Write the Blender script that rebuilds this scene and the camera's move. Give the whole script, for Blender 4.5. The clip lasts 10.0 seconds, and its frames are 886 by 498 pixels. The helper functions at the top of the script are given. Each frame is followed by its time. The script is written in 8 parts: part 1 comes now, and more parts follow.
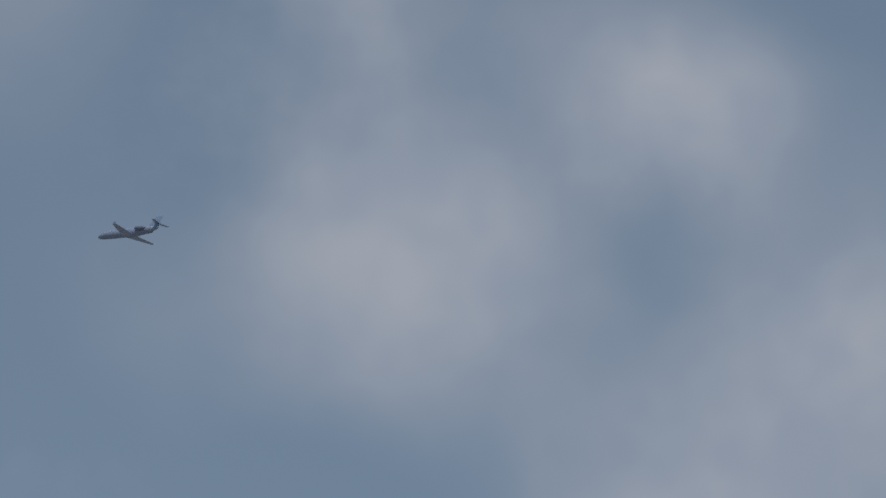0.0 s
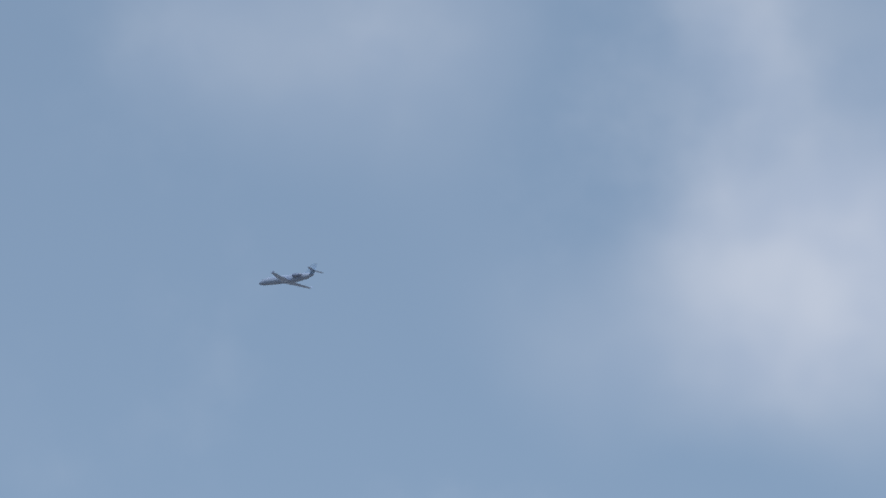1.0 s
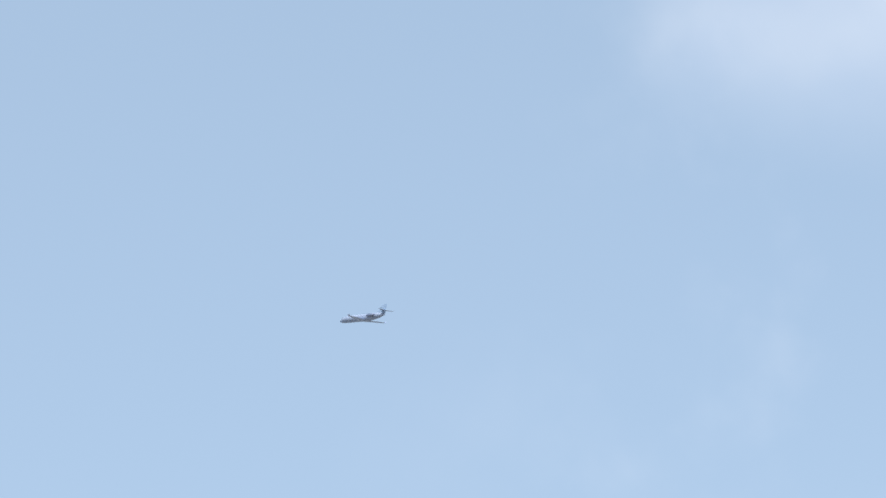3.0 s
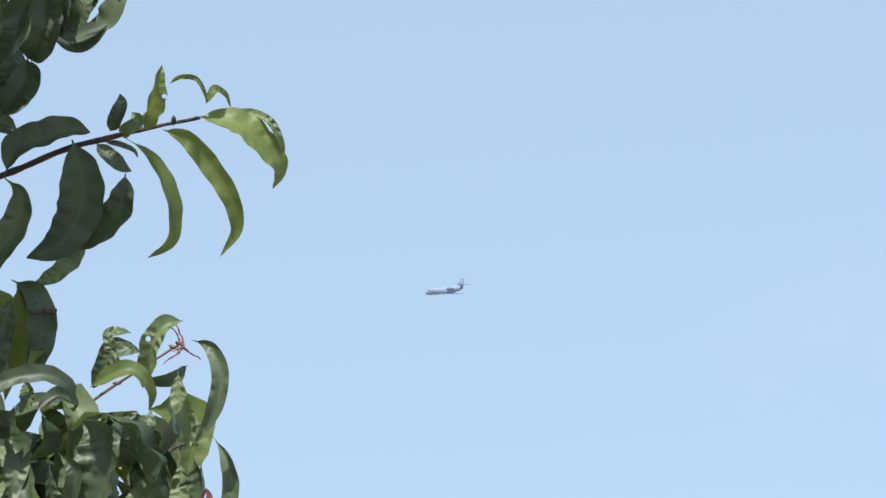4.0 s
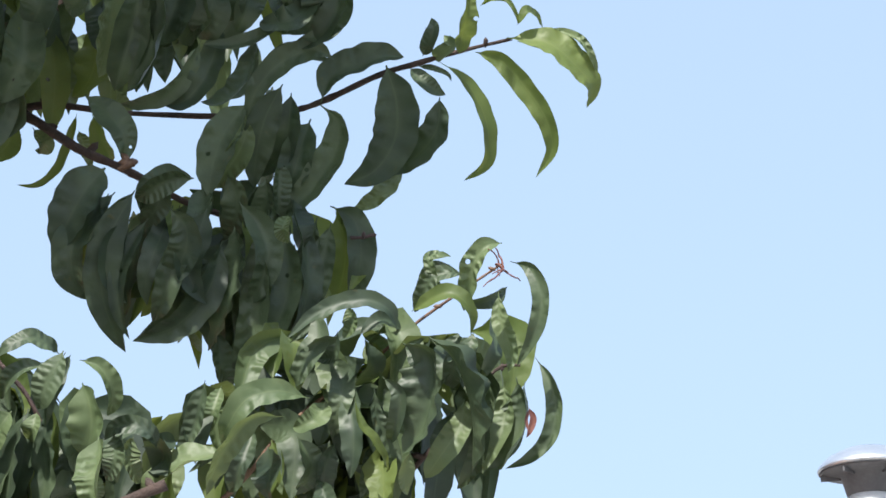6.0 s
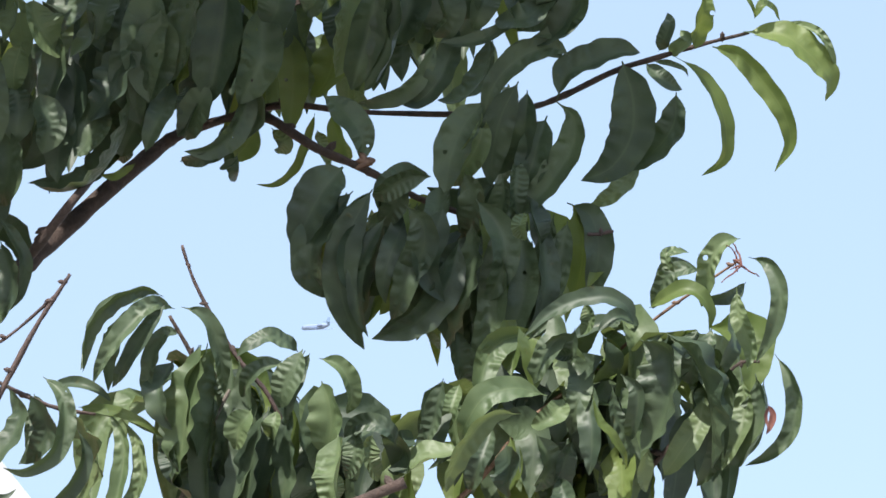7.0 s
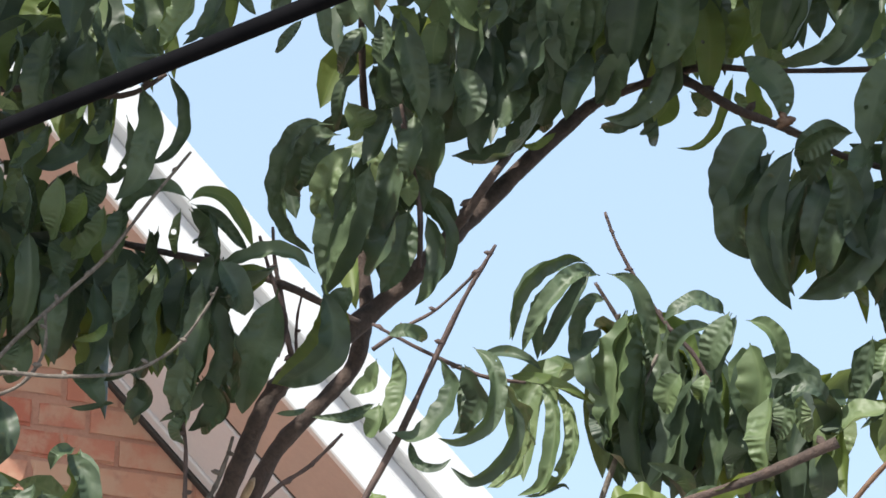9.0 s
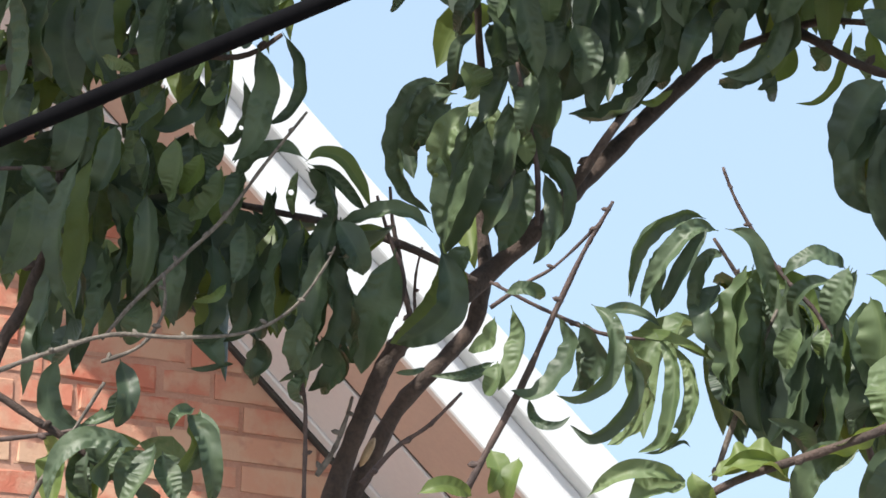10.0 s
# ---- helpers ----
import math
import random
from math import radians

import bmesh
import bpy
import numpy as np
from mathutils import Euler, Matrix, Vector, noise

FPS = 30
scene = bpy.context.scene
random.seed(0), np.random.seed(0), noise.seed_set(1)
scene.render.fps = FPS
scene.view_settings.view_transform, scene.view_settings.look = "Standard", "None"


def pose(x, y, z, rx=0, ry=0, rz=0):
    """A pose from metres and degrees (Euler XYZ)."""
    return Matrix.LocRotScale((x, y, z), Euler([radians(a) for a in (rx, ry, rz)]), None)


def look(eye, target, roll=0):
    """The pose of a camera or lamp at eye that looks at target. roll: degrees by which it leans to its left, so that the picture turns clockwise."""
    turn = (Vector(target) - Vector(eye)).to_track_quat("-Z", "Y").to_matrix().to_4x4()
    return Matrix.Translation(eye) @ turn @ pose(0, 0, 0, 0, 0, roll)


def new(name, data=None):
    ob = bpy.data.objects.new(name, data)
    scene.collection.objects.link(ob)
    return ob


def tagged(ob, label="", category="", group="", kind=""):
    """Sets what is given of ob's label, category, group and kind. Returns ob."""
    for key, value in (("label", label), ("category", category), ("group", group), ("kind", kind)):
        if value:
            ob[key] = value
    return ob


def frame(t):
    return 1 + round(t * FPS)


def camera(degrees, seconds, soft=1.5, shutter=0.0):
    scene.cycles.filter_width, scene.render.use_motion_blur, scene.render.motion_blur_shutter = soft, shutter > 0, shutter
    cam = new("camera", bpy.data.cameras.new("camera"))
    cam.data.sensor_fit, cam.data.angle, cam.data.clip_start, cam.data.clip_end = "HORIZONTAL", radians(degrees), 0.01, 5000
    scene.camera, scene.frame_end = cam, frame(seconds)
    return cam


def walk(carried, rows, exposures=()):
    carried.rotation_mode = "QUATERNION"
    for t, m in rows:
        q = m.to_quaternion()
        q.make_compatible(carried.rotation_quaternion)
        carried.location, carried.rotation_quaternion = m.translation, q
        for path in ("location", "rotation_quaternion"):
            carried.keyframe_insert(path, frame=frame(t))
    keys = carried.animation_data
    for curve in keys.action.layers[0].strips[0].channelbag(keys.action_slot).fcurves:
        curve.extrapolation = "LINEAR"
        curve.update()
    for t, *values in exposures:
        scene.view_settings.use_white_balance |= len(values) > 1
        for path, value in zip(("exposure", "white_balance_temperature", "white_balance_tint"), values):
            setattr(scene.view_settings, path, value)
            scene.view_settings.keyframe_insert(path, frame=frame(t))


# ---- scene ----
cam = camera(18.0, 10.0, soft=1.6)
walk(cam, [
    (0.0, pose(-0.030, 0.003, 1.575, 110.986, 1.540, -24.900)),
    (0.5, pose(-0.030, 0.003, 1.575, 111.680, 1.533, -19.858)),
    (1.0, pose(-0.030, 0.003, 1.575, 111.723, 1.532, -15.870)),
    (1.5, pose(-0.030, 0.003, 1.575, 110.865, 1.541, -12.733)),
    (2.0, pose(-0.030, 0.003, 1.575, 111.410, 1.536, -8.428)),
    (2.2, pose(-0.030, 0.003, 1.575, 111.682, 1.533, -7.119)),
    (3.3, pose(-0.030, 0.003, 1.575, 111.928, 1.530, -1.847)),
    (3.5, pose(-0.030, 0.003, 1.575, 111.371, 1.536, -0.043)),
    (4.0, pose(-0.030, 0.003, 1.575, 110.305, 1.647, 3.456)),
    (4.5, pose(-0.029, 0.002, 1.576, 110.038, 1.490, 5.145)),
    (5.0, pose(-0.028, 0.001, 1.577, 109.685, 1.083, 7.108)),
    (5.2, pose(-0.030, 0.002, 1.577, 109.293, 0.957, 7.795)),
    (6.3, pose(-0.039, 0.007, 1.583, 108.651, 0.969, 11.133)),
    (6.5, pose(-0.038, 0.009, 1.581, 108.916, 0.731, 12.193)),
    (7.0, pose(-0.034, 0.007, 1.585, 108.599, -0.098, 14.784)),
    (7.5, pose(-0.024, 0.007, 1.588, 108.307, -0.557, 17.194)),
    (8.0, pose(-0.026, 0.012, 1.580, 108.595, -0.521, 19.554)),
    (8.5, pose(-0.032, 0.008, 1.587, 108.391, -0.834, 21.712)),
    (9.0, pose(-0.032, 0.003, 1.585, 107.778, -0.770, 23.691)),
    (9.5, pose(-0.034, 0.012, 1.581, 107.473, -0.872, 24.839)),
    (10.0, pose(-0.030, 0.014, 1.578, 107.095, -0.969, 26.300)),
], exposures=[(0, -1.28, 6250, 10), (0.5, -1.25, 6080, 10), (0.8, -0.93, 6050, 10), (1.0, -0.63, 6030, 10), (1.2, -0.4, 6030, 10),
               (1.5, -0.55, 6080, 10), (2.0, -0.12, 6300, 10), (2.2, -0.03, 6350, 10), (3.3, 0.23, 6500, 10), (3.5, 0.26, 6500, 10),
               (4.0, 0.35, 6500, 10), (4.5, 0.43, 6500, 10), (5.0, 0.5, 6430, 12), (6.3, 0.6, 6400, 13), (7.0, 0.64, 6430, 12), (10.0, 0.62, 6500, 10)])

# ---- sky, sun ----
SUN = Vector((-0.1, -0.8, 0.9)).normalized()
world = bpy.data.worlds.new("sky")
scene.world = world
world.use_nodes = True


class Nodes:
    """Short hand for a node tree."""

    def __init__(self, tree):
        self.tree = tree
        tree.nodes.clear()

    def add(self, kind, inputs=None, **props):
        n = self.tree.nodes.new(kind)
        for k, v in props.items():
            setattr(n, k, v)
        for k, v in (inputs or {}).items():
            if isinstance(v, bpy.types.NodeSocket):
                self.tree.links.new(v, n.inputs[k])
            else:
                n.inputs[k].default_value = v
        return n

    def math(self, op, a, b=0.0, clamp=False):
        return self.add("ShaderNodeMath", {0: a, 1: b}, operation=op, use_clamp=clamp).outputs[0]

    def mix(self, fac, a, b, blend="MIX"):
        n = self.add("ShaderNodeMix", {0: fac, 6: a, 7: b}, data_type="RGBA", blend_type=blend)
        return n.outputs[2]

    def ramp(self, fac, lo, hi):
        return self.add("ShaderNodeMapRange", {0: fac, 1: lo, 2: hi}, interpolation_type="SMOOTHSTEP").outputs[0]

    def noise(self, vec, scale, detail=3.0, rough=0.5):
        return self.add("ShaderNodeTexNoise", {"Vector": vec, "Scale": scale, "Detail": detail, "Roughness": rough}).outputs[0]


def build_sky():
    n = Nodes(world.node_tree)
    sky = n.add("ShaderNodeTexSky", sky_type="NISHITA", sun_disc=False, sun_elevation=math.asin(SUN.z),
                sun_rotation=math.atan2(SUN.x, SUN.y), dust_density=3.0, ozone_density=1.0)
    vec = n.add("ShaderNodeTexCoord").outputs["Generated"]
    base = n.mix(1.0, sky.outputs[0], (0.112, 0.112, 0.112, 1), "MULTIPLY")
    base = n.mix(0.5, base, (0.575, 0.765, 0.985, 1))
    # cumulus banks: soft puffs, broken up by noise
    warp = n.add("ShaderNodeTexNoise", {"Vector": vec, "Scale": 13.0, "Detail": 3.0, "Roughness": 0.5})
    off = n.add("ShaderNodeVectorMath", {0: warp.outputs[1], 1: (0.5, 0.5, 0.5)}, operation="SUBTRACT").outputs[0]
    off = n.add("ShaderNodeVectorMath", {0: off, "Scale": 0.028}, operation="SCALE").outputs[0]
    bent = n.add("ShaderNodeVectorMath", {0: vec, 1: off}, operation="ADD").outputs[0]
    total = None
    for az, el, size, weight in ((-24.95, 21.23, 4.82, 0.75), (-22.71, 20.69, 3.44, 0.35), (-26.68, 21.07, 3.44, 0.45), (-24.40, 18.70, 3.44, 0.40), (-31.69, 23.59, 3.79, 0.75), (-29.86, 24.40, 2.99, 0.35), (-32.10, 15.85, 6.43, 0.75), (-34.64, 19.12, 4.13, 0.60), (-23.81, 26.33, 3.44, 0.50), (-27.89, 25.53, 2.76, 0.40), (-19.89, 19.20, 3.44, 0.35), (-27.97, 16.75, 3.44, 0.30), (-13.86, 25.83, 4.82, 0.35), (-17.26, 21.22, 3.44, 0.22), (-36.18, 22.54, 2.99, 0.35), (-10.42, 26.15, 3.79, 0.30), (-17.09, 26.33, 4.13, 0.32), (-23.87, 21.60, 3.44, 0.30)):
        a, e = radians(az), radians(el)
        c = (-math.sin(a) * math.cos(e), math.cos(a) * math.cos(e), math.sin(e))
        d = n.add("ShaderNodeVectorMath", {0: bent, 1: c}, operation="DISTANCE").outputs["Value"]
        puff = n.math("MULTIPLY", n.ramp(d, radians(size) * 1.15, 0.0), weight)
        total = puff if total is None else n.math("ADD", total, n.math("MULTIPLY", puff, n.math("SUBTRACT", 1.0, total)))
    wisps = n.ramp(n.noise(vec, 9.0, 5.0, 0.55), 0.5, 0.72)
    east = n.ramp(n.add("ShaderNodeSeparateXYZ", {0: vec}).outputs[0], -0.02, 0.3)
    thin = n.math("MULTIPLY", n.math("MULTIPLY", wisps, east), 0.22)
    total = n.math("ADD", n.ramp(total, 0.12, 0.95), thin, clamp=True)
    grain = n.ramp(n.noise(vec, 24.0, 2.0), 0.3, 0.75)
    cloud = n.mix(grain, (0.71, 0.785, 0.93, 1), (0.89, 0.93, 1.02, 1))
    col = n.mix(n.math("MULTIPLY", total, 0.92), base, cloud)
    bg = n.add("ShaderNodeBackground", {0: col, 1: 1.0})
    n.add("ShaderNodeOutputWorld", {0: bg.outputs[0]})


build_sky()
sun = new("sun", bpy.data.lights.new("sun", "SUN"))
sun.data.energy, sun.data.angle, sun.data.color = 5.0, radians(0.5), (1.0, 0.95, 0.87)
sun.matrix_world = look(SUN * 60, (0, 0, 0))


# ---- materials ----
def material(name):
    m = bpy.data.materials.new(name)
    m.use_nodes = True
    return m, Nodes(m.node_tree)


def finish(n, shader):
    n.add("ShaderNodeOutputMaterial", {0: shader})


def surface(name, dark, light, scale, rough=0.6, bump=0.2, fine=None, metallic=0.0, spec=0.5, random_amount=0.0, depth=0.01):
    """Two scales of noise between two colours, with a bump of the finer one."""
    m, n = material(name)
    pos = n.add("ShaderNodeTexCoord").outputs["Object"]
    big = n.noise(pos, scale, 4.0, 0.6)
    small = n.noise(pos, fine or scale * 8, 5.0, 0.65)
    fac = n.ramp(n.math("ADD", n.math("MULTIPLY", big, 0.6), n.math("MULTIPLY", small, 0.4)), 0.3, 0.7)
    col = n.mix(fac, (*dark, 1), (*light, 1))
    if random_amount:
        rnd = n.add("ShaderNodeObjectInfo").outputs["Random"]
        col = n.mix(n.math("MULTIPLY", rnd, random_amount), col, (*[c * 0.45 for c in dark], 1))
    b = n.add("ShaderNodeBump", {"Strength": bump, "Distance": depth, "Height": small})
    p = n.add("ShaderNodeBsdfPrincipled", {"Base Color": col, "Roughness": rough, "Metallic": metallic, "Normal": b.outputs[0],
                                           "Specular IOR Level": spec})
    finish(n, p.outputs[0])
    return m


def leaf_material(name, dark, light, rib, glow, glow_amount, relief):
    """A leathery, quilted blade: pale midrib, side veins in relief, light shining through."""
    m, n = material(name)
    uv = n.add("ShaderNodeUVMap").outputs[0]
    xy = n.add("ShaderNodeSeparateXYZ", {0: uv})
    along, across = xy.outputs[0], n.math("ABSOLUTE", xy.outputs[1])
    pos = n.add("ShaderNodeTexCoord").outputs["Object"]
    rnd = n.add("ShaderNodeObjectInfo").outputs["Random"]
    isle = n.add("ShaderNodeNewGeometry").outputs["Random Per Island"]
    patch = n.noise(pos, 28.0, 3.0)
    fac = n.ramp(n.math("ADD", n.math("MULTIPLY", patch, 0.6), n.math("MULTIPLY", n.math("ADD", rnd, isle), 0.2)), 0.25, 0.75)
    col = n.mix(fac, (*dark, 1), (*light, 1))
    vein = n.ramp(across, 0.09, 0.02)
    col = n.mix(n.math("MULTIPLY", vein, 0.22), col, (*rib, 1))
    blotch = n.ramp(n.noise(pos, 120.0, 2.0), 0.68, 0.78)
    col = n.mix(n.math("MULTIPLY", blotch, 0.35), col, (0.12, 0.1, 0.03, 1))
    # side veins sweep forward from the midrib
    phase = n.math("MULTIPLY", n.math("SUBTRACT", along, n.math("MULTIPLY", across, 0.035)), 62.0)
    phase = n.math("ADD", phase, n.math("MULTIPLY", n.noise(pos, 60.0, 2.0), 11.0))
    quilt = n.math("MULTIPLY", n.math("MULTIPLY", n.math("SINE", phase), n.ramp(across, 0.05, 0.5)), n.ramp(n.noise(pos, 30.0, 2.0), 0.42, 0.62))
    quilt = n.math("ADD", quilt, n.math("MULTIPLY", n.noise(pos, 160.0, 3.0), 0.5))
    quilt = n.math("MULTIPLY", quilt, n.math("ADD", n.math("MULTIPLY", rnd, 0.9), 0.25))
    bump = n.add("ShaderNodeBump", {"Strength": relief, "Distance": 0.0028, "Height": quilt}).outputs[0]
    p = n.add("ShaderNodeBsdfPrincipled", {"Base Color": col, "Roughness": 0.52, "Normal": bump, "Specular IOR Level": 0.5})
    tr = n.add("ShaderNodeBsdfTranslucent", {"Color": n.mix(0.75, col, (*glow, 1))})
    both = n.add("ShaderNodeMixShader", {0: glow_amount, 1: p.outputs[0], 2: tr.outputs[0]}).outputs[0]
    # a few insect holes
    cell = n.add("ShaderNodeTexVoronoi", {"Vector": pos, "Scale": 34.0}).outputs["Distance"]
    hole = n.math("MULTIPLY", n.math("LESS_THAN", cell, 0.09), n.math("GREATER_THAN", rnd, 0.62))
    clear = n.add("ShaderNodeBsdfTransparent").outputs[0]
    finish(n, n.add("ShaderNodeMixShader", {0: hole, 1: both, 2: clear}).outputs[0])
    return m


MATURE = leaf_material("leaf_mature", (0.025, 0.044, 0.03), (0.084, 0.12, 0.06), (0.1, 0.14, 0.07), (0.13, 0.19, 0.04), 0.12, 0.42)
# pale blades, and ones in full sun with that light put into the colour
PALE_LIT = leaf_material("leaf_pale_lit", (0.075, 0.118, 0.052), (0.155, 0.205, 0.095), (0.22, 0.27, 0.13), (0.24, 0.3, 0.08), 0.24, 0.62)
# young blades, and back-lit ones whose brightness is put into the colour
YOUNG_LIT = leaf_material("leaf_young_lit", (0.062, 0.1, 0.028), (0.14, 0.19, 0.052), (0.22, 0.26, 0.09), (0.26, 0.32, 0.05), 0.3, 0.2)
BARK = surface("bark", (0.036, 0.026, 0.022), (0.105, 0.07, 0.055), 30, 0.85, 0.9, 190, depth=0.004)
DEAD = surface("dead_twig_bark", (0.075, 0.062, 0.052), (0.2, 0.172, 0.145), 60, 0.9, 0.7, 240, depth=0.002)
TWIG = surface("twig_bark", (0.045, 0.03, 0.028), (0.12, 0.08, 0.068), 45, 0.75, 0.7, 240, depth=0.002)
PINK = surface("young_shoot", (0.09, 0.045, 0.03), (0.2, 0.12, 0.07), 60, 0.55, 0.3, 300, depth=0.001)
WOOD = surface("cut_wood", (0.35, 0.22, 0.12), (0.5, 0.36, 0.22), 90, 0.8, 0.4, depth=0.001)
WITHERED = surface("withered", (0.12, 0.04, 0.035), (0.2, 0.085, 0.06), 80, 0.7, 0.4, depth=0.001)
MORTAR = surface("mortar", (0.4, 0.205, 0.145), (0.51, 0.29, 0.21), 9, 0.95, 0.6, 120, depth=0.006)
PAINT = surface("white_upvc", (0.66, 0.66, 0.65), (0.73, 0.73, 0.72), 3, 0.35, 0.03, 60, depth=0.001)
SOFFIT = surface("soffit_board", (0.6, 0.6, 0.62), (0.67, 0.67, 0.68), 3, 0.5, 0.05, 60, depth=0.001)
BEIGE = surface("beige_board", (0.43, 0.335, 0.285), (0.5, 0.395, 0.335), 3, 0.55, 0.06, 60, depth=0.001)
TILE = surface("roof_tile", (0.1, 0.06, 0.05), (0.18, 0.1, 0.08), 6, 0.85, 0.5, 60)
SEAL = surface("sealant", (0.03, 0.027, 0.025), (0.05, 0.045, 0.04), 20, 0.7, 0.2)
RUBBER = surface("black_sheath", (0.003, 0.003, 0.004), (0.006, 0.006, 0.007), 20, 0.85, 0.2, 150, depth=0.0005, spec=0.05)
STEEL = surface("zinc", (0.62, 0.64, 0.66), (0.78, 0.79, 0.8), 12, 0.3, 0.08, 120, 0.85, depth=0.001)
# shade below the lamp hood put into a dark grey; the pole shares it
SHADOWED = surface("shaded_grey", (0.1, 0.1, 0.105), (0.16, 0.16, 0.165), 14, 0.5, 0.1, depth=0.001)
# grey of the unseen ground, pale enough to bounce light onto undersides
BOUNCE_GROUND = surface("bounce_ground", (0.19, 0.18, 0.165), (0.27, 0.26, 0.24), 0.6, 0.9, 0.5, 18, depth=0.01)
# distance haze is put into all the jet's colours as pale blue-grey
SKIN = surface("airframe_hazed", (0.21, 0.27, 0.39), (0.26, 0.32, 0.44), 0.3, 0.6, 0.02, 3)
PORTHOLE = surface("cabin_glazing_hazed", (0.19, 0.245, 0.355), (0.23, 0.285, 0.395), 0.4, 0.2, 0.02, 3)
WINGS = surface("wing_hazed", (0.25, 0.32, 0.47), (0.31, 0.38, 0.53), 0.4, 0.45, 0.02, 3)
ENGINE = surface("nacelle_dark_hazed", (0.12, 0.16, 0.26), (0.17, 0.21, 0.31), 0.5, 0.45, 0.02, 3)
FIN = surface("fin_hazed", (0.2, 0.29, 0.42), (0.26, 0.35, 0.48), 0.4, 0.4, 0.02, 3)
GLASS = surface("cabin_glass", (0.015, 0.018, 0.022), (0.03, 0.032, 0.038), 1.0, 0.15, 0.0, 5)


def brick_material():
    m, n = material("clay_brick")
    pos = n.add("ShaderNodeTexCoord").outputs["Object"]
    rnd = n.add("ShaderNodeObjectInfo").outputs["Random"]
    rnd = n.math("FRACT", n.math("ADD", rnd, n.add("ShaderNodeNewGeometry").outputs["Random Per Island"]))
    shift = n.add("ShaderNodeCombineXYZ", {0: n.math("MULTIPLY", rnd, 31.0), 1: n.math("MULTIPLY", rnd, 17.0)}).outputs[0]
    at = n.add("ShaderNodeVectorMath", {0: pos, 1: shift}, operation="ADD").outputs[0]
    body = n.mix(rnd, (0.47, 0.16, 0.105, 1), (0.52, 0.235, 0.16, 1))
    body = n.mix(n.math("MULTIPLY", n.ramp(n.math("FRACT", n.math("MULTIPLY", rnd, 7.3)), 0.45, 0.9), 0.75), body, (0.56, 0.37, 0.25, 1))
    streak = n.ramp(n.noise(at, 12.0, 4.0, 0.6), 0.42, 0.62)
    col = n.mix(n.math("MULTIPLY", streak, 0.6), body, (0.54, 0.37, 0.26, 1))
    burnt = n.ramp(n.noise(at, 22.0, 3.0), 0.6, 0.75)
    col = n.mix(n.math("MULTIPLY", burnt, 0.4), col, (0.3, 0.12, 0.1, 1))
    fine = n.noise(at, 140.0, 5.0, 0.7)
    b = n.add("ShaderNodeBump", {"Strength": 0.6, "Distance": 0.004, "Height": fine})
    p = n.add("ShaderNodeBsdfPrincipled", {"Base Color": col, "Roughness": 0.9, "Normal": b.outputs[0], "Specular IOR Level": 0.25})
    finish(n, p.outputs[0])
    return m


BRICK = brick_material()


# ---- building helpers ----
def mesh_of(bm, name, mat, smooth=False):
    me = bpy.data.meshes.new(name)
    bm.normal_update()
    bm.to_mesh(me)
    bm.free()
    me.materials.append(mat)
    if smooth:
        me.polygons.foreach_set("use_smooth", [True] * len(me.polygons))
    return me


def part(name, bm, mat, parent, label="", smooth=False):
    ob = new(name, mesh_of(bm, name, mat, smooth))
    ob.parent = parent
    return tagged(ob, label)


def box_bm(lo, hi, bevel=0.0):
    bm = bmesh.new()
    c = [(a + b) / 2 for a, b in zip(lo, hi)]
    s = [b - a for a, b in zip(lo, hi)]
    bmesh.ops.create_cube(bm, size=1, matrix=Matrix.Translation(c) @ Matrix.Diagonal((*s, 1)))
    if bevel:
        bmesh.ops.bevel(bm, geom=bm.edges[:], offset=bevel, segments=2, affect="EDGES")
    return bm


def lathe_bm(profile, segments=24, axis="z", caps=True):
    """A turned body from (radius, height) pairs."""
    bm = bmesh.new()
    rings = []
    for r, h in profile:
        ring = []
        for i in range(segments):
            a = 2 * math.pi * i / segments
            x, y = r * math.cos(a), r * math.sin(a)
            ring.append(bm.verts.new((x, y, h) if axis == "z" else (x, h, y)))
        rings.append(ring)
    for a, b in zip(rings, rings[1:]):
        for i in range(segments):
            j = (i + 1) % segments
            bm.faces.new((a[i], a[j], b[j], b[i]))
    if caps:
        bm.faces.new(rings[0])
        bm.faces.new(rings[-1])
    bmesh.ops.recalc_face_normals(bm, faces=bm.faces)
    return bm


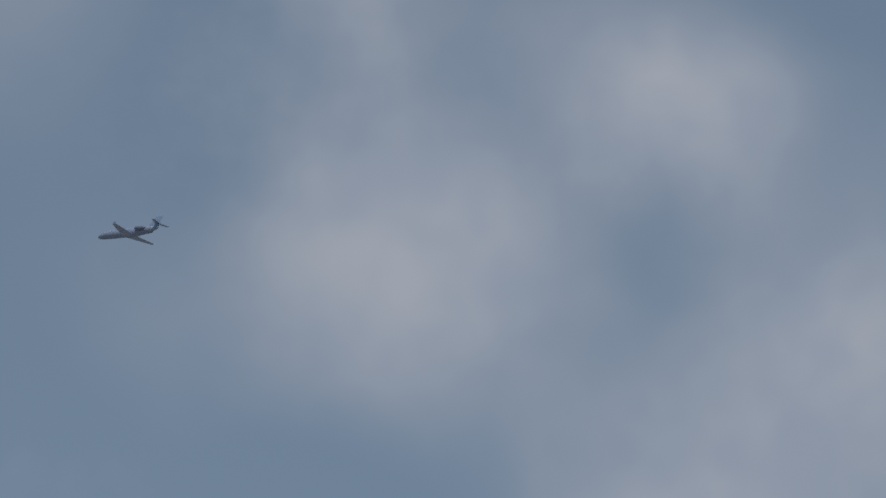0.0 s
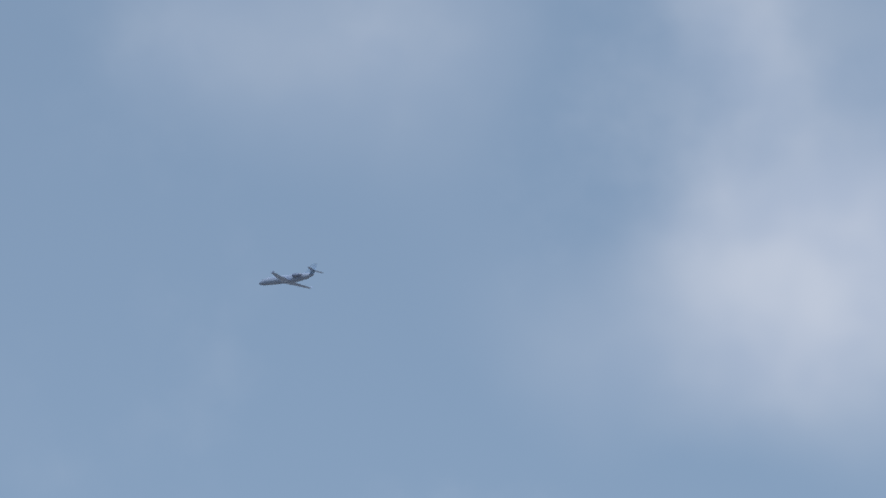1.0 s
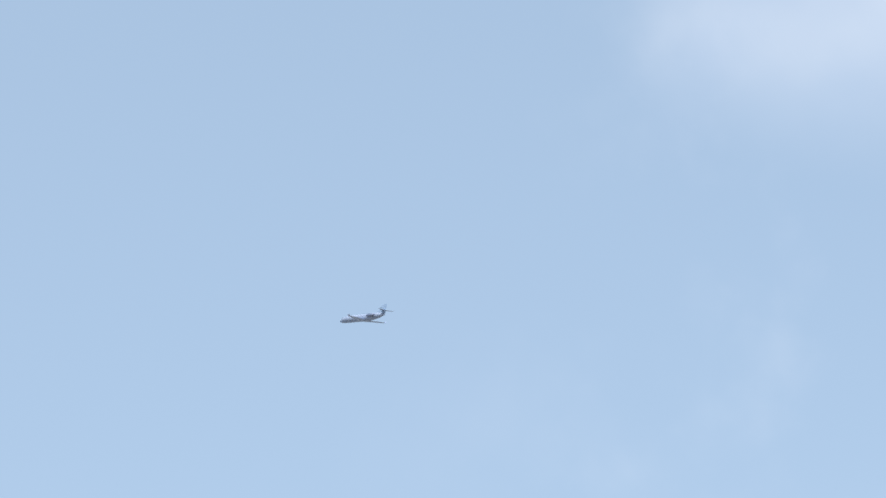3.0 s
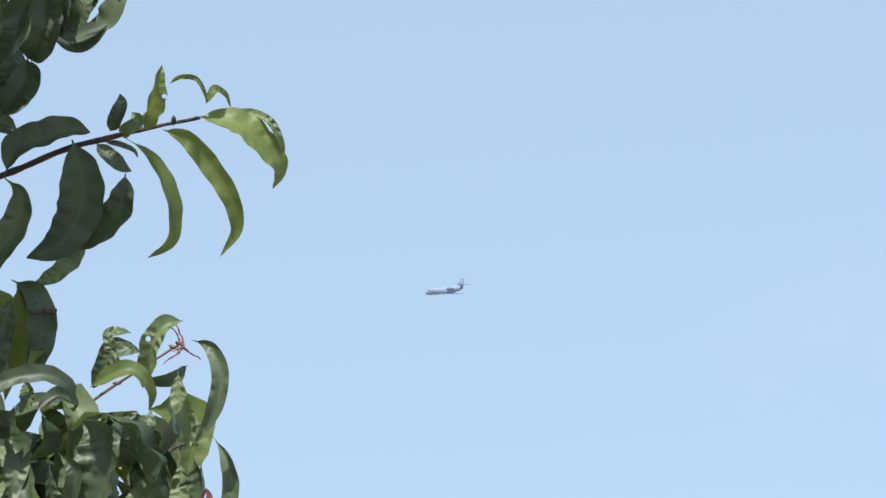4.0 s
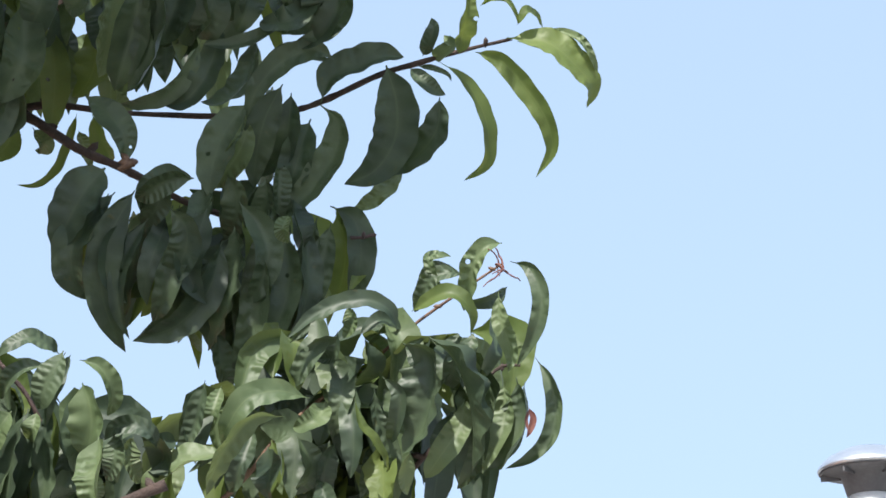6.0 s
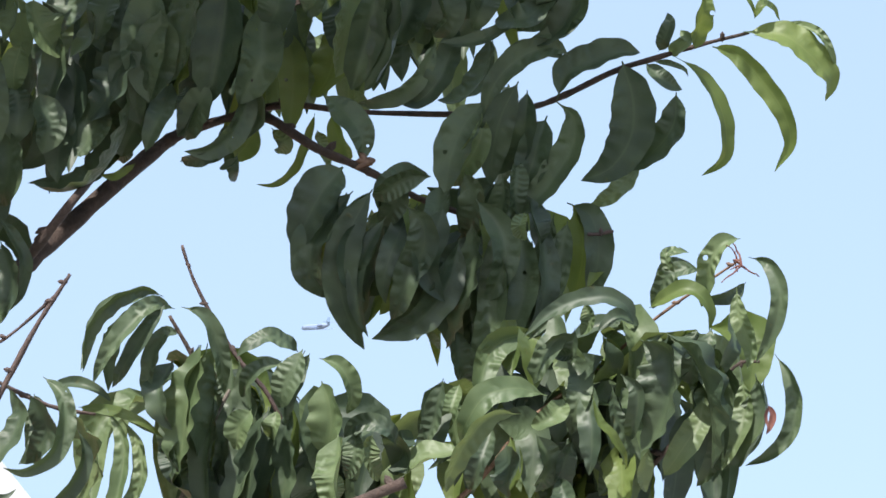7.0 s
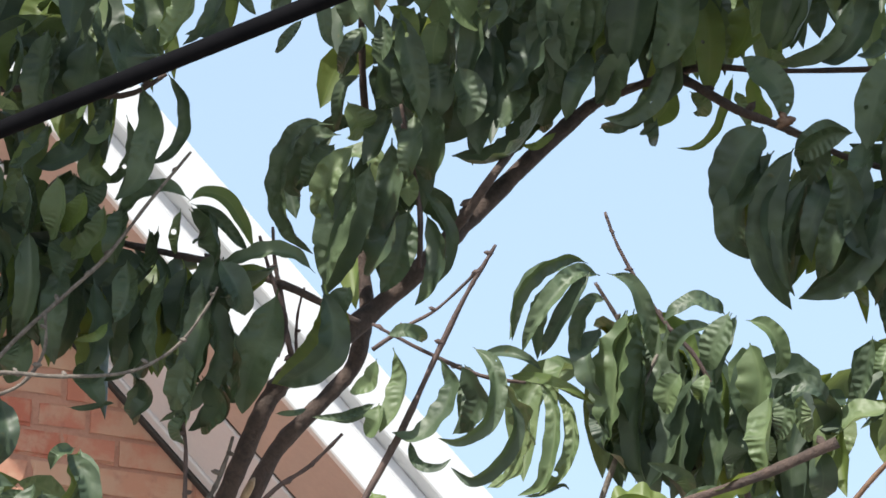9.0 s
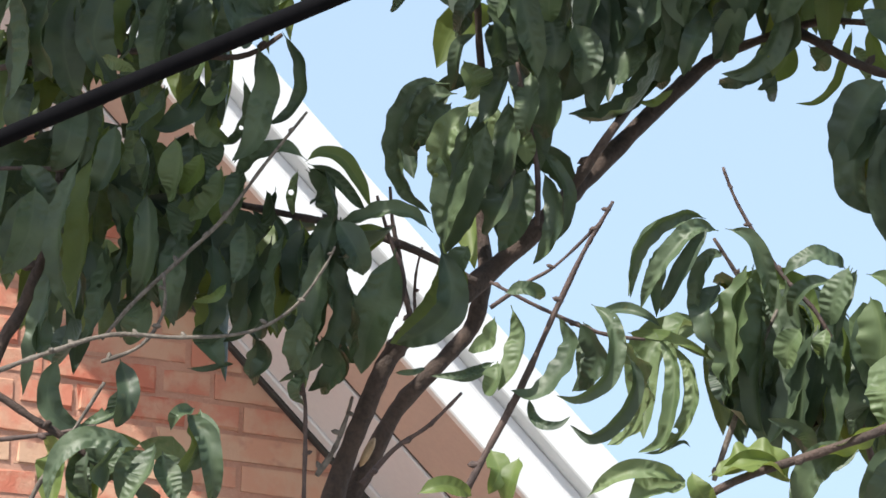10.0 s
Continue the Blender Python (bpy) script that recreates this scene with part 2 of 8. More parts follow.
def tube_bm(points, sides=8, wobble=0.0, seed=0):
    """A tapered, smoothly bent stem through (x, y, z, radius) points, with slight swellings."""
    rnd = random.Random(seed)
    pts = [Vector(p[:3]) for p in points]
    rad = [p[3] for p in points]
    fine, fr = [], []
    for i in range(len(pts) - 1):
        p0, p1, p2, p3 = pts[max(i - 1, 0)], pts[i], pts[i + 1], pts[min(i + 2, len(pts) - 1)]
        for k in range(5):
            t = k / 5
            fine.append(0.5 * (2 * p1 + (p2 - p0) * t + (2 * p0 - 5 * p1 + 4 * p2 - p3) * t * t + (3 * p1 - p0 - 3 * p2 + p3) * t ** 3))
            fr.append(rad[i] * (1 - t) + rad[i + 1] * t)
    fine.append(pts[-1])
    fr.append(rad[-1])
    bm = bmesh.new()
    up = Vector((0.31, 0.52, 0.8))
    rings = []
    for i, (p, r) in enumerate(zip(fine, fr)):
        d = (fine[min(i + 1, len(fine) - 1)] - fine[max(i - 1, 0)]).normalized()
        a = (up - d * up.dot(d)).normalized()
        up = a
        b = d.cross(a)
        r *= 1 + wobble * rnd.uniform(-1, 1)
        rings.append([bm.verts.new(p + r * (a * math.cos(2 * math.pi * j / sides) + b * math.sin(2 * math.pi * j / sides)) * (1 + wobble * 0.5 * rnd.uniform(-1, 1)))
                      for j in range(sides)])
    for a, b in zip(rings, rings[1:]):
        for j in range(sides):
            k = (j + 1) % sides
            bm.faces.new((a[j], a[k], b[k], b[j]))
    bm.faces.new(rings[0][::-1])
    bm.faces.new(rings[-1])
    return bm


# ---- ground ----
def ground():
    bm = bmesh.new()
    bmesh.ops.create_grid(bm, x_segments=60, y_segments=60, size=3000)
    for v in bm.verts:
        r = v.co.length
        if r > 60:
            v.co.z = 6 * noise.noise(v.co * 0.002) * min(1, r / 800) - 1
    me = mesh_of(bm, "ground", BOUNCE_GROUND, True)
    tagged(new("ground", me), "unseen grey ground, pale to bounce light up", "ground", kind="structure")


ground()

# ---- house: axes along the gable wall, out of it, and up ----
WALL_U = Vector((0.5935, 0.8049, 0))
WALL_N = Vector((0.8049, -0.5935, 0))
WALL_AT = Vector((-3.0688, 4.9378, 2.9663))
HOUSE = Matrix(((WALL_U.x, -WALL_N.x, 0, WALL_AT.x), (WALL_U.y, -WALL_N.y, 0, WALL_AT.y), (0, 0, 1, 0), (0, 0, 0, 1)))
Z0 = WALL_AT.z
SLOPE = 0.89
RISE = 0.225
RIDGE = -2.6  # along the wall
EAVE = 1.9
OVER = 0.545


def verge_z(x, c=RISE):
    return Z0 + c - SLOPE * x if x >= RIDGE else Z0 + c - SLOPE * (2 * RIDGE - x)


def sloped_bm(x0, x1, y0, y1, c0, c1):
    """A board that follows the roof's slope on its falling side, between two offsets above the soffit line; y is inward."""
    bm = bmesh.new()
    v = [bm.verts.new((x, y, Z0 + c - SLOPE * x)) for x in (x0, x1) for y in (y0, y1) for c in (c0, c1)]
    for f in ((0, 1, 3, 2), (4, 6, 7, 5), (0, 4, 5, 1), (2, 3, 7, 6), (0, 2, 6, 4), (1, 5, 7, 3)):
        bm.faces.new([v[i] for i in f])
    bmesh.ops.recalc_face_normals(bm, faces=bm.faces)
    bmesh.ops.bevel(bm, geom=bm.edges[:], offset=0.003, segments=1, affect="EDGES")
    return bm


def mirrored(bm):
    for v in bm.verts:
        v.co.x = 2 * RIDGE - v.co.x
    bmesh.ops.reverse_faces(bm, faces=bm.faces)
    return bm


def house():
    home = tagged(new("house"), "red brick house with white verge boards and a tiled gable roof", "house")
    home.matrix_world = HOUSE
    left = 2 * RIDGE - EAVE
    # gable wall core in mortar, with its bricks proud of it
    bm = bmesh.new()
    outline = [(left, 0), (EAVE, 0), (EAVE, verge_z(EAVE)), (RIDGE, verge_z(RIDGE)), (left, verge_z(EAVE))]
    front = [bm.verts.new((x, 0.0, z)) for x, z in outline]
    back = [bm.verts.new((x, 0.26, z)) for x, z in outline]
    bm.faces.new(front[::-1])
    bm.faces.new(back)
    for i in range(5):
        j = (i + 1) % 5
        bm.faces.new((front[i], front[j], back[j], back[i]))
    bmesh.ops.recalc_face_normals(bm, faces=bm.faces)
    wall = part("gable_wall", bm, MORTAR, home, "weathered red and buff brick gable wall")
    for x0, x1 in ((left, left + 0.25), (EAVE - 0.25, EAVE)):
        part("side_wall", box_bm((x0, 0.262, 0), (x1, 7.0, verge_z(EAVE) - 0.02)), MORTAR, home)
    part("rear_wall", box_bm((left, 7.002, 0), (EAVE, 7.25, verge_z(EAVE) - 0.02)), MORTAR, home)
    for flip in (False, True):
        def put(name, bm, mat, label=""):
            return part(name, mirrored(bm) if flip else bm, mat, home, label)
        end = EAVE + 0.4
        put("verge_trim", sloped_bm(RIDGE, end, -0.024, 0.0, RISE - 0.012, RISE + 0.012), SEAL, "dark sealant line under the soffit")
        put("soffit_mould", sloped_bm(RIDGE, end, -0.06, -0.026, RISE - 0.006, RISE + 0.02), SOFFIT)
        step = 0.86
        x = RIDGE
        while x < end - 0.01:
            x2 = min(x + step, end)
            put("soffit_panel", sloped_bm(x + 0.003, x2 - 0.003, -0.285, -0.062, RISE, RISE + 0.018), SOFFIT, "grey-white soffit panel")
            put("soffit_panel", sloped_bm(x + 0.003, x2 - 0.003, -OVER + 0.012, -0.3, RISE, RISE + 0.018), BEIGE, "beige soffit panel")
            x = x2
        put("soffit_joint", sloped_bm(RIDGE, end, -0.298, -0.287, RISE + 0.004, RISE + 0.018), SEAL, "dark joint between soffit panels")
        put("barge_board", sloped_bm(RIDGE, end, -OVER - 0.012, -OVER + 0.01, RISE - 0.006, RISE + 0.092), PAINT, "white plastic barge board")
        put("barge_cap", sloped_bm(RIDGE, end, -OVER + 0.012, -OVER + 0.05, RISE + 0.093, RISE + 0.142), SOFFIT, "recessed grey strip")
        put("verge_cap", sloped_bm(RIDGE, end, -OVER - 0.03, -OVER + 0.06, RISE + 0.143, RISE + 0.268), PAINT, "white plastic verge cap")
        put("roof", sloped_bm(RIDGE, end, -OVER + 0.064, 7.6, RISE + 0.022, RISE + 0.24), TILE, "brown concrete tiled roof")
    part("ridge", lathe_bm([(0.1, -OVER), (0.1, 7.6)], 12, "y"), TILE, home).location = (RIDGE, 0, verge_z(RIDGE, 0.45))
    return home, wall


home, gable = house()


# ---- overhead cable ----
def cable():
    wall, near, over = Vector((-5.198, 2.024, 1.558)), Vector((-0.927, 1.606, 2.318)), Vector((3.956, 1.128, 3.187))
    d = (near - wall).normalized()
    pts = [wall + d * 0.02, wall.lerp(near, 0.25), wall.lerp(near, 0.5), wall.lerp(near, 0.75), near, near.lerp(over, 0.1), near.lerp(over, 0.3), near.lerp(over, 0.6), over]
    far = [p for p in pts]
    bm = tube_bm([(*p, 0.0066) for p in far], 12)
    tagged(new("overhead_cable", mesh_of(bm, "overhead_cable", RUBBER, True)), "thick black rubber-sheathed overhead cable", "cable")


cable()


# ---- lamp post with a domed zinc hood ----
def lamp_post():
    top = Vector((-0.118, 5.83, 3.012))
    lamp = tagged(new("lamp_post"), "garden lamp post with a domed zinc hood", "lamp")
    lamp.location = (top.x, top.y, 0)
    h = top.z
    r = 0.108
    part("hood", lathe_bm([(r, h), (r * 1.01, h + 0.006), (r * 0.96, h + 0.014), (r * 0.8, h + 0.03), (r * 0.5, h + 0.046), (r * 0.15, h + 0.054), (0.004, h + 0.055)], 48),
         STEEL, lamp, "bright domed zinc hood", True)
    part("reflector", lathe_bm([(r * 0.985, h - 0.002), (r * 0.9, h - 0.004), (0.06, h - 0.012), (0.05, h - 0.05), (0.02, h - 0.06)], 48), SHADOWED, lamp, "underside with its shade put into the grey", True)
    for k in range(6):
        a = k * math.pi / 3
        bm = box_bm((0.06, -0.002, h - 0.016), (r * 0.95, 0.002, h - 0.004), 0.0008)
        part("rib", bm, SHADOWED, lamp).rotation_euler.z = a
    part("globe", lathe_bm([(0.045, h - 0.052), (0.055, h - 0.09), (0.05, h - 0.16), (0.04, h - 0.19)], 24), PAINT, lamp, "white lamp globe", True)
    part("pole", lathe_bm([(0.05, 0.0), (0.05, 0.05), (0.024, 0.08), (0.02, h - 0.19)], 20), SHADOWED, lamp, "grey steel pole", True)


lamp_post()


# ---- aircraft: nose along +y ----
def flat_wing(root, tip, thick):
    """A tapered panel: root and tip each (x, leading y, trailing y, z)."""
    bm = bmesh.new()
    rings = []
    for x, y0, y1, z in (root, tip):
        c, t = y0 - y1, thick * (y0 - y1)
        ring = [(y0, 0), (y0 - 0.12 * c, 0.5 * t), (y0 - 0.4 * c, 0.6 * t), (y1, 0.03 * t), (y0 - 0.4 * c, -0.45 * t), (y0 - 0.12 * c, -0.4 * t)]
        rings.append([bm.verts.new((x, y, z + dz)) for y, dz in ring])
    for i in range(6):
        j = (i + 1) % 6
        bm.faces.new((rings[0][i], rings[0][j], rings[1][j], rings[1][i]))
    bm.faces.new(rings[0])
    bm.faces.new(rings[1])
    bmesh.ops.recalc_face_normals(bm, faces=bm.faces)
    return bm


def aircraft():
    jet = tagged(new("jet_aircraft"), "white twin-engined jet with swept wings and a T-tail, in flight", "aircraft")
    body = [(0.05, 15.2), (0.5, 14.7), (0.95, 13.7), (1.3, 12.3), (1.5, 10.4), (1.55, 8.0), (1.55, -4.0), (1.4, -7.0), (1.05, -10.0), (0.55, -12.4), (0.12, -13.4)]
    bm = lathe_bm(body, 28, "y")
    for v in bm.verts:
        if v.co.y < -4:
            v.co.z += (-4 - v.co.y) * 0.085
        if v.co.y > 11:
            v.co.z -= (v.co.y - 11) * 0.14
    part("fuselage", bm, SKIN, jet, "fuselage in pale haze-tinted grey", True)
    part("windscreen", box_bm((-0.85, 12.2, 0.45), (0.85, 13.2, 0.85), 0.15), GLASS, jet, "dark cockpit windscreen")
    for s in (-1, 1):
        part("wing", flat_wing((s * 0.7, 2.9, -2.4, -1.15), (s * 10.6, -1.0, -2.7, -0.75), 0.12), WINGS, jet, "swept wing in haze-tinted grey")
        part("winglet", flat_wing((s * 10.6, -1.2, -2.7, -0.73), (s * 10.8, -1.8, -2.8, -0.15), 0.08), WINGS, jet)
        n = part("nacelle", lathe_bm([(0.55, 2.2), (0.68, 1.9), (0.7, 0.4), (0.6, -1.4), (0.4, -2.2)], 20, "y"), ENGINE, jet, "dark rear engine nacelle, tinted for haze", True)
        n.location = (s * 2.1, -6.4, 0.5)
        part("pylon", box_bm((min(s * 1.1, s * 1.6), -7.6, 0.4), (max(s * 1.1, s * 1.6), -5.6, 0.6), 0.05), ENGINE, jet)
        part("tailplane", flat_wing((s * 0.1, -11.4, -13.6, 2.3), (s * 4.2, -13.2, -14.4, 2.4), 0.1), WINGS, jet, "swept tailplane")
        for k in range(11):
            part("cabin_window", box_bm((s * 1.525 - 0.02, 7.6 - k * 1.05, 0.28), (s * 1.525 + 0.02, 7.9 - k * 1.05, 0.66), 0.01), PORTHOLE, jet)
    bm = flat_wing((0.9, -7.6, -13.4, 0), (5.0, -11.2, -14.3, 0), 0.08)
    bmesh.ops.rotate(bm, cent=(0, 0, 0), matrix=Matrix.Rotation(radians(-90), 3, "Y"), verts=bm.verts)
    part("fin", bm, FIN, jet, "blue-grey tail fin, tinted for haze")
    return jet


jet = aircraft()

# ---- peach tree ----
tree = tagged(new("peach_tree"), "peach tree with long drooping curled green leaves", "tree")
OPEN_SIDE = Vector((0.3, -0.9, -0.33)).normalized()  # the crown's airy side
leaf_count = [0]


BLADE = ((0, 0.04), (0.05, 0.06), (0.1, 0.38), (0.2, 0.76), (0.35, 0.98), (0.5, 1.0), (0.65, 0.9), (0.8, 0.66), (0.92, 0.32), (1.0, 0.015))
BLADE_U, BLADE_W = [p[0] for p in BLADE], [p[1] for p in BLADE]


def leaf_geometry(points, width, roll, seed, seg=30, half=4):
    """Vertices, faces and UVs of one folded, rippled, lance-shaped blade with its stalk and drawn-out tip, bending along its points."""
    rnd = random.Random(seed)
    pts = [np.array(p) for p in points]
    at = np.concatenate(([0], np.cumsum([np.linalg.norm(b - a) for a, b in zip(pts, pts[1:])])))
    length = at[-1]
    at = at / length
    slope = np.gradient(np.array(pts), at, axis=0)
    fold = rnd.uniform(0.2, 0.75)
    curl = rnd.uniform(-0.9, 0.9) if width > 0.026 else rnd.uniform(-0.3, 0.4)
    waves, amp, ph = rnd.uniform(3.5, 7) * length / 0.13, rnd.uniform(0.03, 0.12), rnd.uniform(0, 6)
    lobe, belly = rnd.uniform(0.01, 0.045), rnd.uniform(0.85, 1.15)
    verts, uvs, faces = [], [], []

    def bend(u):
        i = min(int(np.searchsorted(at, u, side="right")) - 1, len(pts) - 2)
        h = at[i + 1] - at[i]
        t = (u - at[i]) / h
        return Vector((2 * t ** 3 - 3 * t * t + 1) * pts[i] + (t ** 3 - 2 * t * t + t) * h * slope[i]
                      + (3 * t * t - 2 * t ** 3) * pts[i + 1] + (t ** 3 - t * t) * h * slope[i + 1])

    for i in range(seg + 1):
        u = i / seg
        p = bend(u)
        d = (bend(min(u + 0.02, 1.0)) - bend(max(u - 0.02, 0.0))).normalized()
        n0 = (OPEN_SIDE - d * OPEN_SIDE.dot(d)).normalized()
        nn = Matrix.Rotation(radians(roll + 22 * curl * math.sin(3 * u)), 3, d) @ n0
        s = d.cross(nn)
        hw = 0.5 * width * float(np.interp(u ** belly, BLADE_U, BLADE_W))
        for j in range(-half, half + 1):
            k = j / half
            side = 1.6 if k > 0 else 0.0
            lift = fold * (abs(k) ** 1.3 - 0.4) * hw + amp * hw * abs(k) ** 1.5 * math.sin(waves * 2 * math.pi * u + ph + side) * 1.6
            edge = 1 + lobe * math.sin(waves * 4.7 * u + ph + side) * abs(k)
            verts.append(p + s * (k * hw * edge) + nn * lift)
            uvs.append((u, k))
    row = 2 * half + 1
    for i in range(seg):
        for k in range(row - 1):
            a = i * row + k
            faces.append((a, a + row, a + row + 1, a + 1))
    return verts, faces, uvs


def leaf_mesh(geoms, mat, name):
    verts, faces, uvs = [], [], []
    for v, f, q in geoms:
        o = len(verts)
        verts += v
        uvs += q
        faces += [tuple(i + o for i in g) for g in f]
    me = bpy.data.meshes.new(name)
    me.from_pydata(verts, [], faces)
    lay = me.uv_layers.new(name="UVMap")
    loops = np.empty(len(me.loops), dtype=np.int32)
    me.loops.foreach_get("vertex_index", loops)
    lay.data.foreach_set("uv", np.array(uvs, dtype=np.float32)[loops].ravel())
    me.polygons.foreach_set("use_smooth", [True] * len(me.polygons))
    me.materials.append(mat)
    return me


SPARE = {"MATURE": [], "YOUNG_LIT": [], "PALE_LIT": []}


def leaf(mat, width, roll, *points):
    leaf_count[0] += 1
    g = leaf_geometry(points, width, roll, leaf_count[0])
    ob = new("leaf", leaf_mesh([g], mat, "leaf"))
    ob.parent = tree


STEM_LOOK = {"limb": (BARK, 12, 0.1), "branch": (BARK, 9, 0.12), "twig": (TWIG, 7, 0.16), "shoot": (PINK, 7, 0.08), "dead_twig": (DEAD, 7, 0.18)}


def stem(name, *points):
    mat, sides, wobble = STEM_LOOK[name]
    ob = part(name, tube_bm(points, sides, wobble, len(points) + int(1000 * abs(points[0][0]))), mat, tree, smooth=True)
    # buds and nodes along thin wood
    if name != "limb":
        rnd = random.Random(int(1e4 * abs(points[0][1])))
        for p, q in zip(points, points[1:]):
            if rnd.random() < 0.75:
                w = rnd.random()
                at = Vector(p[:3]).lerp(Vector(q[:3]), w)
                r = p[3] * 1.0 + 0.0012
                bm = bmesh.new()
                bmesh.ops.create_icosphere(bm, subdivisions=1, radius=r)
                side = Vector((rnd.uniform(-1, 1), rnd.uniform(-0.5, 0.2), rnd.uniform(-0.3, 1))).normalized()
                bmesh.ops.scale(bm, vec=(0.8, 0.8, 1.7), verts=bm.verts)
                bmesh.ops.rotate(bm, cent=(0, 0, 0), matrix=side.to_track_quat("Z", "Y").to_matrix(), verts=bm.verts)
                bmesh.ops.translate(bm, vec=at + side * p[3] * 1.2, verts=bm.verts)
                part("bud", bm, mat, ob, smooth=True)


stem("limb", (-1.340, 2.381, 2.124, 0.0117), (-1.321, 2.379, 2.178, 0.0106), (-1.292, 2.369, 2.230, 0.0097), (-1.271, 2.368, 2.274, 0.0092), (-1.251, 2.370, 2.301, 0.0111), (-1.226, 2.376, 2.322, 0.0103), (-1.193, 2.395, 2.352, 0.0106), (-1.162, 2.420, 2.390, 0.0101), (-1.123, 2.444, 2.439, 0.0102), (-1.091, 2.484, 2.495, 0.0092), (-1.052, 2.523, 2.556, 0.0084), (-1.020, 2.561, 2.607, 0.0083), (-0.996, 2.573, 2.629, 0.0059), (-0.958, 2.590, 2.647, 0.0048), (-0.918, 2.600, 2.658, 0.0042))
stem("limb", (-1.339, 2.422, 2.148, 0.0102), (-1.317, 2.424, 2.190, 0.0096), (-1.292, 2.434, 2.245, 0.0091), (-1.264, 2.440, 2.277, 0.0082), (-1.240, 2.454, 2.308, 0.0080), (-1.224, 2.466, 2.334, 0.0086), (-1.213, 2.463, 2.362, 0.0091), (-1.217, 2.482, 2.403, 0.0075), (-1.223, 2.483, 2.459, 0.0052), (-1.215, 2.469, 2.509, 0.0047), (-1.204, 2.454, 2.558, 0.0041), (-1.194, 2.416, 2.605, 0.0038), (-1.180, 2.379, 2.651, 0.0034), (-1.169, 2.350, 2.724, 0.0029))
stem("twig", (-1.224, 2.282, 2.428, 0.0016), (-1.226, 2.293, 2.395, 0.0022), (-1.224, 2.304, 2.366, 0.0027), (-1.223, 2.316, 2.330, 0.0030), (-1.220, 2.326, 2.306, 0.0027))
stem("twig", (-1.203, 2.312, 2.373, 0.0011), (-1.211, 2.316, 2.351, 0.0014), (-1.215, 2.321, 2.330, 0.0016), (-1.217, 2.327, 2.309, 0.0016))
stem("branch", (-1.097, 2.411, 2.435, 0.0045), (-1.060, 2.375, 2.452, 0.0049), (-1.030, 2.374, 2.489, 0.0044), (-1.031, 2.442, 2.549, 0.0045), (-1.035, 2.505, 2.617, 0.0052), (-1.022, 2.512, 2.668, 0.0053), (-0.998, 2.500, 2.715, 0.0053), (-0.966, 2.467, 2.809, 0.0041))
stem("branch", (-0.935, 2.575, 2.644, 0.0053), (-0.889, 2.532, 2.622, 0.0052), (-0.820, 2.487, 2.565, 0.0045), (-0.774, 2.509, 2.545, 0.0039), (-0.728, 2.532, 2.520, 0.0034), (-0.680, 2.551, 2.503, 0.0028), (-0.638, 2.567, 2.487, 0.0022))
stem("branch", (-0.924, 2.578, 2.647, 0.0047), (-0.866, 2.535, 2.634, 0.0040), (-0.774, 2.488, 2.599, 0.0028), (-0.652, 2.483, 2.583, 0.0028), (-0.603, 2.493, 2.589, 0.0028), (-0.569, 2.496, 2.600, 0.0033), (-0.519, 2.498, 2.621, 0.0033), (-0.480, 2.500, 2.631, 0.0028), (-0.436, 2.504, 2.642, 0.0022), (-0.388, 2.507, 2.651, 0.0017))
stem("branch", (-0.892, 2.469, 2.608, 0.0057), (-0.903, 2.567, 2.717, 0.0065), (-0.878, 2.563, 2.744, 0.0065), (-0.845, 2.556, 2.782, 0.0065))
stem("shoot", (-0.708, 2.388, 2.113, 0.0031), (-0.666, 2.389, 2.160, 0.0026), (-0.624, 2.390, 2.198, 0.0023), (-0.592, 2.388, 2.236, 0.0020), (-0.550, 2.388, 2.268, 0.0020), (-0.508, 2.389, 2.297, 0.0018), (-0.464, 2.386, 2.331, 0.0015), (-0.418, 2.385, 2.360, 0.0013), (-0.385, 2.384, 2.380, 0.0010))
stem("branch", (-0.559, 2.420, 2.137, 0.0041), (-0.491, 2.421, 2.191, 0.0031), (-0.437, 2.417, 2.244, 0.0020), (-0.399, 2.411, 2.287, 0.0015), (-0.376, 2.413, 2.291, 0.0013))
stem("twig", (-0.862, 2.228, 2.382, 0.0013), (-0.854, 2.242, 2.351, 0.0015), (-0.836, 2.262, 2.311, 0.0018), (-0.819, 2.277, 2.282, 0.0020), (-0.799, 2.291, 2.256, 0.0020), (-0.781, 2.311, 2.208, 0.0025), (-0.766, 2.335, 2.130, 0.0030))
stem("dead_twig", (-0.812, 2.224, 2.244, 0.0015), (-0.836, 2.229, 2.199, 0.0020), (-0.858, 2.234, 2.148, 0.0025), (-0.878, 2.238, 2.101, 0.0025))
stem("branch", (-0.867, 2.216, 2.313, 0.0015), (-0.851, 2.233, 2.280, 0.0020), (-0.827, 2.259, 2.219, 0.0030), (-0.803, 2.285, 2.152, 0.0045))
stem("twig", (-0.938, 2.158, 2.339, 0.0017), (-0.953, 2.160, 2.318, 0.0020), (-0.969, 2.161, 2.294, 0.0022), (-1.001, 2.165, 2.237, 0.0027), (-1.032, 2.168, 2.178, 0.0032), (-1.062, 2.167, 2.127, 0.0035), (-1.087, 2.166, 2.083, 0.0040), (-1.115, 2.164, 2.030, 0.0054))
stem("twig", (-0.955, 2.168, 2.324, 0.0015), (-0.994, 2.163, 2.289, 0.0015), (-1.021, 2.156, 2.273, 0.0020), (-1.051, 2.148, 2.252, 0.0025))
stem("twig", (-1.049, 2.142, 2.274, 0.0015), (-1.010, 2.167, 2.252, 0.0020), (-0.967, 2.193, 2.232, 0.0020), (-0.930, 2.210, 2.226, 0.0015))
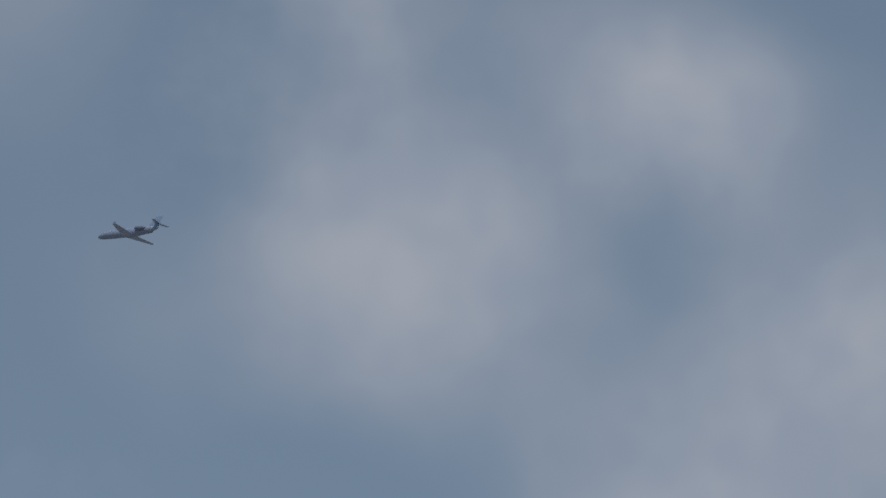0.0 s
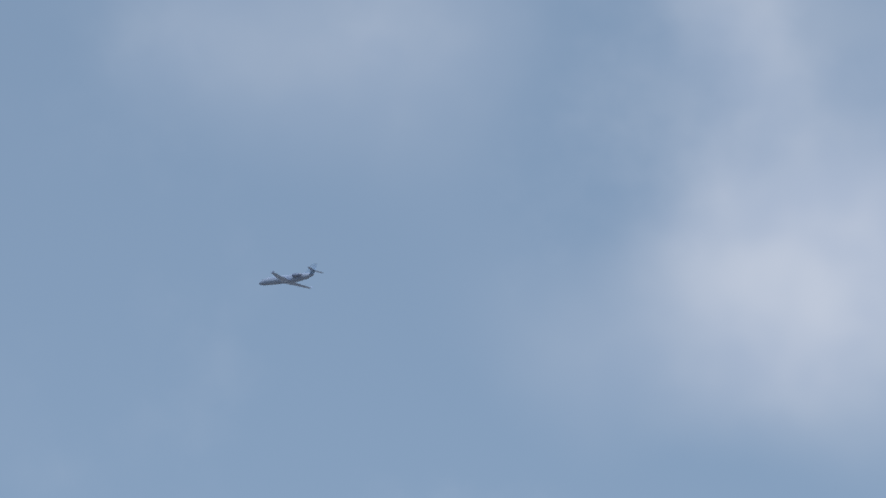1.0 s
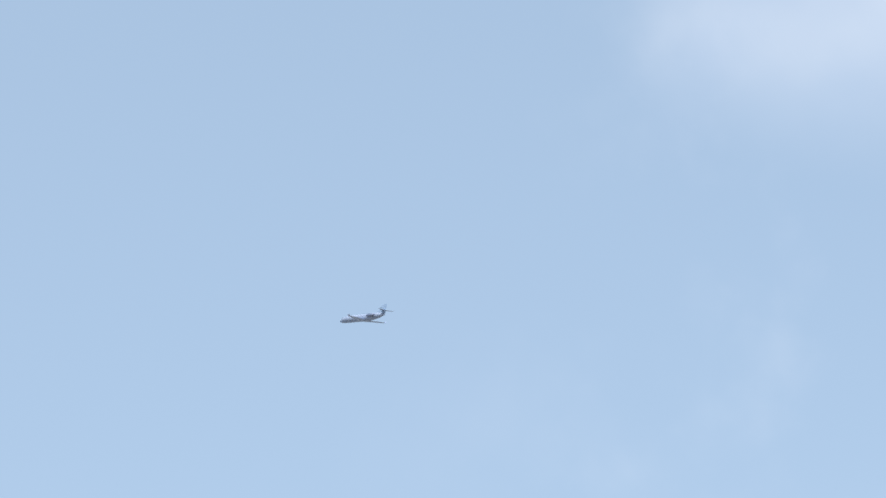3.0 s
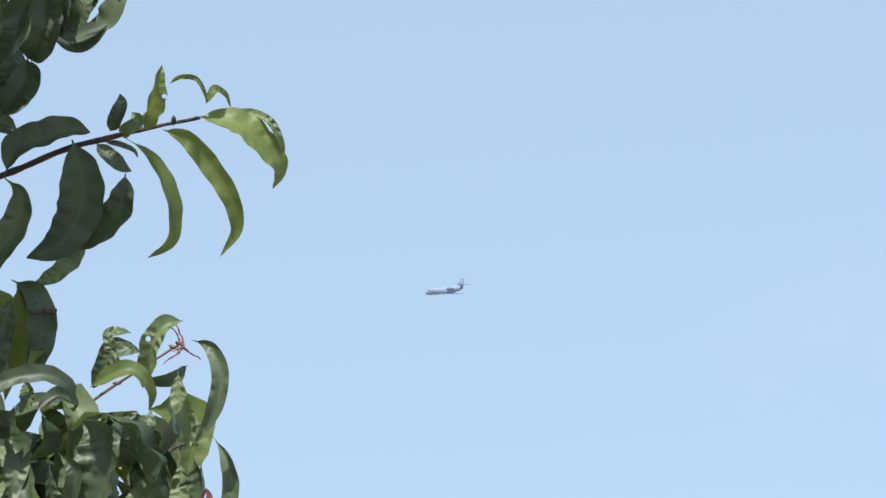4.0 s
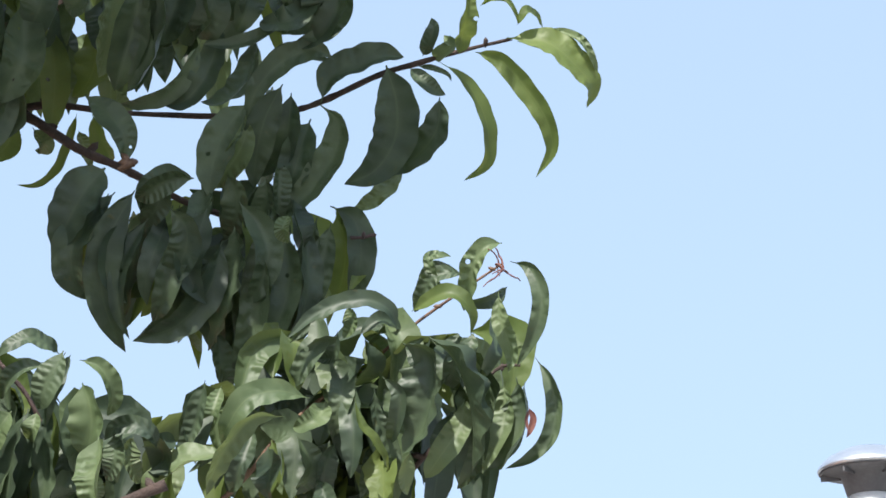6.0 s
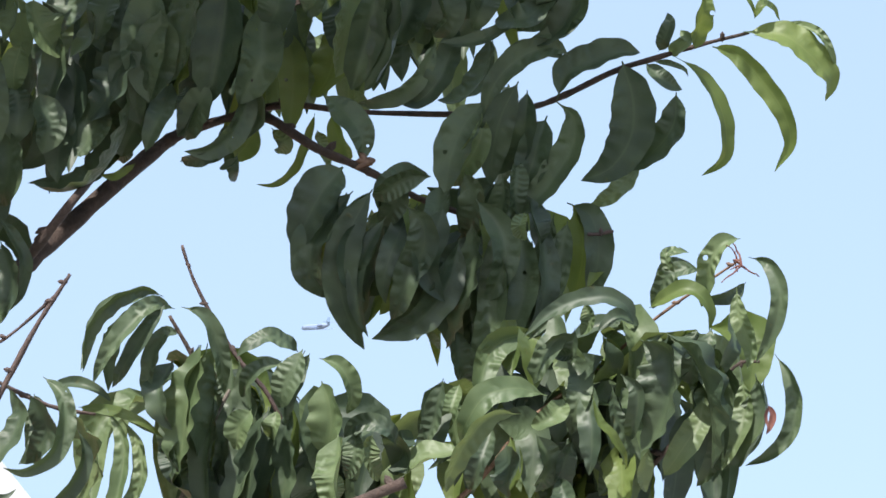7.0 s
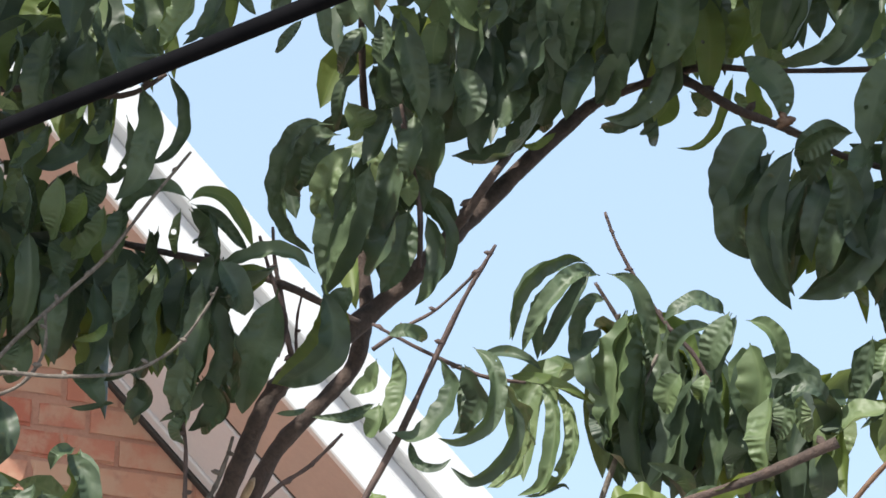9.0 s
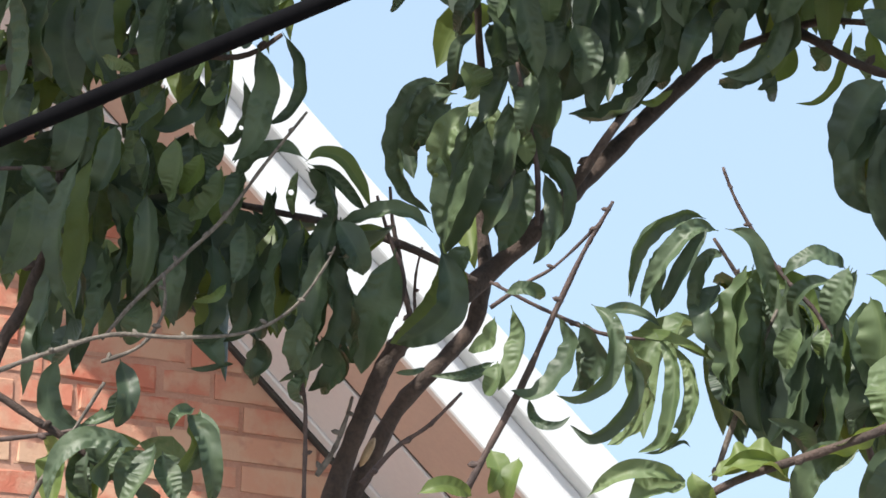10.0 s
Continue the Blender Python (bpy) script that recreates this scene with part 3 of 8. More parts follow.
stem("branch", (-0.869, 2.105, 2.040, 0.0028), (-0.815, 2.119, 2.071, 0.0033), (-0.748, 2.137, 2.093, 0.0037), (-0.696, 2.150, 2.111, 0.0042), (-0.636, 2.162, 2.136, 0.0046))
stem("twig", (-1.231, 2.253, 2.130, 0.0032), (-1.201, 2.261, 2.163, 0.0026), (-1.171, 2.270, 2.184, 0.0021), (-1.141, 2.277, 2.214, 0.0016))
stem("dead_twig", (-1.291, 2.274, 2.147, 0.0027), (-1.276, 2.277, 2.169, 0.0027), (-1.263, 2.277, 2.198, 0.0021), (-1.255, 2.275, 2.221, 0.0016))
stem("twig", (-1.283, 2.237, 2.076, 0.0021), (-1.278, 2.228, 2.127, 0.0021), (-1.271, 2.213, 2.198, 0.0021), (-1.273, 2.200, 2.238, 0.0016))
stem("dead_twig", (-1.482, 1.960, 2.175, 0.0025), (-1.449, 1.978, 2.194, 0.0025), (-1.407, 2.002, 2.214, 0.0023), (-1.364, 2.026, 2.230, 0.0020), (-1.313, 2.058, 2.230, 0.0018), (-1.261, 2.088, 2.237, 0.0016), (-1.224, 2.102, 2.259, 0.0015), (-1.198, 2.106, 2.291, 0.0013), (-1.185, 2.106, 2.313, 0.0010))
stem("dead_twig", (-1.399, 2.062, 2.238, 0.0015), (-1.370, 2.069, 2.273, 0.0021), (-1.326, 2.082, 2.316, 0.0021), (-1.292, 2.091, 2.350, 0.0019), (-1.255, 2.096, 2.397, 0.0015), (-1.215, 2.100, 2.443, 0.0012))
stem("dead_twig", (-1.385, 2.042, 2.211, 0.0020), (-1.354, 2.058, 2.227, 0.0020), (-1.334, 2.061, 2.257, 0.0015), (-1.330, 2.052, 2.291, 0.0015))
stem("branch", (-1.481, 1.956, 2.189, 0.0040), (-1.451, 1.984, 2.172, 0.0040), (-1.428, 2.005, 2.154, 0.0035), (-1.408, 2.023, 2.140, 0.0035), (-1.379, 2.050, 2.113, 0.0030))
stem("twig", (-1.478, 1.976, 2.130, 0.0025), (-1.454, 1.992, 2.135, 0.0025), (-1.409, 2.021, 2.144, 0.0020), (-1.383, 2.037, 2.151, 0.0015))
stem("dead_twig", (-1.436, 2.002, 2.049, 0.0020), (-1.421, 2.003, 2.088, 0.0020), (-1.398, 2.009, 2.127, 0.0020), (-1.363, 2.016, 2.184, 0.0015))
stem("branch", (-1.564, 2.091, 2.176, 0.0075), (-1.532, 2.091, 2.252, 0.0064), (-1.510, 2.094, 2.291, 0.0059), (-1.480, 2.089, 2.364, 0.0048), (-1.458, 2.072, 2.445, 0.0043), (-1.436, 2.051, 2.525, 0.0043))
stem("branch", (-1.353, 2.217, 2.407, 0.0033), (-1.300, 2.252, 2.397, 0.0038), (-1.263, 2.275, 2.390, 0.0038), (-1.210, 2.310, 2.370, 0.0038), (-1.159, 2.345, 2.341, 0.0038))
stem("twig", (-1.446, 2.058, 2.405, 0.0021), (-1.470, 2.041, 2.405, 0.0021), (-1.509, 2.014, 2.401, 0.0026))
stem("twig", (-1.212, 2.275, 2.295, 0.0032), (-1.201, 2.271, 2.326, 0.0027), (-1.208, 2.253, 2.366, 0.0021), (-1.214, 2.237, 2.404, 0.0016))
stem("branch", (-1.483, 1.995, 2.490, 0.0032), (-1.430, 2.026, 2.504, 0.0032), (-1.368, 2.064, 2.513, 0.0032), (-1.297, 2.109, 2.512, 0.0026), (-1.257, 2.122, 2.533, 0.0021))
stem("twig", (-1.109, 2.372, 2.400, 0.0033), (-1.102, 2.356, 2.452, 0.0027), (-1.104, 2.331, 2.514, 0.0022), (-1.106, 2.316, 2.550, 0.0016))

leaf(YOUNG_LIT, 0.037, -50, (-0.390, 2.480, 2.641), (-0.349, 2.482, 2.634), (-0.322, 2.494, 2.610), (-0.311, 2.511, 2.595), (-0.320, 2.531, 2.582))
leaf(PALE_LIT, 0.009, -28, (-0.357, 2.504, 2.657), (-0.330, 2.495, 2.646), (-0.319, 2.491, 2.637), (-0.308, 2.504, 2.616), (-0.308, 2.519, 2.606))
leaf(YOUNG_LIT, 0.021, 25, (-0.422, 2.490, 2.633), (-0.402, 2.484, 2.623), (-0.374, 2.492, 2.591), (-0.357, 2.505, 2.562), (-0.354, 2.521, 2.540), (-0.373, 2.539, 2.517))
leaf(YOUNG_LIT, 0.019, -28, (-0.456, 2.479, 2.621), (-0.439, 2.484, 2.610), (-0.421, 2.497, 2.585), (-0.414, 2.514, 2.553), (-0.420, 2.528, 2.531), (-0.444, 2.538, 2.519))
leaf(YOUNG_LIT, 0.022, 26, (-0.439, 2.494, 2.634), (-0.430, 2.473, 2.648), (-0.425, 2.462, 2.654), (-0.420, 2.454, 2.674), (-0.418, 2.455, 2.686))
leaf(YOUNG_LIT, 0.005, -4, (-0.415, 2.478, 2.676), (-0.400, 2.461, 2.675), (-0.385, 2.456, 2.670), (-0.377, 2.465, 2.656), (-0.378, 2.478, 2.653))
leaf(YOUNG_LIT, 0.012, -43, (-0.378, 2.472, 2.650), (-0.368, 2.469, 2.663), (-0.362, 2.480, 2.664), (-0.357, 2.502, 2.658))
leaf(MATURE, 0.016, -34, (-0.474, 2.487, 2.632), (-0.465, 2.466, 2.636), (-0.458, 2.458, 2.647), (-0.460, 2.462, 2.661))
leaf(PALE_LIT, 0.016, -28, (-0.467, 2.506, 2.636), (-0.455, 2.486, 2.634), (-0.446, 2.483, 2.638), (-0.453, 2.491, 2.654))
leaf(MATURE, 0.006, -5, (-0.480, 2.491, 2.624), (-0.461, 2.485, 2.617), (-0.447, 2.485, 2.607), (-0.446, 2.487, 2.603))
leaf(MATURE, 0.044, 8, (-0.504, 2.454, 2.612), (-0.497, 2.470, 2.576), (-0.502, 2.483, 2.547), (-0.526, 2.494, 2.519), (-0.555, 2.498, 2.510))
leaf(MATURE, 0.018, -26, (-0.486, 2.482, 2.619), (-0.476, 2.483, 2.608), (-0.471, 2.484, 2.603), (-0.460, 2.492, 2.596), (-0.454, 2.499, 2.595))
leaf(MATURE, 0.030, 24, (-0.456, 2.477, 2.584), (-0.462, 2.489, 2.557), (-0.486, 2.503, 2.535), (-0.520, 2.518, 2.523))
leaf(PALE_LIT, 0.021, 28, (-0.505, 2.546, 2.541), (-0.518, 2.534, 2.519), (-0.525, 2.526, 2.507), (-0.544, 2.524, 2.495), (-0.555, 2.527, 2.493))
leaf(MATURE, 0.035, -23, (-0.572, 2.471, 2.585), (-0.560, 2.462, 2.609), (-0.535, 2.465, 2.620), (-0.511, 2.472, 2.631), (-0.492, 2.485, 2.632))
leaf(MATURE, 0.025, 13, (-0.554, 2.450, 2.621), (-0.565, 2.437, 2.626), (-0.584, 2.429, 2.622), (-0.608, 2.428, 2.609), (-0.629, 2.435, 2.587), (-0.641, 2.448, 2.561))
leaf(MATURE, 0.031, 20, (-0.567, 2.444, 2.573), (-0.553, 2.452, 2.560), (-0.555, 2.461, 2.538), (-0.574, 2.471, 2.511), (-0.596, 2.480, 2.490), (-0.625, 2.487, 2.471))
leaf(MATURE, 0.032, 2, (-0.599, 2.424, 2.589), (-0.618, 2.436, 2.563), (-0.631, 2.453, 2.536), (-0.640, 2.477, 2.505))
leaf(MATURE, 0.027, 8, (-0.596, 2.448, 2.589), (-0.600, 2.453, 2.562), (-0.609, 2.469, 2.540), (-0.638, 2.493, 2.522))
leaf(MATURE, 0.033, 8, (-0.583, 2.476, 2.572), (-0.590, 2.469, 2.547), (-0.598, 2.473, 2.523), (-0.615, 2.491, 2.493))
leaf(MATURE, 0.038, 17, (-0.636, 2.442, 2.582), (-0.658, 2.437, 2.553), (-0.671, 2.440, 2.523), (-0.678, 2.450, 2.490))
leaf(PALE_LIT, 0.025, 2, (-0.638, 2.436, 2.565), (-0.641, 2.441, 2.540), (-0.648, 2.446, 2.530), (-0.666, 2.459, 2.513), (-0.677, 2.477, 2.508))
leaf(MATURE, 0.023, -25, (-0.685, 2.419, 2.498), (-0.703, 2.412, 2.496), (-0.713, 2.413, 2.493), (-0.733, 2.421, 2.486), (-0.745, 2.433, 2.487))
leaf(MATURE, 0.023, 37, (-0.697, 2.468, 2.517), (-0.717, 2.449, 2.514), (-0.726, 2.439, 2.509), (-0.741, 2.442, 2.493), (-0.745, 2.452, 2.480))
leaf(MATURE, 0.046, 14, (-0.769, 2.411, 2.513), (-0.784, 2.403, 2.494), (-0.803, 2.408, 2.466), (-0.822, 2.427, 2.435))
leaf(MATURE, 0.035, 42, (-0.775, 2.427, 2.494), (-0.793, 2.419, 2.457), (-0.802, 2.415, 2.440), (-0.804, 2.429, 2.409), (-0.790, 2.452, 2.395))
leaf(MATURE, 0.029, 26, (-0.771, 2.452, 2.503), (-0.797, 2.446, 2.473), (-0.808, 2.448, 2.457), (-0.814, 2.472, 2.426), (-0.808, 2.502, 2.414))
leaf(MATURE, 0.035, 23, (-0.739, 2.409, 2.487), (-0.766, 2.417, 2.444), (-0.777, 2.433, 2.399), (-0.772, 2.453, 2.368), (-0.764, 2.473, 2.348))
leaf(MATURE, 0.019, 29, (-0.732, 2.433, 2.467), (-0.752, 2.429, 2.431), (-0.759, 2.429, 2.412), (-0.762, 2.444, 2.376), (-0.757, 2.461, 2.357))
leaf(MATURE, 0.043, 59, (-0.746, 2.472, 2.482), (-0.759, 2.474, 2.445), (-0.763, 2.474, 2.425), (-0.773, 2.481, 2.388), (-0.780, 2.485, 2.371))
leaf(MATURE, 0.025, 26, (-0.714, 2.455, 2.486), (-0.723, 2.443, 2.450), (-0.727, 2.435, 2.432), (-0.737, 2.442, 2.402), (-0.738, 2.455, 2.387))
leaf(MATURE, 0.034, 45, (-0.709, 2.463, 2.489), (-0.723, 2.469, 2.456), (-0.730, 2.473, 2.441), (-0.752, 2.481, 2.414), (-0.775, 2.484, 2.407))
leaf(MATURE, 0.026, 12, (-0.684, 2.428, 2.468), (-0.698, 2.426, 2.432), (-0.706, 2.429, 2.415), (-0.722, 2.446, 2.383), (-0.736, 2.466, 2.374))
leaf(YOUNG_LIT, 0.030, 30, (-0.687, 2.470, 2.480), (-0.709, 2.457, 2.445), (-0.717, 2.452, 2.426), (-0.735, 2.463, 2.393), (-0.750, 2.476, 2.383))
leaf(MATURE, 0.030, -19, (-0.664, 2.452, 2.446), (-0.677, 2.453, 2.397), (-0.707, 2.458, 2.367), (-0.755, 2.466, 2.356))
leaf(MATURE, 0.035, 45, (-0.651, 2.447, 2.457), (-0.651, 2.452, 2.415), (-0.657, 2.456, 2.396), (-0.675, 2.472, 2.362), (-0.687, 2.489, 2.348))
leaf(MATURE, 0.038, 39, (-0.661, 2.495, 2.469), (-0.679, 2.490, 2.429), (-0.682, 2.487, 2.408), (-0.681, 2.496, 2.367), (-0.673, 2.505, 2.346))
leaf(MATURE, 0.032, 35, (-0.630, 2.444, 2.452), (-0.630, 2.454, 2.403), (-0.633, 2.462, 2.380), (-0.651, 2.485, 2.337), (-0.668, 2.510, 2.320))
leaf(YOUNG_LIT, 0.031, 3, (-0.632, 2.462, 2.457), (-0.636, 2.476, 2.410), (-0.634, 2.487, 2.387), (-0.655, 2.503, 2.345), (-0.680, 2.512, 2.328))
leaf(MATURE, 0.029, 7, (-0.608, 2.464, 2.456), (-0.604, 2.470, 2.405), (-0.610, 2.472, 2.381), (-0.635, 2.486, 2.339), (-0.655, 2.500, 2.323))
leaf(MATURE, 0.035, 36, (-0.610, 2.496, 2.469), (-0.615, 2.496, 2.416), (-0.617, 2.494, 2.389), (-0.638, 2.505, 2.343), (-0.657, 2.515, 2.324))
leaf(MATURE, 0.029, -19, (-0.592, 2.487, 2.473), (-0.588, 2.491, 2.427), (-0.588, 2.492, 2.405), (-0.604, 2.505, 2.365), (-0.621, 2.516, 2.348))
leaf(MATURE, 0.028, 22, (-0.581, 2.494, 2.477), (-0.594, 2.499, 2.434), (-0.605, 2.503, 2.414), (-0.618, 2.523, 2.375), (-0.616, 2.547, 2.356))
leaf(MATURE, 0.025, 12, (-0.568, 2.495, 2.469), (-0.578, 2.499, 2.430), (-0.583, 2.500, 2.409), (-0.602, 2.506, 2.376), (-0.612, 2.512, 2.362))
leaf(YOUNG_LIT, 0.035, 47, (-0.576, 2.518, 2.475), (-0.582, 2.513, 2.436), (-0.588, 2.511, 2.416), (-0.605, 2.522, 2.385), (-0.615, 2.538, 2.374))
leaf(MATURE, 0.023, -25, (-0.677, 2.486, 2.368), (-0.674, 2.486, 2.347), (-0.673, 2.488, 2.337), (-0.671, 2.502, 2.321), (-0.674, 2.519, 2.316))
leaf(MATURE, 0.022, -32, (-0.686, 2.518, 2.375), (-0.682, 2.514, 2.354), (-0.680, 2.510, 2.342), (-0.678, 2.512, 2.323), (-0.676, 2.515, 2.315))
leaf(MATURE, 0.032, 30, (-0.704, 2.401, 2.466), (-0.689, 2.410, 2.444), (-0.690, 2.416, 2.432), (-0.706, 2.431, 2.411), (-0.721, 2.447, 2.404))
leaf(YOUNG_LIT, 0.027, -24, (-0.715, 2.439, 2.481), (-0.705, 2.448, 2.457), (-0.700, 2.454, 2.445), (-0.706, 2.463, 2.421), (-0.716, 2.469, 2.409))
leaf(MATURE, 0.028, 5, (-0.674, 2.430, 2.470), (-0.685, 2.430, 2.439), (-0.692, 2.429, 2.424), (-0.688, 2.442, 2.396), (-0.679, 2.454, 2.383))
leaf(MATURE, 0.050, -65, (-0.679, 2.450, 2.482), (-0.693, 2.447, 2.448), (-0.696, 2.448, 2.431), (-0.691, 2.467, 2.401), (-0.683, 2.487, 2.389))
leaf(MATURE, 0.024, 6, (-0.744, 2.420, 2.465), (-0.762, 2.421, 2.440), (-0.766, 2.424, 2.427), (-0.764, 2.437, 2.401), (-0.756, 2.448, 2.388))
leaf(MATURE, 0.024, -8, (-0.763, 2.457, 2.480), (-0.779, 2.458, 2.456), (-0.783, 2.461, 2.443), (-0.782, 2.475, 2.418), (-0.779, 2.487, 2.407))
leaf(MATURE, 0.027, 11, (-0.645, 2.439, 2.479), (-0.621, 2.440, 2.446), (-0.616, 2.440, 2.428), (-0.629, 2.453, 2.396), (-0.646, 2.468, 2.383))
leaf(YOUNG_LIT, 0.035, -38, (-0.645, 2.470, 2.487), (-0.634, 2.473, 2.453), (-0.630, 2.474, 2.436), (-0.635, 2.486, 2.405), (-0.643, 2.498, 2.392))
leaf(PALE_LIT, 0.010, -32, (-0.700, 2.505, 2.395), (-0.709, 2.502, 2.380), (-0.710, 2.505, 2.374), (-0.706, 2.521, 2.365), (-0.707, 2.540, 2.364))
leaf(PALE_LIT, 0.021, -27, (-0.649, 2.542, 2.388), (-0.653, 2.539, 2.371), (-0.655, 2.535, 2.362), (-0.663, 2.535, 2.348), (-0.670, 2.534, 2.342))
leaf(PALE_LIT, 0.020, 28, (-0.629, 2.529, 2.377), (-0.635, 2.528, 2.360), (-0.649, 2.559, 2.350))
leaf(YOUNG_LIT, 0.011, 36, (-0.627, 2.540, 2.426), (-0.625, 2.531, 2.409), (-0.624, 2.524, 2.400), (-0.629, 2.524, 2.387), (-0.634, 2.526, 2.382))
leaf(MATURE, 0.029, -10, (-0.574, 2.521, 2.497), (-0.551, 2.517, 2.482), (-0.543, 2.520, 2.453), (-0.547, 2.528, 2.427), (-0.559, 2.543, 2.398))
leaf(YOUNG_LIT, 0.033, 35, (-0.569, 2.525, 2.492), (-0.562, 2.528, 2.461), (-0.563, 2.531, 2.445), (-0.571, 2.544, 2.418), (-0.577, 2.557, 2.407))
leaf(PALE_LIT, 0.015, 32, (-0.587, 2.395, 2.446), (-0.590, 2.384, 2.429), (-0.591, 2.410, 2.423))
leaf(MATURE, 0.017, 28, (-0.472, 2.321, 2.303), (-0.475, 2.311, 2.318), (-0.490, 2.303, 2.327), (-0.515, 2.298, 2.326), (-0.543, 2.297, 2.315), (-0.567, 2.301, 2.296))
leaf(MATURE, 0.015, 30, (-0.479, 2.387, 2.323), (-0.488, 2.374, 2.330), (-0.495, 2.366, 2.329), (-0.508, 2.362, 2.320), (-0.513, 2.362, 2.315))
leaf(YOUNG_LIT, 0.016, -31, (-0.457, 2.312, 2.317), (-0.440, 2.301, 2.323), (-0.419, 2.295, 2.327), (-0.407, 2.298, 2.319), (-0.402, 2.308, 2.306), (-0.406, 2.319, 2.294))
leaf(PALE_LIT, 0.010, -35, (-0.430, 2.320, 2.338), (-0.438, 2.311, 2.351), (-0.440, 2.307, 2.364), (-0.433, 2.313, 2.369), (-0.423, 2.326, 2.370))
leaf(MATURE, 0.018, 29, (-0.412, 2.324, 2.351), (-0.421, 2.313, 2.351), (-0.436, 2.311, 2.348), (-0.451, 2.326, 2.334), (-0.461, 2.349, 2.328))
leaf(PALE_LIT, 0.020, 28, (-0.374, 2.306, 2.372), (-0.385, 2.295, 2.368), (-0.397, 2.296, 2.356), (-0.406, 2.311, 2.336), (-0.414, 2.333, 2.321))
leaf(MATURE, 0.016, 27, (-0.370, 2.325, 2.361), (-0.351, 2.313, 2.349), (-0.342, 2.314, 2.321), (-0.350, 2.324, 2.294), (-0.369, 2.341, 2.269))
leaf(MATURE, 0.016, 31, (-0.356, 2.368, 2.284), (-0.345, 2.366, 2.264), (-0.340, 2.369, 2.234), (-0.347, 2.374, 2.211), (-0.366, 2.380, 2.195), (-0.388, 2.386, 2.189))
leaf(MATURE, 0.013, -24, (-0.379, 2.365, 2.351), (-0.389, 2.355, 2.337), (-0.395, 2.350, 2.333), (-0.411, 2.352, 2.333), (-0.420, 2.359, 2.336))
leaf(PALE_LIT, 0.018, 28, (-0.385, 2.349, 2.341), (-0.384, 2.350, 2.315), (-0.380, 2.351, 2.303), (-0.376, 2.358, 2.281), (-0.380, 2.362, 2.270))
leaf(MATURE, 0.018, -36, (-0.397, 2.375, 2.326), (-0.391, 2.367, 2.301), (-0.392, 2.361, 2.290), (-0.404, 2.367, 2.273), (-0.414, 2.377, 2.268))
leaf(MATURE, 0.050, 69, (-0.372, 2.357, 2.264), (-0.368, 2.358, 2.235), (-0.372, 2.359, 2.221), (-0.386, 2.368, 2.197), (-0.394, 2.379, 2.187))
leaf(PALE_LIT, 0.020, 33, (-0.385, 2.367, 2.263), (-0.385, 2.367, 2.234), (-0.388, 2.365, 2.219), (-0.400, 2.366, 2.194), (-0.406, 2.367, 2.181))
leaf(MATURE, 0.016, -28, (-0.367, 2.373, 2.263), (-0.374, 2.374, 2.227), (-0.381, 2.377, 2.210), (-0.409, 2.386, 2.192), (-0.431, 2.399, 2.191))
leaf(MATURE, 0.050, -70, (-0.440, 2.298, 2.288), (-0.417, 2.303, 2.273), (-0.404, 2.315, 2.244), (-0.403, 2.333, 2.214), (-0.413, 2.355, 2.179))
leaf(MATURE, 0.050, 70, (-0.465, 2.310, 2.288), (-0.446, 2.306, 2.275), (-0.445, 2.311, 2.246), (-0.455, 2.327, 2.216), (-0.474, 2.346, 2.196))
leaf(PALE_LIT, 0.017, -29, (-0.464, 2.336, 2.196), (-0.468, 2.338, 2.184), (-0.470, 2.341, 2.179), (-0.471, 2.348, 2.168), (-0.471, 2.356, 2.163))
leaf(MATURE, 0.021, 28, (-0.407, 2.342, 2.304), (-0.413, 2.338, 2.285), (-0.420, 2.338, 2.279), (-0.429, 2.351, 2.266), (-0.431, 2.371, 2.261))
leaf(MATURE, 0.027, 40, (-0.425, 2.375, 2.315), (-0.433, 2.363, 2.291), (-0.438, 2.356, 2.280), (-0.448, 2.362, 2.261), (-0.454, 2.373, 2.254))
leaf(PALE_LIT, 0.024, 21, (-0.417, 2.347, 2.244), (-0.422, 2.339, 2.215), (-0.429, 2.335, 2.203), (-0.445, 2.343, 2.185), (-0.456, 2.359, 2.178))
leaf(MATURE, 0.019, 27, (-0.409, 2.356, 2.241), (-0.405, 2.361, 2.215), (-0.408, 2.367, 2.203), (-0.422, 2.382, 2.183), (-0.434, 2.398, 2.176))
leaf(MATURE, 0.016, 25, (-0.484, 2.315, 2.260), (-0.470, 2.316, 2.244), (-0.471, 2.321, 2.233), (-0.480, 2.338, 2.216), (-0.488, 2.360, 2.211))
leaf(MATURE, 0.017, -25, (-0.495, 2.330, 2.256), (-0.493, 2.340, 2.227), (-0.487, 2.347, 2.215), (-0.485, 2.361, 2.188), (-0.497, 2.369, 2.174))
leaf(MATURE, 0.019, 25, (-0.503, 2.374, 2.267), (-0.500, 2.376, 2.236), (-0.494, 2.379, 2.221), (-0.489, 2.391, 2.193), (-0.491, 2.403, 2.180))
leaf(YOUNG_LIT, 0.010, -35, (-0.506, 2.298, 2.237), (-0.500, 2.303, 2.214), (-0.493, 2.309, 2.206), (-0.485, 2.327, 2.190), (-0.486, 2.345, 2.182))
leaf(MATURE, 0.023, 32, (-0.516, 2.349, 2.269), (-0.519, 2.345, 2.239), (-0.517, 2.342, 2.223), (-0.519, 2.349, 2.194), (-0.522, 2.356, 2.181))
leaf(MATURE, 0.018, 25, (-0.511, 2.367, 2.270), (-0.535, 2.368, 2.249), (-0.536, 2.373, 2.235), (-0.528, 2.386, 2.206), (-0.518, 2.397, 2.193))
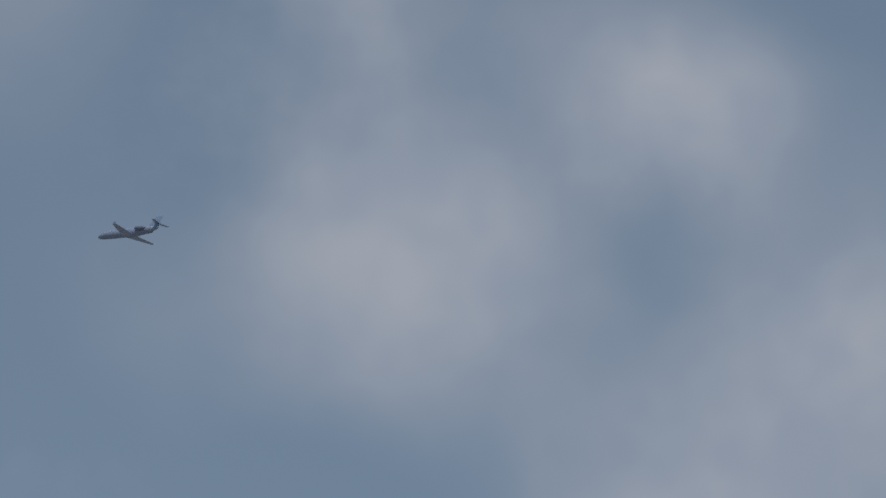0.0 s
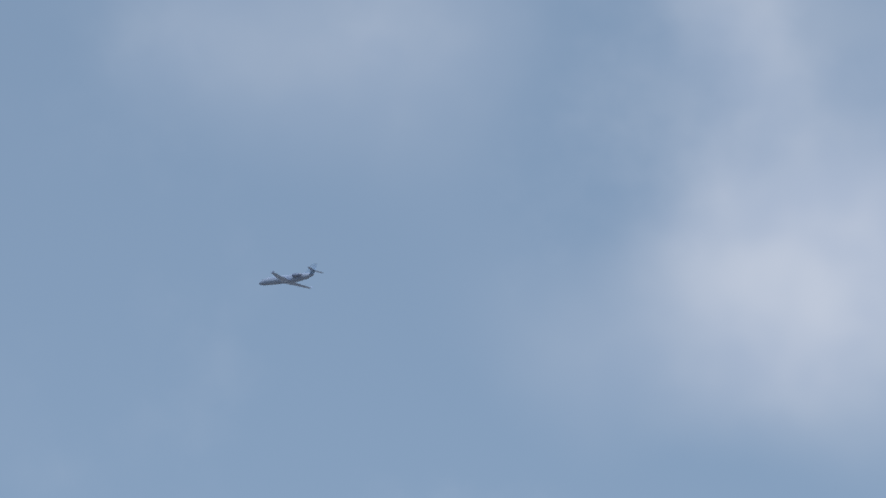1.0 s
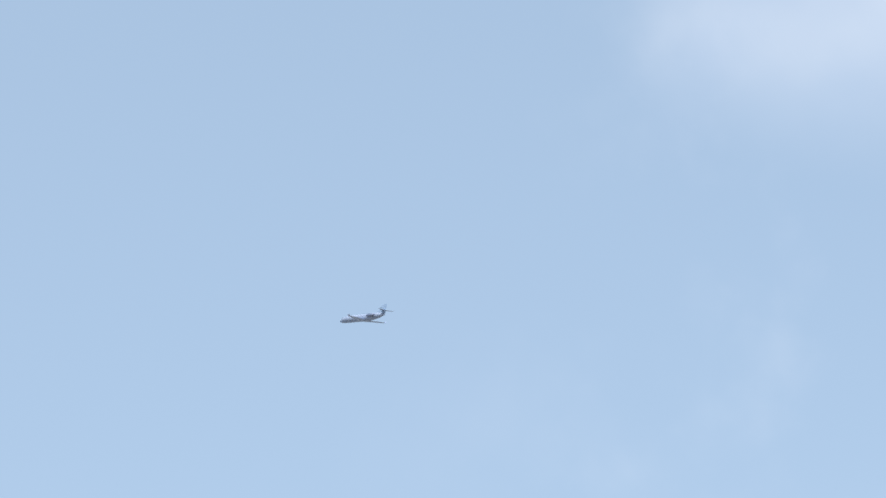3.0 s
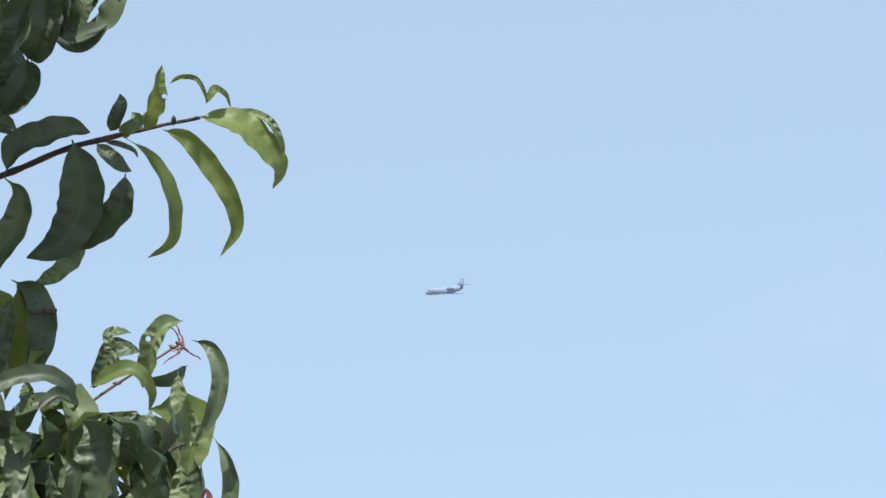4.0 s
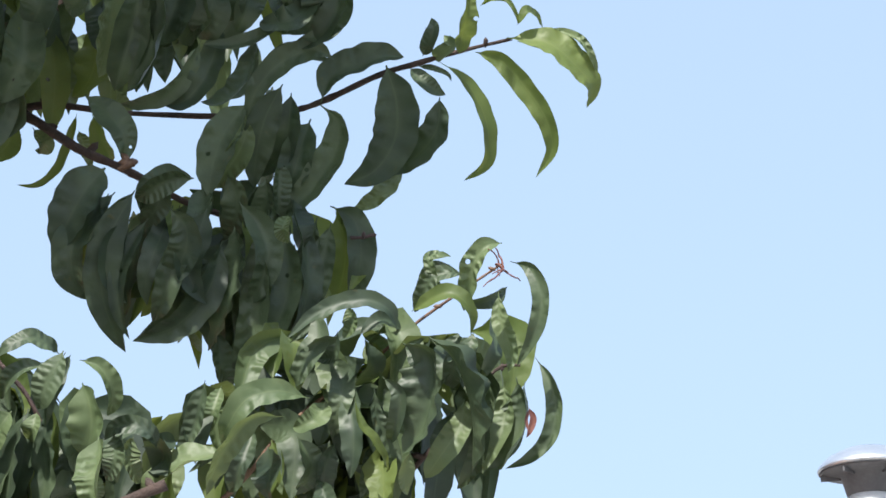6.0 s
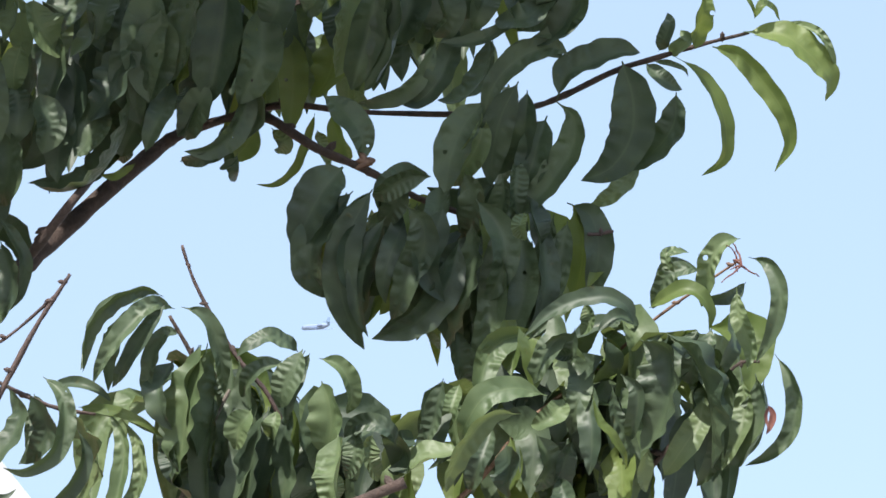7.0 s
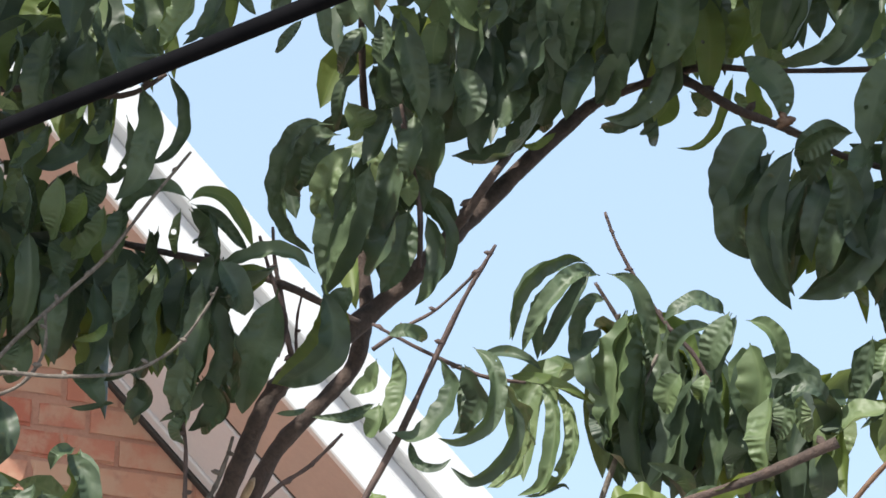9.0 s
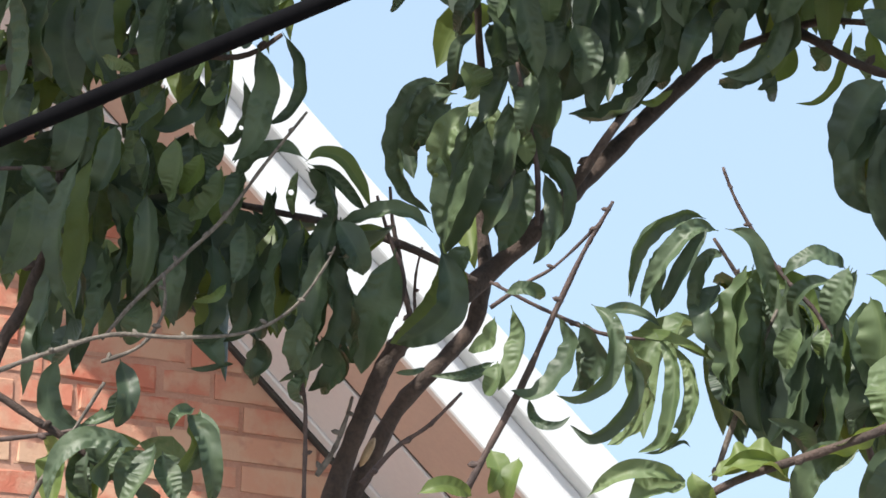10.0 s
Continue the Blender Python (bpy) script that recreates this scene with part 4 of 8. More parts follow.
leaf(MATURE, 0.023, 25, (-0.541, 2.358, 2.298), (-0.527, 2.351, 2.270), (-0.527, 2.345, 2.255), (-0.535, 2.353, 2.231), (-0.540, 2.366, 2.221))
leaf(PALE_LIT, 0.025, 28, (-0.548, 2.308, 2.243), (-0.574, 2.287, 2.246), (-0.597, 2.279, 2.238), (-0.617, 2.289, 2.217), (-0.627, 2.307, 2.207))
leaf(PALE_LIT, 0.022, -36, (-0.565, 2.279, 2.220), (-0.587, 2.267, 2.216), (-0.607, 2.268, 2.198), (-0.626, 2.282, 2.176), (-0.639, 2.305, 2.161))
leaf(MATURE, 0.019, 31, (-0.641, 2.304, 2.264), (-0.649, 2.310, 2.241), (-0.653, 2.315, 2.230), (-0.666, 2.323, 2.209), (-0.678, 2.330, 2.201))
leaf(MATURE, 0.021, -28, (-0.651, 2.346, 2.274), (-0.665, 2.346, 2.253), (-0.668, 2.347, 2.241), (-0.674, 2.354, 2.219), (-0.681, 2.359, 2.209))
leaf(PALE_LIT, 0.017, 27, (-0.635, 2.338, 2.268), (-0.639, 2.331, 2.252), (-0.640, 2.328, 2.245), (-0.645, 2.334, 2.233), (-0.648, 2.345, 2.228))
leaf(PALE_LIT, 0.047, 60, (-0.619, 2.304, 2.197), (-0.647, 2.290, 2.192), (-0.662, 2.288, 2.186), (-0.688, 2.299, 2.168), (-0.703, 2.321, 2.158))
leaf(MATURE, 0.037, 50, (-0.592, 2.336, 2.209), (-0.590, 2.332, 2.191), (-0.590, 2.329, 2.183), (-0.592, 2.332, 2.168), (-0.591, 2.338, 2.161))
leaf(YOUNG_LIT, 0.029, 41, (-0.596, 2.367, 2.224), (-0.591, 2.362, 2.203), (-0.591, 2.361, 2.194), (-0.601, 2.370, 2.181), (-0.612, 2.385, 2.178))
leaf(MATURE, 0.022, -26, (-0.565, 2.334, 2.216), (-0.556, 2.342, 2.201), (-0.554, 2.349, 2.194), (-0.564, 2.360, 2.179), (-0.575, 2.372, 2.173))
leaf(YOUNG_LIT, 0.024, 27, (-0.577, 2.397, 2.231), (-0.571, 2.386, 2.211), (-0.569, 2.379, 2.200), (-0.571, 2.382, 2.184), (-0.572, 2.391, 2.178))
leaf(PALE_LIT, 0.021, 29, (-0.542, 2.348, 2.251), (-0.546, 2.337, 2.236), (-0.549, 2.330, 2.230), (-0.561, 2.331, 2.225), (-0.570, 2.339, 2.226))
leaf(MATURE, 0.024, 32, (-0.548, 2.328, 2.331), (-0.543, 2.322, 2.303), (-0.548, 2.319, 2.290), (-0.564, 2.328, 2.270), (-0.574, 2.343, 2.264))
leaf(MATURE, 0.013, 27, (-0.526, 2.325, 2.308), (-0.533, 2.335, 2.290), (-0.553, 2.354, 2.292))
leaf(PALE_LIT, 0.016, 30, (-0.522, 2.345, 2.337), (-0.517, 2.343, 2.318), (-0.526, 2.348, 2.308))
leaf(MATURE, 0.021, 28, (-0.609, 2.353, 2.230), (-0.614, 2.344, 2.209), (-0.617, 2.341, 2.199), (-0.626, 2.350, 2.182), (-0.634, 2.364, 2.177))
leaf(MATURE, 0.020, -25, (-0.615, 2.373, 2.231), (-0.627, 2.375, 2.215), (-0.633, 2.379, 2.208), (-0.638, 2.389, 2.190), (-0.639, 2.401, 2.181))
leaf(MATURE, 0.021, -27, (-0.536, 2.358, 2.215), (-0.542, 2.356, 2.198), (-0.545, 2.359, 2.190), (-0.549, 2.375, 2.176), (-0.551, 2.396, 2.171))
leaf(MATURE, 0.021, 32, (-0.548, 2.392, 2.226), (-0.556, 2.391, 2.208), (-0.558, 2.391, 2.199), (-0.559, 2.396, 2.181), (-0.559, 2.402, 2.172))
leaf(MATURE, 0.032, -50, (-0.503, 2.347, 2.303), (-0.500, 2.350, 2.289), (-0.501, 2.354, 2.283), (-0.511, 2.363, 2.274), (-0.519, 2.375, 2.271))
leaf(YOUNG_LIT, 0.021, 27, (-0.515, 2.392, 2.318), (-0.505, 2.384, 2.299), (-0.503, 2.381, 2.290), (-0.514, 2.388, 2.281), (-0.525, 2.402, 2.279))
leaf(MATURE, 0.018, -24, (-0.478, 2.385, 2.300), (-0.485, 2.386, 2.285), (-0.489, 2.387, 2.277), (-0.496, 2.394, 2.262), (-0.501, 2.401, 2.256))
leaf(MATURE, 0.019, 31, (-0.484, 2.408, 2.310), (-0.492, 2.411, 2.294), (-0.497, 2.415, 2.287), (-0.504, 2.424, 2.271), (-0.505, 2.435, 2.264))
leaf(MATURE, 0.023, 39, (-0.438, 2.400, 2.248), (-0.443, 2.392, 2.230), (-0.445, 2.390, 2.222), (-0.450, 2.401, 2.208), (-0.453, 2.417, 2.203))
leaf(MATURE, 0.020, -28, (-0.438, 2.420, 2.257), (-0.446, 2.416, 2.240), (-0.450, 2.417, 2.232), (-0.455, 2.430, 2.217), (-0.456, 2.448, 2.211))
leaf(MATURE, 0.021, 30, (-0.506, 2.403, 2.228), (-0.508, 2.396, 2.207), (-0.508, 2.391, 2.196), (-0.515, 2.391, 2.179), (-0.521, 2.392, 2.171))
leaf(YOUNG_LIT, 0.033, 48, (-0.506, 2.420, 2.231), (-0.512, 2.420, 2.213), (-0.515, 2.422, 2.205), (-0.522, 2.428, 2.188), (-0.528, 2.434, 2.182))
leaf(MATURE, 0.017, 27, (-0.673, 2.265, 2.194), (-0.674, 2.252, 2.204), (-0.686, 2.245, 2.211), (-0.705, 2.249, 2.212), (-0.720, 2.264, 2.205))
leaf(MATURE, 0.043, 62, (-0.693, 2.288, 2.204), (-0.679, 2.284, 2.197), (-0.673, 2.279, 2.192), (-0.668, 2.279, 2.180), (-0.667, 2.278, 2.173))
leaf(MATURE, 0.016, 27, (-0.667, 2.303, 2.211), (-0.673, 2.289, 2.207), (-0.686, 2.298, 2.207))
leaf(PALE_LIT, 0.020, -32, (-0.711, 2.322, 2.222), (-0.713, 2.318, 2.207), (-0.713, 2.319, 2.200), (-0.710, 2.331, 2.190), (-0.710, 2.347, 2.187))
leaf(MATURE, 0.018, 40, (-0.751, 2.229, 2.274), (-0.754, 2.208, 2.278), (-0.769, 2.191, 2.279), (-0.784, 2.187, 2.271), (-0.795, 2.191, 2.263))
leaf(MATURE, 0.017, 38, (-0.756, 2.205, 2.259), (-0.771, 2.197, 2.255), (-0.780, 2.198, 2.252), (-0.793, 2.208, 2.241), (-0.801, 2.223, 2.236))
leaf(MATURE, 0.027, 43, (-0.736, 2.193, 2.266), (-0.744, 2.192, 2.249), (-0.749, 2.194, 2.242), (-0.758, 2.202, 2.227), (-0.764, 2.213, 2.222))
leaf(MATURE, 0.015, -31, (-0.736, 2.213, 2.268), (-0.746, 2.208, 2.248), (-0.750, 2.207, 2.238), (-0.756, 2.213, 2.217), (-0.759, 2.220, 2.208))
leaf(PALE_LIT, 0.017, -26, (-0.726, 2.207, 2.261), (-0.710, 2.209, 2.256), (-0.701, 2.216, 2.243), (-0.702, 2.229, 2.227), (-0.711, 2.242, 2.220))
leaf(PALE_LIT, 0.038, 40, (-0.718, 2.191, 2.236), (-0.713, 2.191, 2.213), (-0.713, 2.195, 2.202), (-0.720, 2.211, 2.183), (-0.729, 2.232, 2.177))
leaf(MATURE, 0.032, -35, (-0.731, 2.214, 2.232), (-0.729, 2.210, 2.207), (-0.728, 2.211, 2.196), (-0.728, 2.227, 2.178), (-0.729, 2.249, 2.172))
leaf(MATURE, 0.034, -44, (-0.742, 2.258, 2.242), (-0.750, 2.251, 2.216), (-0.752, 2.252, 2.205), (-0.746, 2.269, 2.187), (-0.742, 2.291, 2.181))
leaf(MATURE, 0.016, -25, (-0.829, 2.143, 2.296), (-0.811, 2.151, 2.290), (-0.803, 2.165, 2.269), (-0.804, 2.183, 2.247), (-0.809, 2.202, 2.234))
leaf(PALE_LIT, 0.044, 58, (-0.819, 2.168, 2.269), (-0.827, 2.169, 2.240), (-0.836, 2.173, 2.212), (-0.841, 2.182, 2.190), (-0.851, 2.197, 2.155))
leaf(MATURE, 0.050, -68, (-0.812, 2.185, 2.274), (-0.828, 2.185, 2.243), (-0.829, 2.188, 2.227), (-0.831, 2.199, 2.195), (-0.833, 2.207, 2.180))
leaf(MATURE, 0.035, 50, (-0.829, 2.209, 2.280), (-0.828, 2.213, 2.246), (-0.828, 2.217, 2.229), (-0.842, 2.226, 2.199), (-0.860, 2.235, 2.187))
leaf(MATURE, 0.027, 43, (-0.849, 2.185, 2.263), (-0.857, 2.172, 2.241), (-0.857, 2.165, 2.228), (-0.853, 2.172, 2.207), (-0.848, 2.181, 2.199))
leaf(MATURE, 0.016, 31, (-0.838, 2.167, 2.279), (-0.848, 2.160, 2.280), (-0.858, 2.161, 2.269), (-0.867, 2.169, 2.248), (-0.873, 2.182, 2.221))
leaf(MATURE, 0.032, 39, (-0.802, 2.218, 2.269), (-0.794, 2.222, 2.218), (-0.794, 2.220, 2.192), (-0.810, 2.224, 2.145), (-0.826, 2.225, 2.122))
leaf(MATURE, 0.024, 31, (-0.816, 2.239, 2.276), (-0.819, 2.241, 2.225), (-0.825, 2.238, 2.199), (-0.818, 2.249, 2.149), (-0.803, 2.258, 2.124))
leaf(MATURE, 0.050, 71, (-0.772, 2.206, 2.220), (-0.785, 2.205, 2.184), (-0.788, 2.210, 2.166), (-0.796, 2.229, 2.132), (-0.799, 2.253, 2.117))
leaf(MATURE, 0.034, 37, (-0.786, 2.255, 2.235), (-0.787, 2.245, 2.192), (-0.789, 2.238, 2.171), (-0.802, 2.245, 2.135), (-0.813, 2.257, 2.120))
leaf(MATURE, 0.025, 38, (-0.752, 2.219, 2.230), (-0.762, 2.224, 2.190), (-0.761, 2.229, 2.171), (-0.769, 2.238, 2.132), (-0.771, 2.247, 2.113))
leaf(YOUNG_LIT, 0.021, 25, (-0.765, 2.250, 2.238), (-0.768, 2.262, 2.200), (-0.776, 2.269, 2.182), (-0.784, 2.287, 2.144), (-0.785, 2.305, 2.126))
leaf(PALE_LIT, 0.024, 30, (-0.781, 2.194, 2.216), (-0.789, 2.193, 2.206), (-0.793, 2.195, 2.202), (-0.797, 2.201, 2.191), (-0.802, 2.209, 2.187))
leaf(PALE_LIT, 0.018, 29, (-0.763, 2.208, 2.218), (-0.766, 2.204, 2.203), (-0.777, 2.228, 2.200))
leaf(MATURE, 0.025, 36, (-0.825, 2.212, 2.249), (-0.826, 2.207, 2.204), (-0.828, 2.204, 2.182), (-0.829, 2.219, 2.141), (-0.825, 2.238, 2.123))
leaf(YOUNG_LIT, 0.020, 32, (-0.843, 2.251, 2.266), (-0.837, 2.247, 2.219), (-0.838, 2.241, 2.195), (-0.841, 2.250, 2.152), (-0.841, 2.261, 2.132))
leaf(MATURE, 0.019, 27, (-0.858, 2.204, 2.202), (-0.855, 2.194, 2.183), (-0.852, 2.190, 2.173), (-0.849, 2.198, 2.160), (-0.851, 2.210, 2.155))
leaf(MATURE, 0.023, 34, (-0.710, 2.259, 2.208), (-0.708, 2.256, 2.193), (-0.708, 2.255, 2.186), (-0.714, 2.262, 2.175), (-0.720, 2.271, 2.171))
leaf(MATURE, 0.019, -30, (-0.708, 2.281, 2.216), (-0.714, 2.278, 2.201), (-0.717, 2.280, 2.195), (-0.720, 2.293, 2.182), (-0.721, 2.310, 2.178))
leaf(PALE_LIT, 0.015, -27, (-0.731, 2.246, 2.174), (-0.720, 2.243, 2.157), (-0.724, 2.264, 2.150))
leaf(MATURE, 0.029, -32, (-0.749, 2.261, 2.179), (-0.752, 2.255, 2.162), (-0.762, 2.272, 2.152))
leaf(MATURE, 0.050, 46, (-0.707, 2.368, 2.685), (-0.710, 2.378, 2.648), (-0.715, 2.385, 2.632), (-0.734, 2.403, 2.603), (-0.751, 2.420, 2.593))
leaf(PALE_LIT, 0.039, -45, (-0.754, 2.385, 2.697), (-0.758, 2.393, 2.665), (-0.761, 2.396, 2.649), (-0.771, 2.407, 2.621), (-0.779, 2.415, 2.608))
leaf(MATURE, 0.043, 14, (-0.692, 2.386, 2.697), (-0.696, 2.389, 2.672), (-0.699, 2.389, 2.660), (-0.710, 2.394, 2.638), (-0.717, 2.396, 2.628))
leaf(MATURE, 0.035, 20, (-0.724, 2.369, 2.687), (-0.733, 2.381, 2.654), (-0.740, 2.391, 2.639), (-0.756, 2.410, 2.610), (-0.767, 2.429, 2.599))
leaf(MATURE, 0.018, -29, (-0.678, 2.417, 2.639), (-0.686, 2.416, 2.614), (-0.709, 2.421, 2.588), (-0.740, 2.429, 2.583), (-0.766, 2.443, 2.590))
leaf(MATURE, 0.027, 15, (-0.660, 2.429, 2.659), (-0.669, 2.425, 2.622), (-0.679, 2.424, 2.599), (-0.700, 2.432, 2.583), (-0.722, 2.441, 2.585))
leaf(MATURE, 0.032, 46, (-0.631, 2.444, 2.651), (-0.636, 2.440, 2.619), (-0.653, 2.439, 2.590), (-0.670, 2.440, 2.583), (-0.685, 2.446, 2.587))
leaf(MATURE, 0.015, -26, (-0.677, 2.413, 2.633), (-0.647, 2.417, 2.632), (-0.620, 2.421, 2.641), (-0.599, 2.427, 2.660), (-0.591, 2.432, 2.685))
leaf(MATURE, 0.029, 23, (-0.539, 2.410, 2.682), (-0.547, 2.413, 2.652), (-0.564, 2.424, 2.636), (-0.594, 2.444, 2.636))
leaf(MATURE, 0.030, 24, (-0.567, 2.421, 2.675), (-0.579, 2.410, 2.655), (-0.586, 2.404, 2.647), (-0.606, 2.406, 2.646), (-0.620, 2.417, 2.652))
leaf(MATURE, 0.036, 12, (-0.645, 2.409, 2.696), (-0.648, 2.408, 2.681), (-0.650, 2.409, 2.675), (-0.656, 2.418, 2.665), (-0.661, 2.431, 2.664))
leaf(MATURE, 0.047, 33, (-0.676, 2.388, 2.690), (-0.679, 2.396, 2.671), (-0.682, 2.403, 2.663), (-0.692, 2.414, 2.646), (-0.700, 2.424, 2.640))
leaf(MATURE, 0.039, -7, (-0.659, 2.395, 2.691), (-0.661, 2.395, 2.670), (-0.663, 2.396, 2.660), (-0.673, 2.409, 2.645), (-0.681, 2.425, 2.643))
leaf(MATURE, 0.028, -6, (-0.624, 2.426, 2.701), (-0.628, 2.421, 2.680), (-0.631, 2.417, 2.670), (-0.639, 2.421, 2.654), (-0.646, 2.428, 2.649))
leaf(MATURE, 0.042, -43, (-0.595, 2.412, 2.692), (-0.601, 2.408, 2.675), (-0.602, 2.408, 2.669), (-0.597, 2.421, 2.661), (-0.594, 2.437, 2.661))
leaf(MATURE, 0.034, -25, (-0.569, 2.421, 2.693), (-0.562, 2.413, 2.665), (-0.573, 2.437, 2.662))
leaf(MATURE, 0.030, -24, (-0.791, 2.410, 2.590), (-0.767, 2.405, 2.568), (-0.750, 2.411, 2.543), (-0.754, 2.424, 2.521))
leaf(YOUNG_LIT, 0.040, 49, (-0.819, 2.513, 2.710), (-0.814, 2.513, 2.681), (-0.814, 2.512, 2.666), (-0.826, 2.519, 2.644), (-0.840, 2.526, 2.637))
leaf(PALE_LIT, 0.029, -24, (-0.848, 2.512, 2.697), (-0.847, 2.518, 2.674), (-0.847, 2.524, 2.664), (-0.847, 2.543, 2.648), (-0.848, 2.563, 2.643))
leaf(PALE_LIT, 0.018, 28, (-0.797, 2.532, 2.644), (-0.790, 2.536, 2.633), (-0.789, 2.541, 2.627), (-0.794, 2.552, 2.617), (-0.799, 2.564, 2.614))
leaf(YOUNG_LIT, 0.013, 34, (-0.840, 2.543, 2.625), (-0.849, 2.544, 2.590), (-0.862, 2.544, 2.563), (-0.882, 2.542, 2.550), (-0.900, 2.539, 2.552))
leaf(YOUNG_LIT, 0.020, 30, (-0.825, 2.547, 2.625), (-0.820, 2.548, 2.607), (-0.818, 2.550, 2.599), (-0.813, 2.564, 2.587), (-0.813, 2.578, 2.584))
leaf(PALE_LIT, 0.016, -28, (-0.849, 2.579, 2.621), (-0.842, 2.575, 2.605), (-0.839, 2.572, 2.596), (-0.836, 2.576, 2.583), (-0.837, 2.581, 2.577))
leaf(YOUNG_LIT, 0.031, -13, (-0.864, 2.495, 2.710), (-0.852, 2.500, 2.670), (-0.850, 2.500, 2.648), (-0.855, 2.510, 2.610), (-0.859, 2.518, 2.593))
leaf(PALE_LIT, 0.019, -26, (-0.877, 2.514, 2.602), (-0.864, 2.514, 2.586), (-0.877, 2.539, 2.583))
leaf(YOUNG_LIT, 0.030, 31, (-0.900, 2.504, 2.610), (-0.899, 2.509, 2.595), (-0.901, 2.512, 2.589), (-0.912, 2.519, 2.580), (-0.919, 2.527, 2.577))
leaf(MATURE, 0.011, -25, (-0.898, 2.474, 2.562), (-0.900, 2.469, 2.543), (-0.910, 2.503, 2.543))
leaf(MATURE, 0.010, 31, (-0.895, 2.467, 2.554), (-0.903, 2.464, 2.546), (-0.914, 2.466, 2.544))
leaf(MATURE, 0.041, -21, (-0.842, 2.372, 2.677), (-0.840, 2.372, 2.639), (-0.840, 2.371, 2.620), (-0.857, 2.381, 2.591), (-0.870, 2.392, 2.580))
leaf(MATURE, 0.050, 26, (-0.869, 2.345, 2.686), (-0.875, 2.351, 2.647), (-0.879, 2.355, 2.629), (-0.892, 2.374, 2.597), (-0.900, 2.393, 2.584))
leaf(MATURE, 0.050, 48, (-0.906, 2.336, 2.692), (-0.907, 2.340, 2.657), (-0.909, 2.341, 2.639), (-0.921, 2.354, 2.610), (-0.932, 2.366, 2.599))
leaf(MATURE, 0.045, 24, (-0.938, 2.331, 2.690), (-0.946, 2.336, 2.651), (-0.948, 2.337, 2.631), (-0.951, 2.351, 2.595), (-0.950, 2.362, 2.578))
leaf(MATURE, 0.038, 23, (-0.962, 2.337, 2.651), (-0.966, 2.344, 2.619), (-0.967, 2.350, 2.604), (-0.968, 2.369, 2.577), (-0.968, 2.386, 2.566))
leaf(MATURE, 0.039, 10, (-0.820, 2.368, 2.703), (-0.821, 2.365, 2.679), (-0.823, 2.365, 2.668), (-0.835, 2.376, 2.653), (-0.846, 2.392, 2.651))
leaf(YOUNG_LIT, 0.044, 58, (-0.949, 2.460, 2.684), (-0.955, 2.463, 2.666), (-0.960, 2.467, 2.659), (-0.973, 2.479, 2.646), (-0.982, 2.494, 2.643))
leaf(MATURE, 0.024, -30, (-0.856, 2.396, 2.603), (-0.868, 2.400, 2.569), (-0.876, 2.399, 2.553), (-0.904, 2.397, 2.536), (-0.924, 2.393, 2.537))
leaf(MATURE, 0.014, -29, (-0.893, 2.419, 2.545), (-0.903, 2.407, 2.535), (-0.909, 2.403, 2.531), (-0.925, 2.408, 2.533), (-0.938, 2.422, 2.539))
leaf(MATURE, 0.026, 17, (-0.940, 2.395, 2.611), (-0.945, 2.386, 2.583), (-0.947, 2.379, 2.569), (-0.957, 2.382, 2.548), (-0.963, 2.390, 2.539))
leaf(MATURE, 0.023, 36, (-0.916, 2.390, 2.603), (-0.918, 2.390, 2.585), (-0.920, 2.391, 2.577), (-0.929, 2.399, 2.564), (-0.938, 2.409, 2.560))
leaf(MATURE, 0.039, 45, (-0.851, 2.400, 2.595), (-0.853, 2.406, 2.581), (-0.856, 2.411, 2.575), (-0.866, 2.419, 2.564), (-0.874, 2.426, 2.561))
leaf(MATURE, 0.035, 18, (-0.894, 2.377, 2.596), (-0.906, 2.382, 2.582), (-0.913, 2.389, 2.576), (-0.924, 2.401, 2.562), (-0.930, 2.415, 2.557))
leaf(MATURE, 0.034, 16, (-0.788, 2.376, 2.697), (-0.789, 2.369, 2.670), (-0.801, 2.382, 2.665))
leaf(MATURE, 0.024, 30, (-1.169, 2.297, 2.531), (-1.192, 2.280, 2.528), (-1.212, 2.277, 2.500), (-1.222, 2.286, 2.458), (-1.218, 2.300, 2.430), (-1.199, 2.321, 2.409))
leaf(PALE_LIT, 0.028, 2, (-1.143, 2.290, 2.503), (-1.162, 2.282, 2.478), (-1.170, 2.284, 2.464), (-1.179, 2.303, 2.439), (-1.187, 2.327, 2.430))
leaf(MATURE, 0.038, 30, (-1.148, 2.299, 2.495), (-1.159, 2.300, 2.454), (-1.164, 2.299, 2.433), (-1.177, 2.308, 2.393), (-1.182, 2.317, 2.374))
leaf(MATURE, 0.028, 41, (-1.168, 2.312, 2.525), (-1.189, 2.296, 2.521), (-1.203, 2.296, 2.502), (-1.218, 2.307, 2.475), (-1.216, 2.324, 2.471))
leaf(MATURE, 0.024, 27, (-1.175, 2.315, 2.518), (-1.183, 2.300, 2.501), (-1.186, 2.292, 2.492), (-1.195, 2.295, 2.478), (-1.203, 2.303, 2.473))
leaf(MATURE, 0.015, 26, (-1.146, 2.309, 2.584), (-1.161, 2.299, 2.571), (-1.165, 2.301, 2.560), (-1.174, 2.314, 2.542), (-1.183, 2.328, 2.536))
leaf(PALE_LIT, 0.039, -55, (-1.155, 2.298, 2.553), (-1.148, 2.308, 2.536), (-1.159, 2.338, 2.529))
leaf(MATURE, 0.020, 37, (-1.135, 2.285, 2.623), (-1.141, 2.279, 2.607), (-1.145, 2.278, 2.599), (-1.157, 2.287, 2.588), (-1.168, 2.301, 2.587))
